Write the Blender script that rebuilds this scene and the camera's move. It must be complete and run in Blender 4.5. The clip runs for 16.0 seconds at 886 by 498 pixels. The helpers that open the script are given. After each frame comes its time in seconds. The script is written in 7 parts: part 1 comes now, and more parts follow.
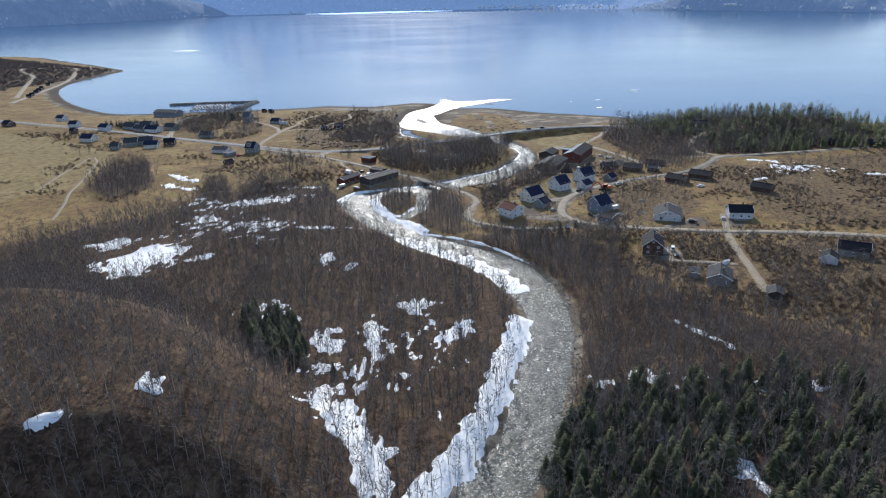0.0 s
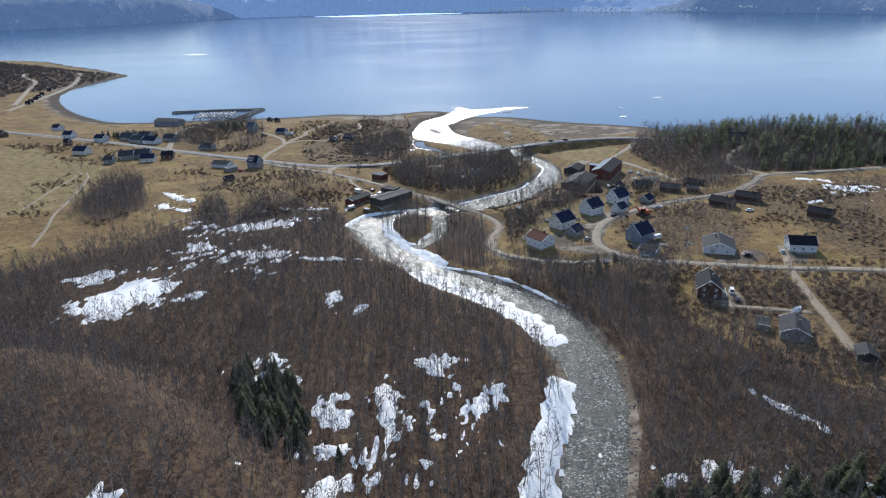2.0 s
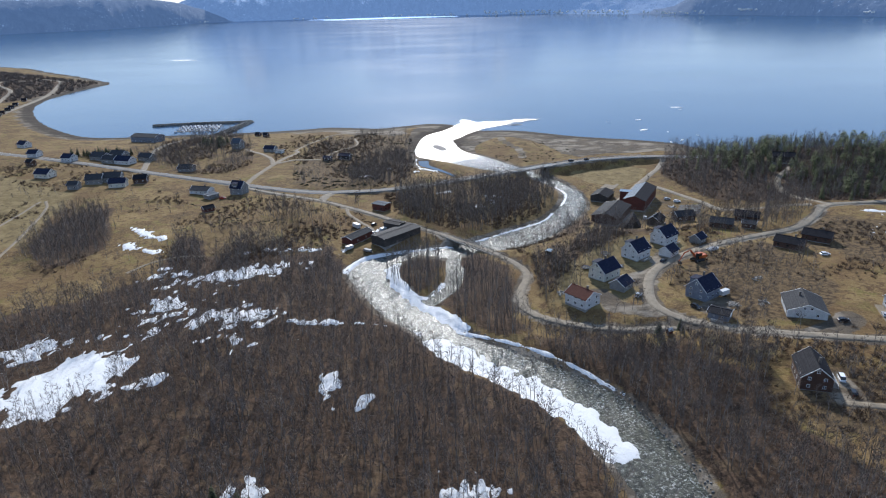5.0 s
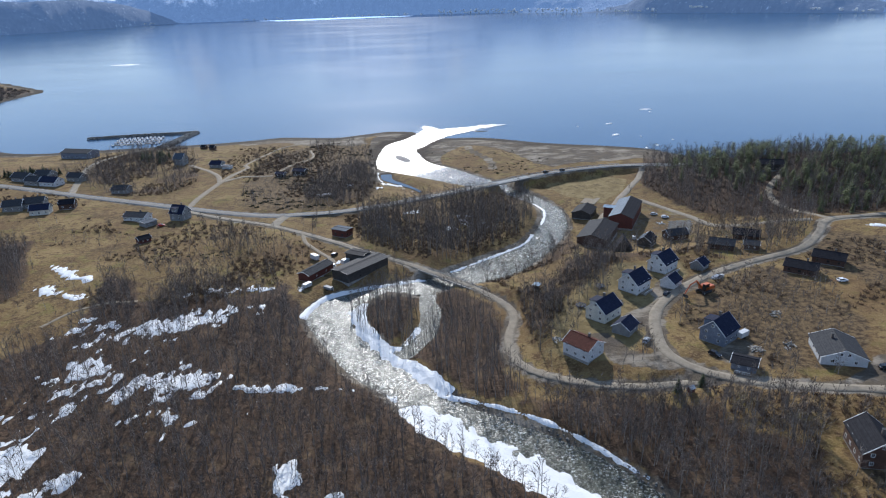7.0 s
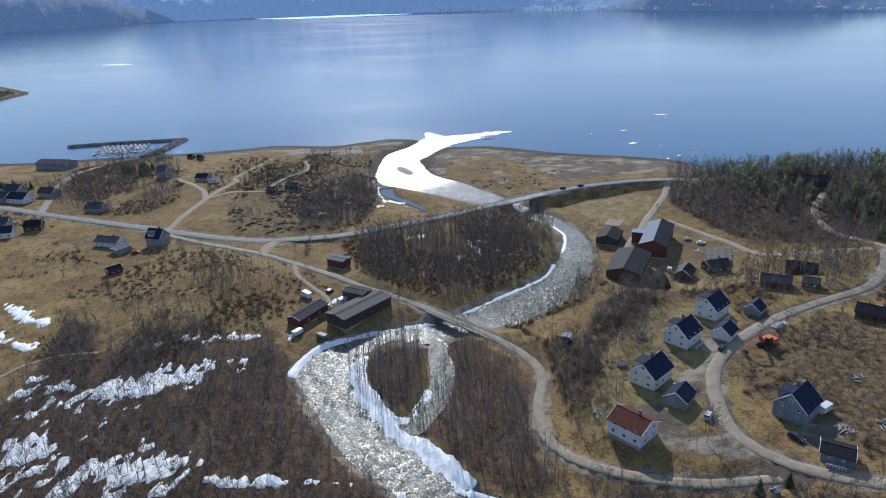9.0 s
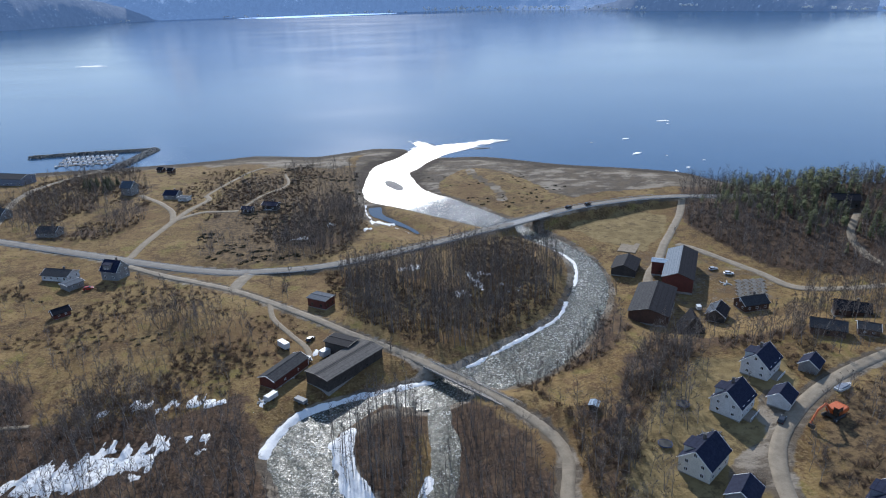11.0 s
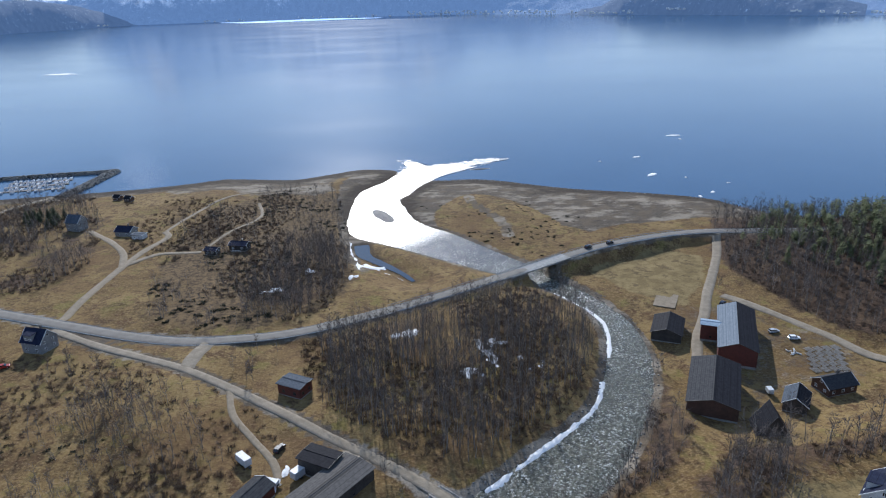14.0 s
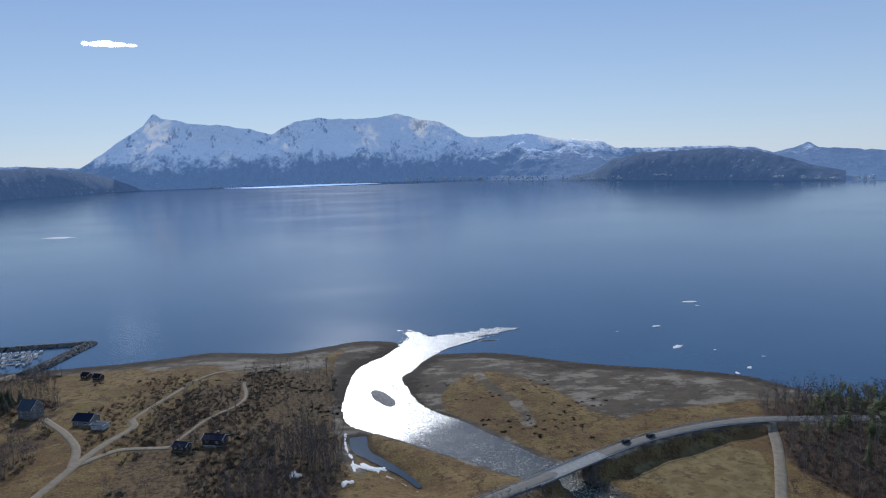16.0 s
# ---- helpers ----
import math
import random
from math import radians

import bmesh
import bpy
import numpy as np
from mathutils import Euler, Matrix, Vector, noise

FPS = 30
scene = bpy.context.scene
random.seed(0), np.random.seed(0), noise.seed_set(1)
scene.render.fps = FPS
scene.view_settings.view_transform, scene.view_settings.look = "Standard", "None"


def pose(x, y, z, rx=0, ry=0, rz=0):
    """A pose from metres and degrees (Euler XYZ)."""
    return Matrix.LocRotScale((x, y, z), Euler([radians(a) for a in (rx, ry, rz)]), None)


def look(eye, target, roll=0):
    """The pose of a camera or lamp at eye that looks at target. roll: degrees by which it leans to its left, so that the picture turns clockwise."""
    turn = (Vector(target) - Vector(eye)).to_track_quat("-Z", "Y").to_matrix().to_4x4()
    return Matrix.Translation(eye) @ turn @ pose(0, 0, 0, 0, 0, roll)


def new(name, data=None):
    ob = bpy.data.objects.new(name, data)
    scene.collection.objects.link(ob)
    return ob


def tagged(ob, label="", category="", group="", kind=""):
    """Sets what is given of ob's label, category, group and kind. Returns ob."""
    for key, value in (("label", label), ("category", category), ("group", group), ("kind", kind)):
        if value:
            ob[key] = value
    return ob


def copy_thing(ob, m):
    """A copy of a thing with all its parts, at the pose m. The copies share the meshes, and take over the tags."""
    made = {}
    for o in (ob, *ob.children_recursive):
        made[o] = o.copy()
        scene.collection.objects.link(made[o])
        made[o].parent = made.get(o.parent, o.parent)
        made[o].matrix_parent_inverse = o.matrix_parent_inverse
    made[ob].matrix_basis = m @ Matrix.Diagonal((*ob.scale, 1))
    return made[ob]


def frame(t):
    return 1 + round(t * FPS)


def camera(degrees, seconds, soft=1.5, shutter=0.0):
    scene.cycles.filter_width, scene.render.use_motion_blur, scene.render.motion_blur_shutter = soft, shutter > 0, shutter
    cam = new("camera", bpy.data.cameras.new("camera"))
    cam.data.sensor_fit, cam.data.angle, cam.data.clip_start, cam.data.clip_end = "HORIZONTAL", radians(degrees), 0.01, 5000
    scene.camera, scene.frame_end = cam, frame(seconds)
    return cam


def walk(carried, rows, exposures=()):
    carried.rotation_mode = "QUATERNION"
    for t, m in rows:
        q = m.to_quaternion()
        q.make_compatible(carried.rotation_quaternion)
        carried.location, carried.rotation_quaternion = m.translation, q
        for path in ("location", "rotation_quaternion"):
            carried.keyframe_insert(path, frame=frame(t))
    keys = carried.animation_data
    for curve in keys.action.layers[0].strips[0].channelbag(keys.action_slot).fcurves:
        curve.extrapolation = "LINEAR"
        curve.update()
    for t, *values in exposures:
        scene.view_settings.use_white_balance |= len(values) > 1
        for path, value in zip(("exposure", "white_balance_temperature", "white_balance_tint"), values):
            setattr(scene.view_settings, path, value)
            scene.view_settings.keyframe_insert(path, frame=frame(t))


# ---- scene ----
cam = camera(66.9, 16.0, 1.15)
METRES, EYE, TILT, LEAN, TURN = 346.7, 126.9, -0.35, -0.35, 0.0
ROWS = [
    (0.0, 0.0, 0.0, 0.0, -0.63, -20.69, 1.67),
    (0.5, -0.0028, 0.0295, 0.0003, -0.36, -20.64, 1.67),
    (1.0, -0.0065, 0.0614, 0.001, -0.13, -20.6, 1.68),
    (1.5, -0.0105, 0.091, 0.0015, 0.02, -20.56, 1.75),
    (2.0, -0.0152, 0.1226, 0.0022, 0.14, -20.5, 1.76),
    (2.5, -0.0197, 0.1518, 0.0025, 0.17, -20.45, 1.75),
    (3.0, -0.0248, 0.1836, 0.0031, 0.22, -20.4, 1.77),
    (3.5, -0.0295, 0.2133, 0.0035, 0.22, -20.34, 1.8),
    (6.0, -0.0519, 0.3703, 0.0052, -2.22, -20.33, 2.05),
    (6.5, -0.054, 0.4014, 0.0053, -3.58, -20.41, 2.21),
    (7.0, -0.0578, 0.4351, 0.0059, -4.17, -20.48, 2.2),
    (7.5, -0.0596, 0.4665, 0.0063, -4.18, -20.53, 2.19),
    (8.0, -0.0611, 0.5003, 0.007, -4.19, -20.59, 2.17),
    (8.5, -0.0625, 0.532, 0.0078, -4.22, -20.62, 2.15),
    (9.0, -0.0637, 0.5662, 0.0085, -4.28, -20.66, 2.15),
    (11.5, -0.0682, 0.722, 0.0101, -5.8, -20.76, 2.06),
    (12.0, -0.0684, 0.7534, 0.0105, -5.99, -20.68, 2.07),
    (12.5, -0.0683, 0.7819, 0.0109, -6.12, -20.6, 2.06),
    (13.0, -0.0685, 0.812, 0.0112, -6.31, -20.46, 2.03),
    (13.5, -0.0684, 0.8402, 0.0114, -6.54, -20.32, 2.07),
    (14.0, -0.0687, 0.87, 0.0113, -6.8, -20.5, 2.09),
    (14.5, -0.069, 0.8993, 0.0125, -7.01, -21.28, 2.13),
    (15.0, -0.0703, 0.931, 0.0124, -7.13, -17.91, 2.07),
    (15.5, -0.0711, 0.9617, 0.0128, -7.15, -12.7, 2.17),
    (16.0, -0.0725, 0.9954, 0.0108, -7.16, -7.1, 2.17),
]
walk(cam, [(t, pose(0, 0, EYE, TILT, LEAN, TURN) @ pose(METRES * x, METRES * y, METRES * z, 90 + pitch, roll, yaw)) for t, x, y, z, yaw, pitch, roll in ROWS], [(0.0, 0.42, 6150, 10), (3.6, 0.34, 6050, 10), (9.0, 0.24, 5900, 10), (14.4, 0.20, 5850, 10), (15.2, -0.10, 5750, 10), (16.0, -0.50, 5700, 10)])
# ---------------------------------------------------------------- sky and sun
world = bpy.data.worlds.new("sky")
scene.world = world
world.use_nodes = True
sky = world.node_tree.nodes.new("ShaderNodeTexSky")
sky.sky_type, sky.sun_disc = "NISHITA", False
sky.sun_elevation, sky.sun_rotation = radians(30), radians(-2)
sky.air_density, sky.dust_density, sky.ozone_density = 1.0, 0.1, 3.0
veil = world.node_tree.nodes.new("ShaderNodeMix")
veil.data_type = "RGBA"
veil.inputs[0].default_value = 0.8
# pale spring haze near the horizon, deeper blue above
upward = world.node_tree.nodes.new("ShaderNodeSeparateXYZ")
ramp = world.node_tree.nodes.new("ShaderNodeValToRGB")
ramp.color_ramp.elements[0].position, ramp.color_ramp.elements[0].color = 0.0, (4.1, 4.75, 5.5, 1)
ramp.color_ramp.elements[1].position, ramp.color_ramp.elements[1].color = 0.75, (1.5, 2.25, 3.7, 1)
mid = ramp.color_ramp.elements.new(0.22)
mid.color = (2.35, 3.2, 4.7, 1)
world.node_tree.links.new(world.node_tree.nodes.new("ShaderNodeTexCoord").outputs["Generated"], upward.inputs[0])
world.node_tree.links.new(upward.outputs[2], ramp.inputs[0])
world.node_tree.links.new(sky.outputs[0], veil.inputs[6])
world.node_tree.links.new(ramp.outputs[0], veil.inputs[7])
world.node_tree.links.new(veil.outputs[2], world.node_tree.nodes["Background"].inputs[0])
world.node_tree.nodes["Background"].inputs[1].default_value = 0.162
sun = new("sun", bpy.data.lights.new("sun", "SUN"))
sun.data.energy, sun.data.angle, sun.data.color = 4.7, radians(0.53), (1.0, 0.95, 0.87)
sun.matrix_world = look((-0.03 * 500, 0.866 * 500, 0.5 * 500), (0, 0, 0))

# ---------------------------------------------------------------- plan: numbers of the valley
U = 1.35  # metres to one unit of the plan: x, y and heights of the land below are in plan units
# banks of the river, upstream to sea: (x, y) of the west bank and of the east bank
WEST = [(-12, 60), (-4, 84), (2, 101), (11, 116), (15, 133), (21, 154), (24, 174), (20, 194), (12, 213), (1, 224), (-12, 237),
        (-22, 252), (-31, 263), (-41, 284), (-46, 298), (-41, 311), (-30, 317), (-18, 321), (-7, 325), (1, 330), (14, 340), (30, 353),
        (43, 378), (47, 401), (40, 420), (30, 434), (19, 446), (5, 461), (-8, 475), (-18.4, 485), (-25, 491), (-28.5, 502), (-29, 518), (-27, 540),
        (-24, 559), (-19.6, 569), (-10, 581), (-2, 597)]
EAST = [(2, 60), (10, 84), (17, 101), (23, 115), (28, 132), (34, 153), (37, 173), (36, 193), (30, 213), (18, 228), (5, 239),
        (-6, 249), (-14, 262), (-22, 277), (-29, 290), (-29, 302), (-22, 308), (-13, 311), (-3, 313), (7, 317), (19, 321), (33, 335),
        (50, 363), (56, 391), (52, 414), (44, 433), (38.8, 446), (32.4, 456), (24, 472), (15, 488), (8, 497), (3, 505), (0, 514), (-2.3, 531),
        (-4, 546), (1, 553), (7, 566), (14, 577.5)]
SHORE = [(-2600, 1500), (-1400, 1420), (-809, 1297), (-600, 1140), (-446, 985), (-434, 966), (-439, 922), (-441, 868), (-436, 810), (-413, 750), (-366, 676), (-316, 620), (-277, 592),
         (-225, 592), (-160, 596), (-138, 598), (-114, 604), (-99, 608.5), (-75, 602), (-60, 598), (-48, 602), (-35, 608), (-22, 613), (-4, 607), (0, 596), (14, 579), (36, 577),
         (51, 571), (82, 548), (120, 530), (144, 514), (157, 490), (204, 462), (283, 420), (380, 380), (700, 300), (1400, 200), (2600, 150)]
MAIN_ROAD = [(-560, 640), (-430, 577), (-343, 530), (-285, 503), (-232, 477), (-182, 452), (-140, 431), (-112, 417), (-87, 405), (-67, 399),
             (-45, 398), (-24, 404), (2, 415), (29, 429), (62, 447), (84, 455), (104, 459), (125, 458), (160, 448)]
OLD_ROAD = [(-115, 415), (-98, 402), (-84, 393), (-70, 384), (-58, 374), (-46, 363), (-31, 349), (-17, 336), (-6, 324), (4, 313), (10, 304),
            (15, 295), (16, 286), (12, 272), (12, 259), (18, 251), (27, 246), (38, 242.6), (48, 242.2), (58, 241.5)]
LANE = [(240, 190), (155, 218), (126, 226), (104, 229), (85, 233), (68, 237), (55, 244), (49, 254), (51, 268), (57, 281), (69, 293), (84, 303),
        (102, 311), (122, 319), (137, 333), (148, 345), (172, 347), (230, 350)]


def catmull(points, step):
    """A smooth line through the points, as an array with about the given step in metres."""
    p = np.array(points, float)
    p = np.vstack([2 * p[0] - p[1], p, 2 * p[-1] - p[-2]])
    out = []
    for a, b, c, d in zip(p[:-3], p[1:-2], p[2:-1], p[3:]):
        n = max(2, int(np.linalg.norm(c - b) / step))
        for u in np.arange(n) / n:
            out.append(0.5 * (2 * b + (c - a) * u + (2 * a - 5 * b + 4 * c - d) * u * u + (3 * b - a - 3 * c + d) * u ** 3))
    out.append(p[-2])
    return np.array(out)


def to_line(x, y, line):
    """How far the places lie from a line of points, and the share of the line passed at the nearest one."""
    x, y = np.asarray(x, float), np.asarray(y, float)
    best, where = np.full(x.shape, 1e9), np.zeros(x.shape)
    for i in range(len(line) - 1):
        a, d = line[i], line[i + 1] - line[i]
        u = np.clip(((x - a[0]) * d[0] + (y - a[1]) * d[1]) / max(d @ d, 1e-9), 0, 1)
        r = np.hypot(x - a[0] - u * d[0], y - a[1] - u * d[1])
        near = r < best
        best, where = np.where(near, r, best), np.where(near, (i + u) / (len(line) - 1), where)
    return best, where


def inside(x, y, polygon):
    x, y = np.asarray(x, float), np.asarray(y, float)
    odd = np.zeros(x.shape, bool)
    for (ax, ay), (bx, by) in zip(polygon, polygon[1:] + polygon[:1]):
        cross = (ay > y) != (by > y)
        odd ^= cross & (x < (bx - ax) * (y - ay) / ((by - ay) if by != ay else 1e-9) + ax)
    return odd


def smooth(v, a, b):
    u = np.clip((np.asarray(v, float) - a) / (b - a), 0, 1)
    return u * u * (3 - 2 * u)


def lattice(i, j, seed):
    n = (i * 374761393 + j * 668265263 + seed * 974711) & 0xFFFFFFFF
    n = ((n ^ (n >> 13)) * 1274126177) & 0xFFFFFFFF
    return ((n ^ (n >> 16)) & 0xFFFF) / 65535.0


def grain(x, y, size, seed=0, octaves=3):
    """Soft random hills between 0 and 1, of the given size in metres."""
    x, y = np.asarray(x, float) / size, np.asarray(y, float) / size
    total, amp, norm = 0.0, 1.0, 0.0
    for o in range(octaves):
        i, j = np.floor(x).astype(np.int64), np.floor(y).astype(np.int64)
        u, v = x - i, y - j
        u, v = u * u * (3 - 2 * u), v * v * (3 - 2 * v)
        s = seed + 31 * o
        total = total + amp * ((lattice(i, j, s) * (1 - u) + lattice(i + 1, j, s) * u) * (1 - v)
                               + (lattice(i, j + 1, s) * (1 - u) + lattice(i + 1, j + 1, s) * u) * v)
        norm += amp
        amp, x, y = amp * 0.5, x * 2.03 + 7.1, y * 2.03 + 3.7
    return total / norm


WEST_LINE, EAST_LINE = catmull(WEST, 4), catmull(EAST, 4)
RIVER_POLY = [tuple(p) for p in WEST_LINE] + [tuple(p) for p in EAST_LINE[::-1]]
SHORE_LINE = catmull(SHORE, 12)
LAND_POLY = [tuple(p) for p in SHORE_LINE] + [(2600, -2000), (-2600, -2000)]
MAIN_LINE, OLD_LINE, LANE_LINE = catmull(MAIN_ROAD, 5), catmull(OLD_ROAD, 4), catmull(LANE, 4)
POOL = [(-23, 480), (-22, 470), (-16, 460), (-9, 449), (-5, 440)]
ISLAND = [(-33, 303), (-31, 289), (-24, 279), (-18, 277), (-13, 286), (-11, 300), (-14, 313), (-22, 315)]


def river_level(y):
    return np.maximum(0.12, 0.15 + (540 - np.asarray(y, float)) * 0.0145)


def natural(x, y):
    """The lie of the land without river, roads and shore."""
    x, y = np.asarray(x, float), np.asarray(y, float)
    low = 3.6 + (560 - y) * 0.0095 + np.clip(-x - 140, 0, 500) * 0.022
    # the terrace with the houses, east of the river
    edge = np.interp(y, [60, 150, 200, 235, 260, 300, 330], [30, 52, 56, 44, 20, 18, 40])
    terrace = 9.6 + (250 - y) * 0.018 + np.clip(x - 60, 0, 400) * 0.01
    on = smooth(x, edge - 9, edge + 9) * smooth(y - np.clip((x - 84) * 0.9, 0, 26), 342, 318)
    z = low * (1 - on) + np.maximum(low, terrace) * on
    # the wooded hill by the fjord and the slope behind the far houses
    z = z + 12 * np.exp(-((x - 235) / 75) ** 2 - ((y - 420) / 52) ** 2) * (1 - smooth(y, 440, 500))
    z = z * (1 - 0.55 * smooth(y, 326, 350) * smooth(x, 44, 58) * smooth(x, 135, 105))
    # the steep birch hill beside the start of the flight
    foot = np.interp(y, [40, 84, 114, 135, 160], [-8, -14, -13, -24, -40])
    crest = np.maximum(66, 103 - 0.013 * (x + 55) ** 2)
    brow = np.interp(x, [-220, -100, -70, -35, -14], [168, 158, 146, 122, 102])
    hill = 18 * np.where(y < crest, np.exp(-((y - crest) / 9) ** 2), 1.0) * (1 - smooth(y, brow - 4, brow + 34)) * smooth(x, foot + 2, foot - 42)
    z = z + hill
    z = z + 16 * smooth(y, 130, 60) * smooth(x, 60, 130)
    z = z + 60 * smooth(x, -480, -1300) + 40 * smooth(x, 330, 1200) * smooth(y, 420, 200) + 25 * smooth(y, 40, -500)
    z = z + 14 * np.exp(-((x + 520) / 90) ** 2 - ((y - 1000) / 130) ** 2)
    return z + (grain(x, y, 38, 3) - 0.5) * 2.2 + (grain(x, y, 9, 5, 2) - 0.5) * 0.5


def ground_height(x, y):
    x, y = np.asarray(x, float), np.asarray(y, float)
    z = natural(x, y)
    # the shore: a shelving beach
    off, _ = to_line(x, y, SHORE_LINE)
    off = np.where(inside(x, y, LAND_POLY), off, -off)
    z = np.where(off > 0, np.minimum(z, 0.1 + np.interp(x, [60, 140, 190], [0.075, 0.1, 0.5]) * off), np.maximum(-4.0, off * 0.12))
    # the river bed and its banks
    dw, _ = to_line(x, y, WEST_LINE)
    de, _ = to_line(x, y, EAST_LINE)
    near = np.minimum(dw, de)
    wet = inside(x, y, RIVER_POLY)
    level = river_level(y)
    slope = np.where(y > 440, 0.09, 0.33)
    bank = np.minimum(z, level + 0.15 + slope * near)
    z = np.where(wet, np.minimum(z, level - np.minimum(0.9, 0.35 * near) - 0.05), np.where(off > -5, bank, z))
    isle = inside(x, y, ISLAND)
    d_isle, _ = to_line(x, y, np.array(ISLAND + ISLAND[:1], float))
    z = np.where(isle, level + np.minimum(1.4, 0.1 + 0.3 * d_isle), z)
    pool, _ = to_line(x, y, np.array(POOL, float))
    z = np.minimum(z, np.where(wet, z, level - 0.5 + 0.25 * np.maximum(0, pool - 2.6)))
    channel, _ = to_line(x, y, np.array([(-9, 312), (-8, 298), (-10, 284), (-17, 272)], float))
    z = np.where(isle, z, np.minimum(z, level - 0.4 + 0.28 * np.maximum(0, channel - 2.2)))
    return z


# height of the carriageway along each road: (share of the line, z)
def road_level(line, name):
    z = ground_height(line[:, 0], line[:, 1])
    k = 9 if name != "main" else 15
    pad = np.pad(z, k, mode="edge")
    z = np.convolve(pad, np.ones(2 * k + 1) / (2 * k + 1), "valid")
    if name == "main":
        z = np.maximum(z, np.interp(line[:, 0], [-140, -60, -20, 20, 60, 100, 140], [0, 5.8, 6.3, 6.6, 6.1, 5.2, 4.3]))
    if name == "old":
        z = np.maximum(z, np.interp(line[:, 1], [280, 300, 312, 326, 345, 380], [0, 4.8, 5.6, 5.6, 5.4, 5.0]))
    return z + 0.12


ROADS = {"main": (MAIN_LINE, 2.45, road_level(MAIN_LINE, "main")), "old": (OLD_LINE, 1.4, road_level(OLD_LINE, "old")),
         "lane": (LANE_LINE, 1.65, road_level(LANE_LINE, "lane"))}


def made_ground(x, y):
    """The land with the embankments of the roads, open under the two bridges."""
    x, y = np.asarray(x, float), np.asarray(y, float)
    z = ground_height(x, y)
    wet = inside(x, y, RIVER_POLY)
    for name, (line, half, level) in ROADS.items():
        d, u = to_line(x, y, line)
        top = np.interp(u, np.linspace(0, 1, len(line)), level) - 0.1
        fill = top - np.maximum(0, d - half - 0.6) * (1.0 if name == "main" else 0.65)
        cut = top + np.maximum(0, d - half - 0.7) * 0.7
        shaped = np.minimum(np.maximum(z, fill), cut)
        z = np.where(wet, z, np.where(d < 30, shaped, z))
    return z


# ---------------------------------------------------------------- materials
class Nodes:
    """A small hand for wiring one material."""

    def __init__(self, name):
        self.m = bpy.data.materials.new(name)
        self.m.use_nodes = True
        self.t = self.m.node_tree
        self.bsdf = self.t.nodes["Principled BSDF"]
        self.place = self.t.nodes.new("ShaderNodeNewGeometry").outputs["Position"]

    def add(self, kind, **values):
        n = self.t.nodes.new(kind)
        for key, v in values.items():
            setattr(n, key, v)
        return n

    def link(self, a, b):
        self.t.links.new(a, b)

    def scaled(self, sx, sy, sz, source=None):
        n = self.add("ShaderNodeVectorMath", operation="MULTIPLY")
        self.link(source or self.place, n.inputs[0])
        n.inputs[1].default_value = (sx, sy, sz)
        return n.outputs[0]

    def noise(self, size, detail=4.0, rough=0.6, stretch=(1, 1, 1), source=None):
        n = self.add("ShaderNodeTexNoise")
        self.link(self.scaled(*[s / size for s in stretch], source), n.inputs["Vector"])
        n.inputs["Scale"].default_value, n.inputs["Detail"].default_value, n.inputs["Roughness"].default_value = 1, detail, rough
        return n.outputs["Fac"]

    def math(self, op, a, b=0.0, c=None):
        n = self.add("ShaderNodeMath", operation=op)
        for i, v in enumerate((a, b, c)):
            if v is None:
                continue
            if isinstance(v, (int, float)):
                n.inputs[i].default_value = v
            else:
                self.link(v, n.inputs[i])
        return n.outputs[0]

    def step(self, v, a, b):
        n = self.add("ShaderNodeMapRange", interpolation_type="SMOOTHSTEP")
        self.link(v, n.inputs[0])
        n.inputs[1].default_value, n.inputs[2].default_value = a, b
        return n.outputs[0]

    def mix(self, fac, a, b):
        n = self.add("ShaderNodeMix", data_type="RGBA")
        for i, v in ((0, fac), (6, a), (7, b)):
            if isinstance(v, (int, float)):
                n.inputs[i].default_value = v
            elif isinstance(v, tuple):
                n.inputs[i].default_value = (*v, 1)
            else:
                self.link(v, n.inputs[i])
        return n.outputs[2]

    def bump(self, height, distance, strength=1.0):
        n = self.add("ShaderNodeBump")
        n.inputs["Strength"].default_value, n.inputs["Distance"].default_value = strength, distance
        self.link(height, n.inputs["Height"])
        self.link(n.outputs[0], self.bsdf.inputs["Normal"])

    def colour(self, c):
        self.link(c, self.bsdf.inputs["Base Color"])

    def set(self, rough=0.8, metal=0.0, spec=0.5):
        self.bsdf.inputs["Roughness"].default_value = rough
        self.bsdf.inputs["Metallic"].default_value = metal
        self.bsdf.inputs["Specular IOR Level"].default_value = spec
        return self.m


def local(n):
    return n.add("ShaderNodeTexCoord").outputs["Object"]


def plain(name, a, b, size=1.0, fine=0.15, rough=0.8, metal=0.0, relief=0.01, by_object=0.0):
    """A worn surface: two tones at two scales, and a fine relief."""
    n = Nodes(name)
    f = n.math("ADD", n.math("MULTIPLY", n.noise(size), 0.6), n.math("MULTIPLY", n.noise(fine, 3), 0.4))
    c = n.mix(n.step(f, 0.36, 0.64), a, b)
    if by_object:
        r = n.add("ShaderNodeObjectInfo").outputs["Random"]
        hsv = n.add("ShaderNodeHueSaturation")
        n.link(n.math("ADD", n.math("MULTIPLY", r, by_object), 1 - by_object / 2), hsv.inputs["Value"])
        n.link(c, hsv.inputs["Color"])
        c = hsv.outputs[0]
    n.colour(c)
    n.bump(n.noise(fine, 3), relief)
    return n.set(rough, metal)


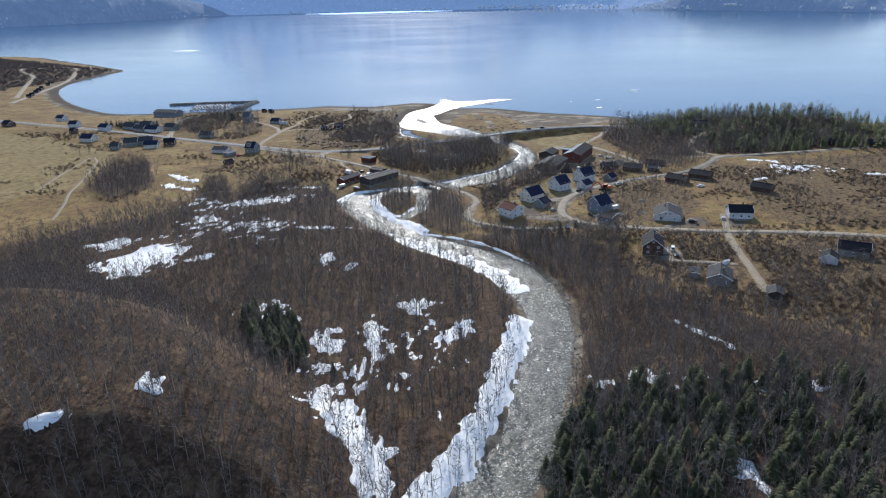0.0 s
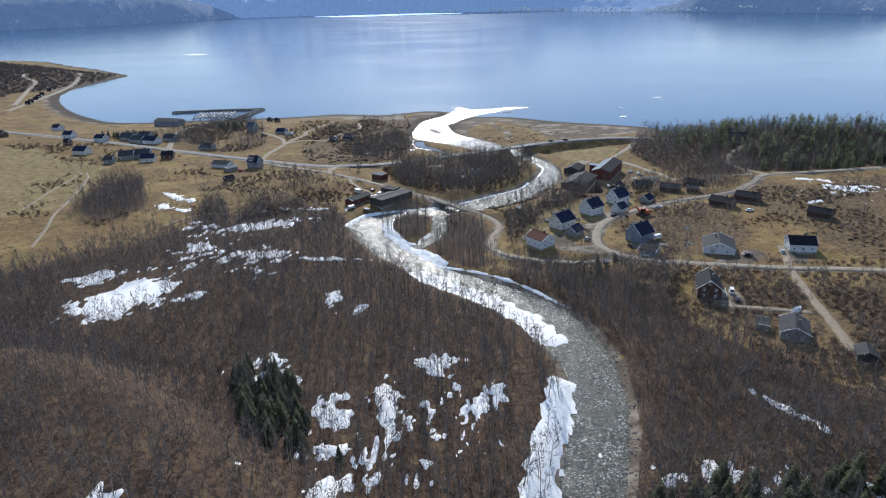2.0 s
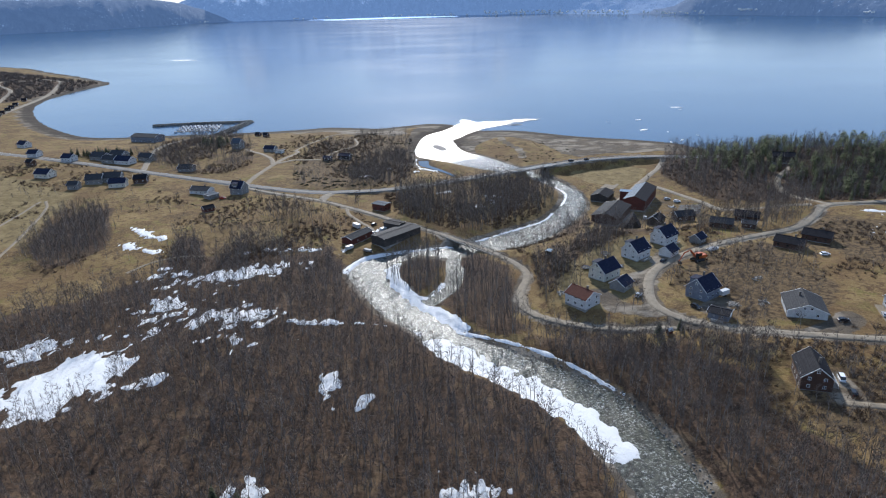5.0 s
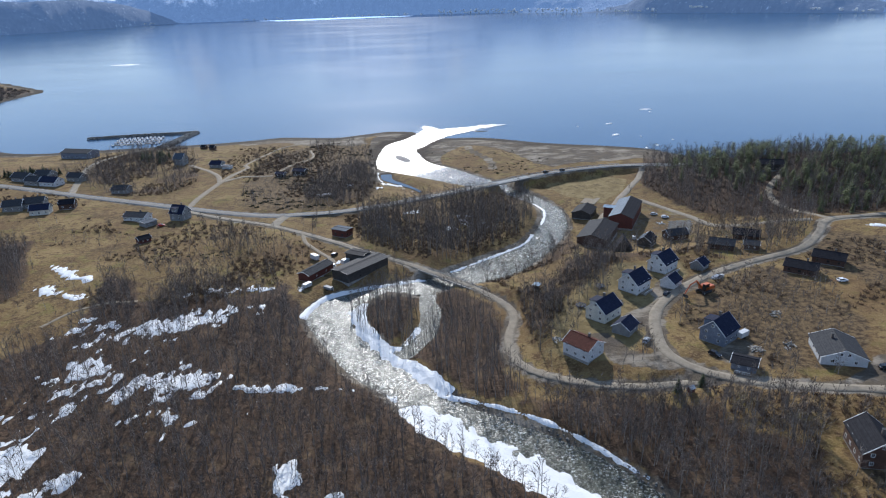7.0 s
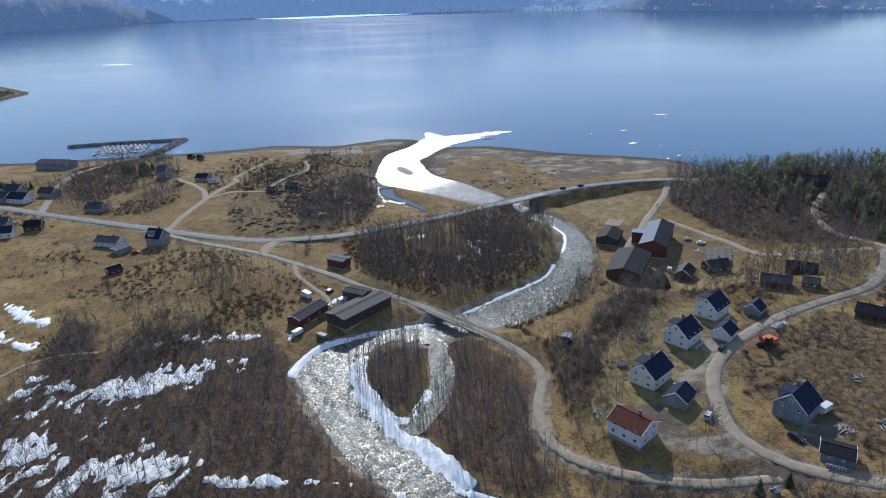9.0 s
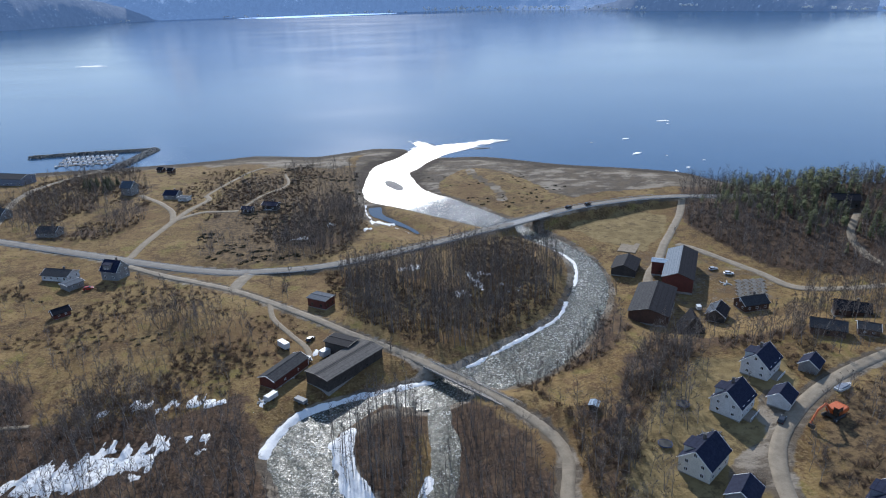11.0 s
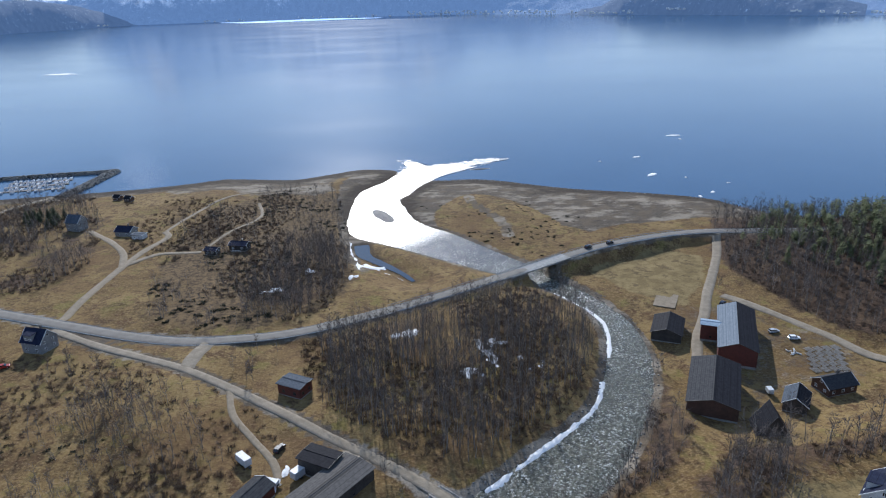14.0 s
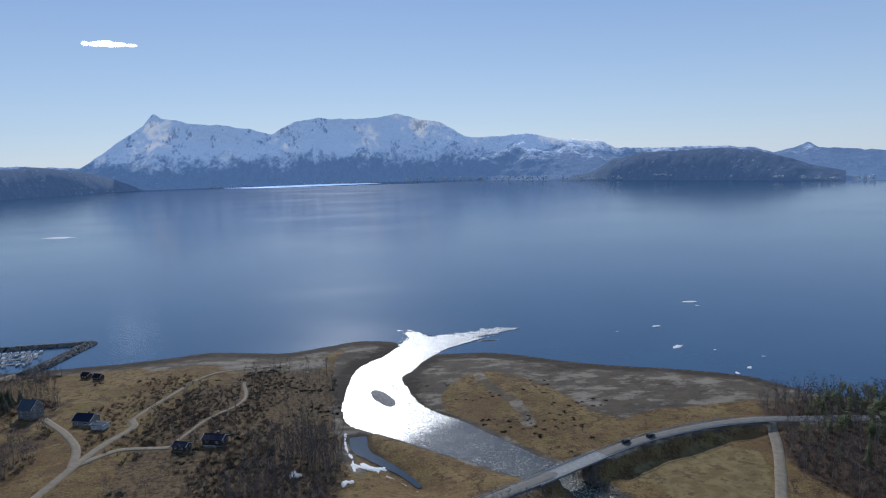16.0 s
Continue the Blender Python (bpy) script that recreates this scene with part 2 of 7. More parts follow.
def boarded(name, a, b, pitch=0.16, upright=False, rough=0.7):
    """Painted boards with a shadow line at each joint."""
    n = Nodes(name)
    sep = n.add("ShaderNodeSeparateXYZ")
    n.link(local(n), sep.inputs[0])
    run = n.math("ADD", sep.outputs[0], sep.outputs[1]) if upright else sep.outputs[2]
    saw = n.math("FRACT", n.math("DIVIDE", run, pitch))
    groove = n.step(saw, 0.0, 0.14)
    c = n.mix(n.step(n.noise(1.4), 0.3, 0.7), a, b)
    n.colour(n.mix(n.math("MULTIPLY", groove, 1.0), tuple(v * 0.55 for v in a), c))
    n.bump(saw, 0.02)
    return n.set(rough)


def tiled(name, a, b, pitch=0.32, rough=0.6, metal=0.0):
    """A roof laid in courses, seen from far off."""
    n = Nodes(name)
    sep = n.add("ShaderNodeSeparateXYZ")
    n.link(local(n), sep.inputs[0])
    course = n.math("FRACT", n.math("DIVIDE", sep.outputs[2], pitch * 0.55))
    roll = n.math("FRACT", n.math("DIVIDE", sep.outputs[1], pitch))
    joint = n.math("MULTIPLY", n.step(course, 0.0, 0.18), n.step(roll, 0.0, 0.15))
    c = n.mix(n.step(n.noise(0.9), 0.3, 0.7), a, b)
    n.colour(n.mix(joint, tuple(v * 0.6 for v in a), c))
    n.bump(n.math("ADD", course, roll), 0.006)
    return n.set(max(rough, 0.75), metal, 0.06)


def ground_material():
    n = Nodes("valley_ground")
    cover = n.add("ShaderNodeVertexColor", layer_name="cover")
    sep = n.add("ShaderNodeSeparateColor")
    n.link(cover.outputs["Color"], sep.inputs[0])
    big, mid, fine, tuft = n.noise(26), n.noise(5.0), n.noise(0.9, 3), n.noise(2.2, 5, 0.7)
    ragged = n.math("SUBTRACT", n.math("ADD", n.math("MULTIPLY", mid, 0.6), n.math("MULTIPLY", fine, 0.4)), 0.5)

    def edge(v):
        return n.step(n.math("ADD", v, n.math("MULTIPLY", ragged, 1.1)), 0.36, 0.64)

    straw = n.mix(n.step(big, 0.35, 0.65), (0.130, 0.082, 0.032), (0.222, 0.150, 0.062))
    straw = n.mix(n.step(n.math("ADD", n.math("MULTIPLY", tuft, 0.5), n.math("MULTIPLY", mid, 0.5)), 0.47, 0.60), straw, (0.082, 0.046, 0.022))
    straw = n.mix(n.step(n.noise(11, 4, 0.65), 0.54, 0.66), straw, (0.150, 0.116, 0.036))
    straw = n.mix(n.math("MULTIPLY", n.step(n.noise(17, 5, 0.7), 0.54, 0.62), 0.7), straw, (0.062, 0.038, 0.019))
    straw = n.mix(n.math("MULTIPLY", n.step(fine, 0.48, 0.66), 0.5), straw, (0.268, 0.188, 0.094))
    straw = n.mix(n.math("MULTIPLY", n.step(n.noise(1.6, 4, 0.7), 0.54, 0.68), 0.55), straw, (0.050, 0.029, 0.015))
    straw = n.mix(n.math("MULTIPLY", n.step(n.noise(48, 5, 0.6), 0.50, 0.64), 0.55), straw, (0.128, 0.074, 0.034))
    litter = n.mix(n.step(tuft, 0.38, 0.62), (0.032, 0.021, 0.014), (0.082, 0.050, 0.031))
    litter = n.mix(n.math("MULTIPLY", n.step(n.noise(8, 4, 0.65), 0.54, 0.66), 0.5), litter, (0.165, 0.110, 0.060))
    litter = n.mix(n.math("MULTIPLY", n.step(fine, 0.48, 0.66), 0.6), litter, (0.134, 0.088, 0.056))
    heath = n.mix(n.step(tuft, 0.42, 0.60), (0.150, 0.100, 0.050), (0.055, 0.036, 0.021))
    stones = n.add("ShaderNodeTexVoronoi")
    n.link(n.scaled(3.4, 3.4, 3.4), stones.inputs["Vector"])
    stones.inputs["Scale"].default_value = 1
    gravel = n.mix(n.step(stones.outputs["Distance"], 0.1, 0.6), (0.150, 0.122, 0.092), (0.070, 0.056, 0.043))
    gravel = n.mix(n.step(n.noise(7), 0.4, 0.62), gravel, (0.112, 0.086, 0.058))
    gravel = n.mix(n.math("MULTIPLY", n.step(n.noise(24, 6, 0.68, (1.0, 1.7, 1)), 0.47, 0.60), 0.85), gravel, (0.255, 0.215, 0.165))
    gravel = n.mix(n.math("MULTIPLY", n.step(n.noise(9, 6, 0.75, (0.8, 1.6, 1)), 0.55, 0.63), 0.75), gravel, (0.060, 0.045, 0.032))
    lawn = n.mix(n.step(mid, 0.35, 0.65), (0.150, 0.108, 0.048), (0.218, 0.160, 0.074))
    lawn = n.mix(n.math("MULTIPLY", n.step(n.noise(4.5, 5, 0.7), 0.52, 0.64), 0.75), lawn, (0.080, 0.056, 0.028))
    c = n.mix(edge(cover.outputs["Alpha"]), straw, lawn)
    c = n.mix(edge(sep.outputs[2]), c, heath)
    c = n.mix(edge(sep.outputs[0]), c, litter)
    c = n.mix(edge(sep.outputs[1]), c, gravel)
    high = n.add("ShaderNodeSeparateXYZ")
    n.link(n.place, high.inputs[0])
    wet = n.math("SUBTRACT", 1.0, n.step(n.math("ADD", high.outputs[2], n.math("MULTIPLY", mid, 1.2)), 1.5, 2.3))
    c = n.mix(n.math("MULTIPLY", wet, 0.85), c, (0.034, 0.025, 0.018))
    n.colour(c)
    n.bump(n.math("ADD", n.math("MULTIPLY", tuft, 1.0), n.math("MULTIPLY", fine, 0.5)), 0.5, 0.9)
    return n.set(0.95, 0, 0.1)


def sea_material():
    n = Nodes("fjord_water")
    calm = n.noise(220, 4, 0.55, (0.6, 1.0, 1))
    n.colour(n.mix(n.step(n.noise(60), 0.3, 0.7), (0.022, 0.064, 0.128), (0.027, 0.073, 0.142)))
    n.link(n.math("ADD", n.math("MULTIPLY", n.step(calm, 0.3, 0.75), 0.03), 0.13), n.bsdf.inputs["Roughness"])
    n.bump(n.math("ADD", n.noise(4.0, 3, 0.55), n.math("MULTIPLY", n.noise(22, 2, 0.5, (0.8, 1.2, 1)), 0.2)), 0.03)
    n.bsdf.inputs["IOR"].default_value = 1.33
    n.bsdf.inputs["Specular IOR Level"].default_value = 0.5
    return n.m


def river_material():
    n = Nodes("river_water")
    state = n.add("ShaderNodeVertexColor", layer_name="rapid")
    sep = n.add("ShaderNodeSeparateColor")
    n.link(state.outputs["Color"], sep.inputs[0])
    rapid, chop = sep.outputs[0], sep.outputs[1]
    chop = n.step(n.math("ADD", chop, n.math("MULTIPLY", n.math("SUBTRACT", n.noise(0.5, 5, 0.85), 0.5), 1.8)), 0.35, 0.65)
    streak = n.noise(1.5, 5, 0.78)
    c = n.mix(n.step(streak, 0.35, 0.7), (0.022, 0.023, 0.014), (0.115, 0.115, 0.078))
    c = n.mix(n.step(rapid, 0.45, 0.95), (0.012, 0.020, 0.034), c)
    # white froth that also stands in for sun glitter on the ripples
    froth_glint = n.math("MULTIPLY", n.step(n.noise(0.75, 4, 0.75), 0.53, 0.64), n.math("ADD", 0.25, n.math("MULTIPLY", 0.75, n.step(n.noise(7), 0.40, 0.66))))
    froth_glint = n.math("MULTIPLY", froth_glint, rapid)
    n.colour(n.mix(froth_glint, c, (0.62, 0.63, 0.60)))
    n.link(n.math("ADD", n.math("MULTIPLY", froth_glint, 0.2), 0.25), n.bsdf.inputs["Roughness"])
    n.bump(n.math("ADD", n.noise(0.95, 4, 0.75), n.math("MULTIPLY", n.noise(0.5, 2), 0.35)), 0.9, 1.0)
    # IOR and coat go above those of water to strengthen the sun glint
    n.link(n.math("ADD", 1.33, n.math("MULTIPLY", chop, 0.5)), n.bsdf.inputs["IOR"])
    n.link(n.math("ADD", 0.55, n.math("MULTIPLY", chop, 0.4)), n.bsdf.inputs["Specular IOR Level"])
    n.link(n.math("ADD", 0.03, n.math("MULTIPLY", chop, 0.97)), n.bsdf.inputs["Coat Weight"])
    n.bsdf.inputs["Coat Roughness"].default_value, n.bsdf.inputs["Coat IOR"].default_value = 0.38, 2.4
    return n.m


def pool_material():
    n = Nodes("still_water")
    n.colour(n.mix(n.noise(3.0), (0.010, 0.017, 0.028), (0.016, 0.026, 0.040)))
    n.bump(n.noise(1.2, 2), 0.006)
    return n.set(0.06, 0, 0.5)


def snow_material():
    n = Nodes("spring_snow")
    dirt = n.math("MULTIPLY", n.step(n.noise(1.3, 5, 0.7), 0.52, 0.72), n.step(n.noise(7), 0.35, 0.65))
    n.colour(n.mix(n.math("MULTIPLY", dirt, 0.7), (0.66, 0.655, 0.64), (0.24, 0.20, 0.15)))
    n.bump(n.math("ADD", n.noise(1.1, 4), n.math("MULTIPLY", n.noise(0.3, 2), 0.4)), 0.22)
    n.bsdf.inputs["Subsurface Weight"].default_value = 0.0
    return n.set(0.7, 0, 0.3)


def mountain_material(name, bare, wild_snow=0.9, speckle=0.5, relief=30, dark=1.0, haze=0.3, up=0.55):
    n = Nodes(name)
    sep = n.add("ShaderNodeSeparateXYZ")
    n.link(n.place, sep.inputs[0])
    wild, fine = n.noise(190, 8, 0.72), n.noise(34, 5, 0.7, (1, 1, 0.45))
    height = n.math("DIVIDE", n.math("SUBTRACT", sep.outputs[2], bare), 190.0)
    lie = n.math("ADD", height, n.math("MULTIPLY", n.math("SUBTRACT", wild, 0.5), wild_snow * 2.2))
    white = n.math("MULTIPLY", n.step(n.math("ADD", lie, n.math("MULTIPLY", n.math("SUBTRACT", fine, 0.5), 1.1)), 0.2, 0.75), 0.9)
    crag = n.step(n.math("ADD", n.math("MULTIPLY", n.noise(110, 8, 0.74, (1, 1, 0.7)), 0.75), n.math("MULTIPLY", fine, 0.25)), 0.53, 0.60)
    white = n.math("MULTIPLY", white, n.math("SUBTRACT", 1.0, n.math("MULTIPLY", crag, 0.85)))
    # bright patches that stand in for snow lit by the sun
    sunlit_snow = n.math("MULTIPLY", n.step(n.noise(330, 9, 0.70), 0.52, 0.62), n.step(lie, 0.35, 0.9))
    sunlit_snow = n.math("MULTIPLY", sunlit_snow, n.math("SUBTRACT", 1.0, n.math("MULTIPLY", crag, 0.6)))
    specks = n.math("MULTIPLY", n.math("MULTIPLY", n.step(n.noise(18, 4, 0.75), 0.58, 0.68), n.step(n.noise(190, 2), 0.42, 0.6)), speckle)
    # rock is tinted blue: distance haze is put into its colour
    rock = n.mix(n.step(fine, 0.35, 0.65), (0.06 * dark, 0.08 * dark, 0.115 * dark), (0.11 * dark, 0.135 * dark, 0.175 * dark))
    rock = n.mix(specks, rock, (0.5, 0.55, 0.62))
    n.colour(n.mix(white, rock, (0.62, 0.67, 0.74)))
    # blue haze and the sunlit snow patches are painted in as emission
    n.link(n.mix(sunlit_snow, n.mix(white, (0.21, 0.36, 0.68), (0.42, 0.57, 0.85)), (1.0, 1.0, 1.0)), n.bsdf.inputs["Emission Color"])
    # range built too shallow, so shading normals are tilted up to catch more light
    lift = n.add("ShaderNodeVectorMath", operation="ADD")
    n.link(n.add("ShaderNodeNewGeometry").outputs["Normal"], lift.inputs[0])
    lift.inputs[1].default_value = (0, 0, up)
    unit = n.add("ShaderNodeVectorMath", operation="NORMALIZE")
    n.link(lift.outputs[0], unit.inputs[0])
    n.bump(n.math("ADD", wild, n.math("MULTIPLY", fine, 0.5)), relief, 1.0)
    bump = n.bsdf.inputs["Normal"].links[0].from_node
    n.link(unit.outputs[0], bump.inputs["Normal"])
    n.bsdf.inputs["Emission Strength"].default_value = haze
    return n.set(0.95, 0, 0.05)


POOL_WATER = pool_material()
GROUND, SEA, RIVER, SNOW, MOUNTAIN = ground_material(), sea_material(), river_material(), snow_material(), mountain_material("hazy_snow_mountain", 95, 1.0, 0.5, 36, 0.9, 0.46, 1.1)
# far ice glows in place of the sunlight that the mountains block
FAR_ICE = mountain_material("glowing_far_ice", -900, 0.2, 0.0, 0.5, 1.0, 1.3, 1.0)
HEADLAND = mountain_material("hazy_wooded_headland", 460, 0.5, 0.7, 10, 0.55, 0.27, 0.4)
ASPHALT = plain("worn_asphalt", (0.122, 0.108, 0.090), (0.170, 0.152, 0.128), 4.0, 0.25, 0.9)
GRAVEL = plain("gravel_road", (0.162, 0.130, 0.090), (0.240, 0.197, 0.140), 3.0, 0.3, 0.95, 0, 0.04)
TRACK = plain("earth_track", (0.165, 0.128, 0.083), (0.235, 0.186, 0.126), 2.0, 0.3, 0.95, 0, 0.04)
PAINT_LINE = plain("road_paint", (0.42, 0.42, 0.40), (0.55, 0.54, 0.5), 0.8, 0.1, 0.8)
CONCRETE = plain("weathered_concrete", (0.20, 0.195, 0.18), (0.30, 0.29, 0.27), 1.5, 0.2, 0.9)
STEEL = plain("galvanised_steel", (0.32, 0.33, 0.34), (0.42, 0.43, 0.44), 0.8, 0.1, 0.45, 0.8, 0.003)
ROCK = plain("quarry_rock", (0.085, 0.08, 0.075), (0.21, 0.195, 0.17), 1.4, 0.3, 0.9, 0, 0.05, 0.4)
BARK = plain("birch_bark", (0.120, 0.103, 0.088), (0.255, 0.224, 0.194), 9.0, 0.15, 0.9)
TWIGS = plain("bare_twigs", (0.075, 0.057, 0.047), (0.184, 0.144, 0.116), 15.0, 0.5, 0.95)
BRUSH = plain("brown_brush", (0.085, 0.054, 0.034), (0.190, 0.126, 0.078), 6.0, 0.4, 0.95)
NEEDLES = plain("spruce_needles", (0.022, 0.028, 0.011), (0.062, 0.064, 0.024), 0.8, 0.12, 1.0, 0, 0.05, 0.5)
PINE = plain("pine_needles", (0.040, 0.050, 0.017), (0.105, 0.112, 0.038), 0.8, 0.12, 1.0, 0, 0.05, 0.5)
SPRUCE_BARK = plain("spruce_bark", (0.05, 0.035, 0.025), (0.09, 0.06, 0.04), 0.5, 0.1, 0.9)
JUNIPER = plain("juniper_scrub", (0.018, 0.020, 0.010), (0.050, 0.046, 0.022), 0.6, 0.1, 0.9, 0, 0.05, 0.5)
WHITE_BOARD = boarded("white_boards", (0.50, 0.50, 0.49), (0.58, 0.58, 0.57))
CREAM_BOARD = boarded("cream_boards", (0.55, 0.52, 0.44), (0.62, 0.59, 0.5))
GREY_BOARD = boarded("blue_grey_boards", (0.13, 0.15, 0.19), (0.18, 0.20, 0.24))
PALE_GREY_BOARD = boarded("weathered_grey_boards", (0.17, 0.17, 0.17), (0.23, 0.23, 0.22))
RED_BOARD = boarded("barn_red_boards", (0.082, 0.020, 0.013), (0.115, 0.028, 0.018), 0.2, True)
BROWN_BOARD = boarded("brown_stained_boards", (0.060, 0.030, 0.020), (0.095, 0.047, 0.030), 0.18)
DARK_BOARD = boarded("tarred_boards", (0.030, 0.025, 0.022), (0.060, 0.050, 0.042), 0.18, True)
YELLOW_BOARD = boarded("ochre_boards", (0.40, 0.28, 0.09), (0.48, 0.34, 0.12))
DARK_ROOF = tiled("dark_roof_tiles", (0.013, 0.016, 0.033), (0.023, 0.028, 0.052), 0.34, 0.6)
GREY_ROOF = tiled("grey_roof_felt", (0.038, 0.038, 0.041), (0.062, 0.061, 0.061), 0.6, 0.8)
RED_ROOF = tiled("red_brown_roof_tiles", (0.080, 0.029, 0.020), (0.120, 0.043, 0.029), 0.34, 0.6)
STEEL_ROOF = tiled("pale_steel_roof", (0.055, 0.066, 0.082), (0.085, 0.10, 0.12), 0.5, 0.6)
FELT_ROOF = tiled("faded_brown_felt_roof", (0.085, 0.078, 0.072), (0.125, 0.114, 0.104), 1.6, 0.85)
BLACK_ROOF = tiled("black_felt_roof", (0.012, 0.012, 0.016), (0.021, 0.021, 0.025), 1.0, 0.7)
WING_ROOF = tiled("bright_steel_roof", (0.24, 0.30, 0.36), (0.30, 0.36, 0.42), 0.5, 0.6)
PALE_ROOF = tiled("weathered_steel_roof", (0.13, 0.155, 0.18), (0.18, 0.205, 0.235), 0.8, 0.6)
TRIM = plain("white_trim", (0.68, 0.68, 0.67), (0.76, 0.76, 0.75), 0.6, 0.1, 0.6)
DARK_TRIM = plain("dark_trim", (0.03, 0.028, 0.025), (0.05, 0.045, 0.04), 0.6, 0.1, 0.6)
BRICK = plain("chimney_brick", (0.10, 0.085, 0.075), (0.16, 0.13, 0.11), 0.3, 0.08, 0.9)
TIMBER = plain("silvered_timber", (0.22, 0.20, 0.17), (0.34, 0.31, 0.27), 0.7, 0.1, 0.85)
RUBBER = plain("black_rubber", (0.015, 0.015, 0.015), (0.03, 0.03, 0.03), 0.3, 0.05, 0.8)
ORANGE = plain("orange_machine_paint", (0.45, 0.095, 0.022), (0.54, 0.13, 0.034), 0.6, 0.1, 0.4)
TARP = plain("white_tarpaulin", (0.42, 0.42, 0.41), (0.56, 0.56, 0.55), 0.6, 0.1, 0.5)
DECK = plain("decking", (0.15, 0.12, 0.09), (0.21, 0.17, 0.13), 0.5, 0.1, 0.8)


def car_paint(name, c):
    return plain(name, c, tuple(v * 1.15 for v in c), 0.8, 0.1, 0.25, 0.0, 0.001)


CAR_WHITE, CAR_DARK, CAR_SILVER, CAR_RED, CAR_BLUE = (car_paint("white_car_paint", (0.7, 0.7, 0.7)), car_paint("dark_car_paint", (0.02, 0.022, 0.026)),
    car_paint("silver_car_paint", (0.38, 0.39, 0.4)), car_paint("red_car_paint", (0.3, 0.03, 0.02)), car_paint("blue_car_paint", (0.03, 0.07, 0.2)))


def glass_material():
    n = Nodes("window_glass")
    n.bsdf.inputs["Base Color"].default_value = (0.012, 0.016, 0.02, 1)
    return n.set(0.06, 0, 0.6)


GLASS = glass_material()

# ---------------------------------------------------------------- building helpers
def mesh_of(name, verts, faces, material, unit=1.0):
    """A mesh from arrays of places and of triangles or quads; unit U for places on the plan."""
    verts, faces = np.asarray(verts, np.float32) * unit, np.asarray(faces, np.int32)
    me = bpy.data.meshes.new(name)
    k = faces.shape[1]
    me.vertices.add(len(verts))
    me.vertices.foreach_set("co", verts.ravel())
    me.loops.add(faces.size)
    me.loops.foreach_set("vertex_index", faces.ravel())
    me.polygons.add(len(faces))
    me.polygons.foreach_set("loop_start", np.arange(len(faces), dtype=np.int32) * k)
    me.materials.append(material)
    me.update(calc_edges=True)
    me.validate()
    return me


def soft_shade(me):
    me.polygons.foreach_set("use_smooth", np.ones(len(me.polygons), bool))


def paint(me, layer, rgba):
    a = me.color_attributes.new(layer, "FLOAT_COLOR", "POINT")
    a.data.foreach_set("color", np.asarray(rgba, np.float32).ravel())


def part(name, bm, material, parent, label="", at=None):
    """Links a bmesh as one mesh object under a thing or a part."""
    me = bpy.data.meshes.new(name)
    bm.normal_update()
    bm.to_mesh(me)
    bm.free()
    me.materials.append(material)
    ob = new(name, me)
    ob.parent = parent
    if at is not None:
        ob.matrix_basis = at
    return tagged(ob, label)


def share(name, me, parent, at):
    ob = new(name, me)
    ob.parent, ob.matrix_basis = parent, at
    return ob


def thing(name, label, category, m, group="", kind=""):
    ob = new(name)
    ob.matrix_basis = m
    return tagged(ob, label, category, group, kind)


def box(bm, x0, x1, y0, y1, z0, z1, bevel=0.0):
    """Adds a box, with worn edges where bevel is given."""
    made = bmesh.ops.create_cube(bm, size=1, matrix=Matrix.LocRotScale(((x0 + x1) / 2, (y0 + y1) / 2, (z0 + z1) / 2), None, (x1 - x0, y1 - y0, z1 - z0)))
    if bevel:
        edges = {e for v in made["verts"] for e in v.link_edges}
        bmesh.ops.bevel(bm, geom=list(edges), offset=bevel, segments=1, affect="EDGES")
    return bm


def rod(bm, a, b, r, sides=6, r2=None):
    a, b = Vector(a), Vector(b)
    m = Matrix.Translation((a + b) / 2) @ (b - a).to_track_quat("Z", "Y").to_matrix().to_4x4()
    bmesh.ops.create_cone(bm, cap_ends=True, segments=sides, radius1=r, radius2=r if r2 is None else r2, depth=(b - a).length, matrix=m)
    return bm


def slab(bm, corners, thick):
    """A flat plate through four corners, thickened downwards."""
    top = [bm.verts.new(c) for c in corners]
    low = [bm.verts.new((c[0], c[1], c[2] - thick)) for c in corners]
    bm.faces.new(top)
    bm.faces.new(low[::-1])
    for i in range(len(corners)):
        j = (i + 1) % len(corners)
        bm.faces.new((top[j], top[i], low[i], low[j]))
    return bm


# ---------------------------------------------------------------- woods, clearings and fields on the plan
WOOD_WEST = [(-160, 92), (-100, 76), (-9, 76), (-1, 90), (10, 116), (14, 133), (20, 154), (22, 175), (18, 194), (10, 212), (-2, 226), (-14, 238), (-24, 252),
             (-33, 264), (-43, 284), (-49, 300), (-56, 316), (-72, 315), (-97, 312), (-113, 304), (-112, 294), (-130, 276), (-155, 252), (-178, 236), (-188, 220)]
WOOD_EAST = [(8, 76), (19, 100), (36, 150), (40, 190), (31, 216), (9, 243), (24, 241), (48, 233), (62, 215), (58, 198), (71, 178), (84, 160),
             (106, 143), (140, 150), (118, 120), (92, 78)]
WOOD_SLOPE = [(-4, 313), (9, 294), (11, 274), (9, 257), (14, 248), (5, 243), (-3, 250), (-12, 264), (-18, 276), (-10, 285)]
WOOD_BEND = [(-40, 394), (-14, 399), (10, 411), (28, 423), (38, 412), (43, 395), (40, 380), (29, 357), (14, 344), (2, 335), (-9, 336), (-28, 356), (-38, 370)]
WOOD_FARM = [(52, 388), (56, 364), (48, 338), (36, 324), (22, 319), (16, 312), (20, 302), (30, 298), (40, 318), (54, 332), (72, 330), (96, 334), (90, 322), (60, 320),
             (44, 308), (32, 290), (22, 268), (18, 262), (18, 282), (20, 296), (10, 320)]
WOOD_NORTH = [(-60, 416), (-58, 470), (-42, 488), (-28, 478), (-27, 447), (-33, 411)]
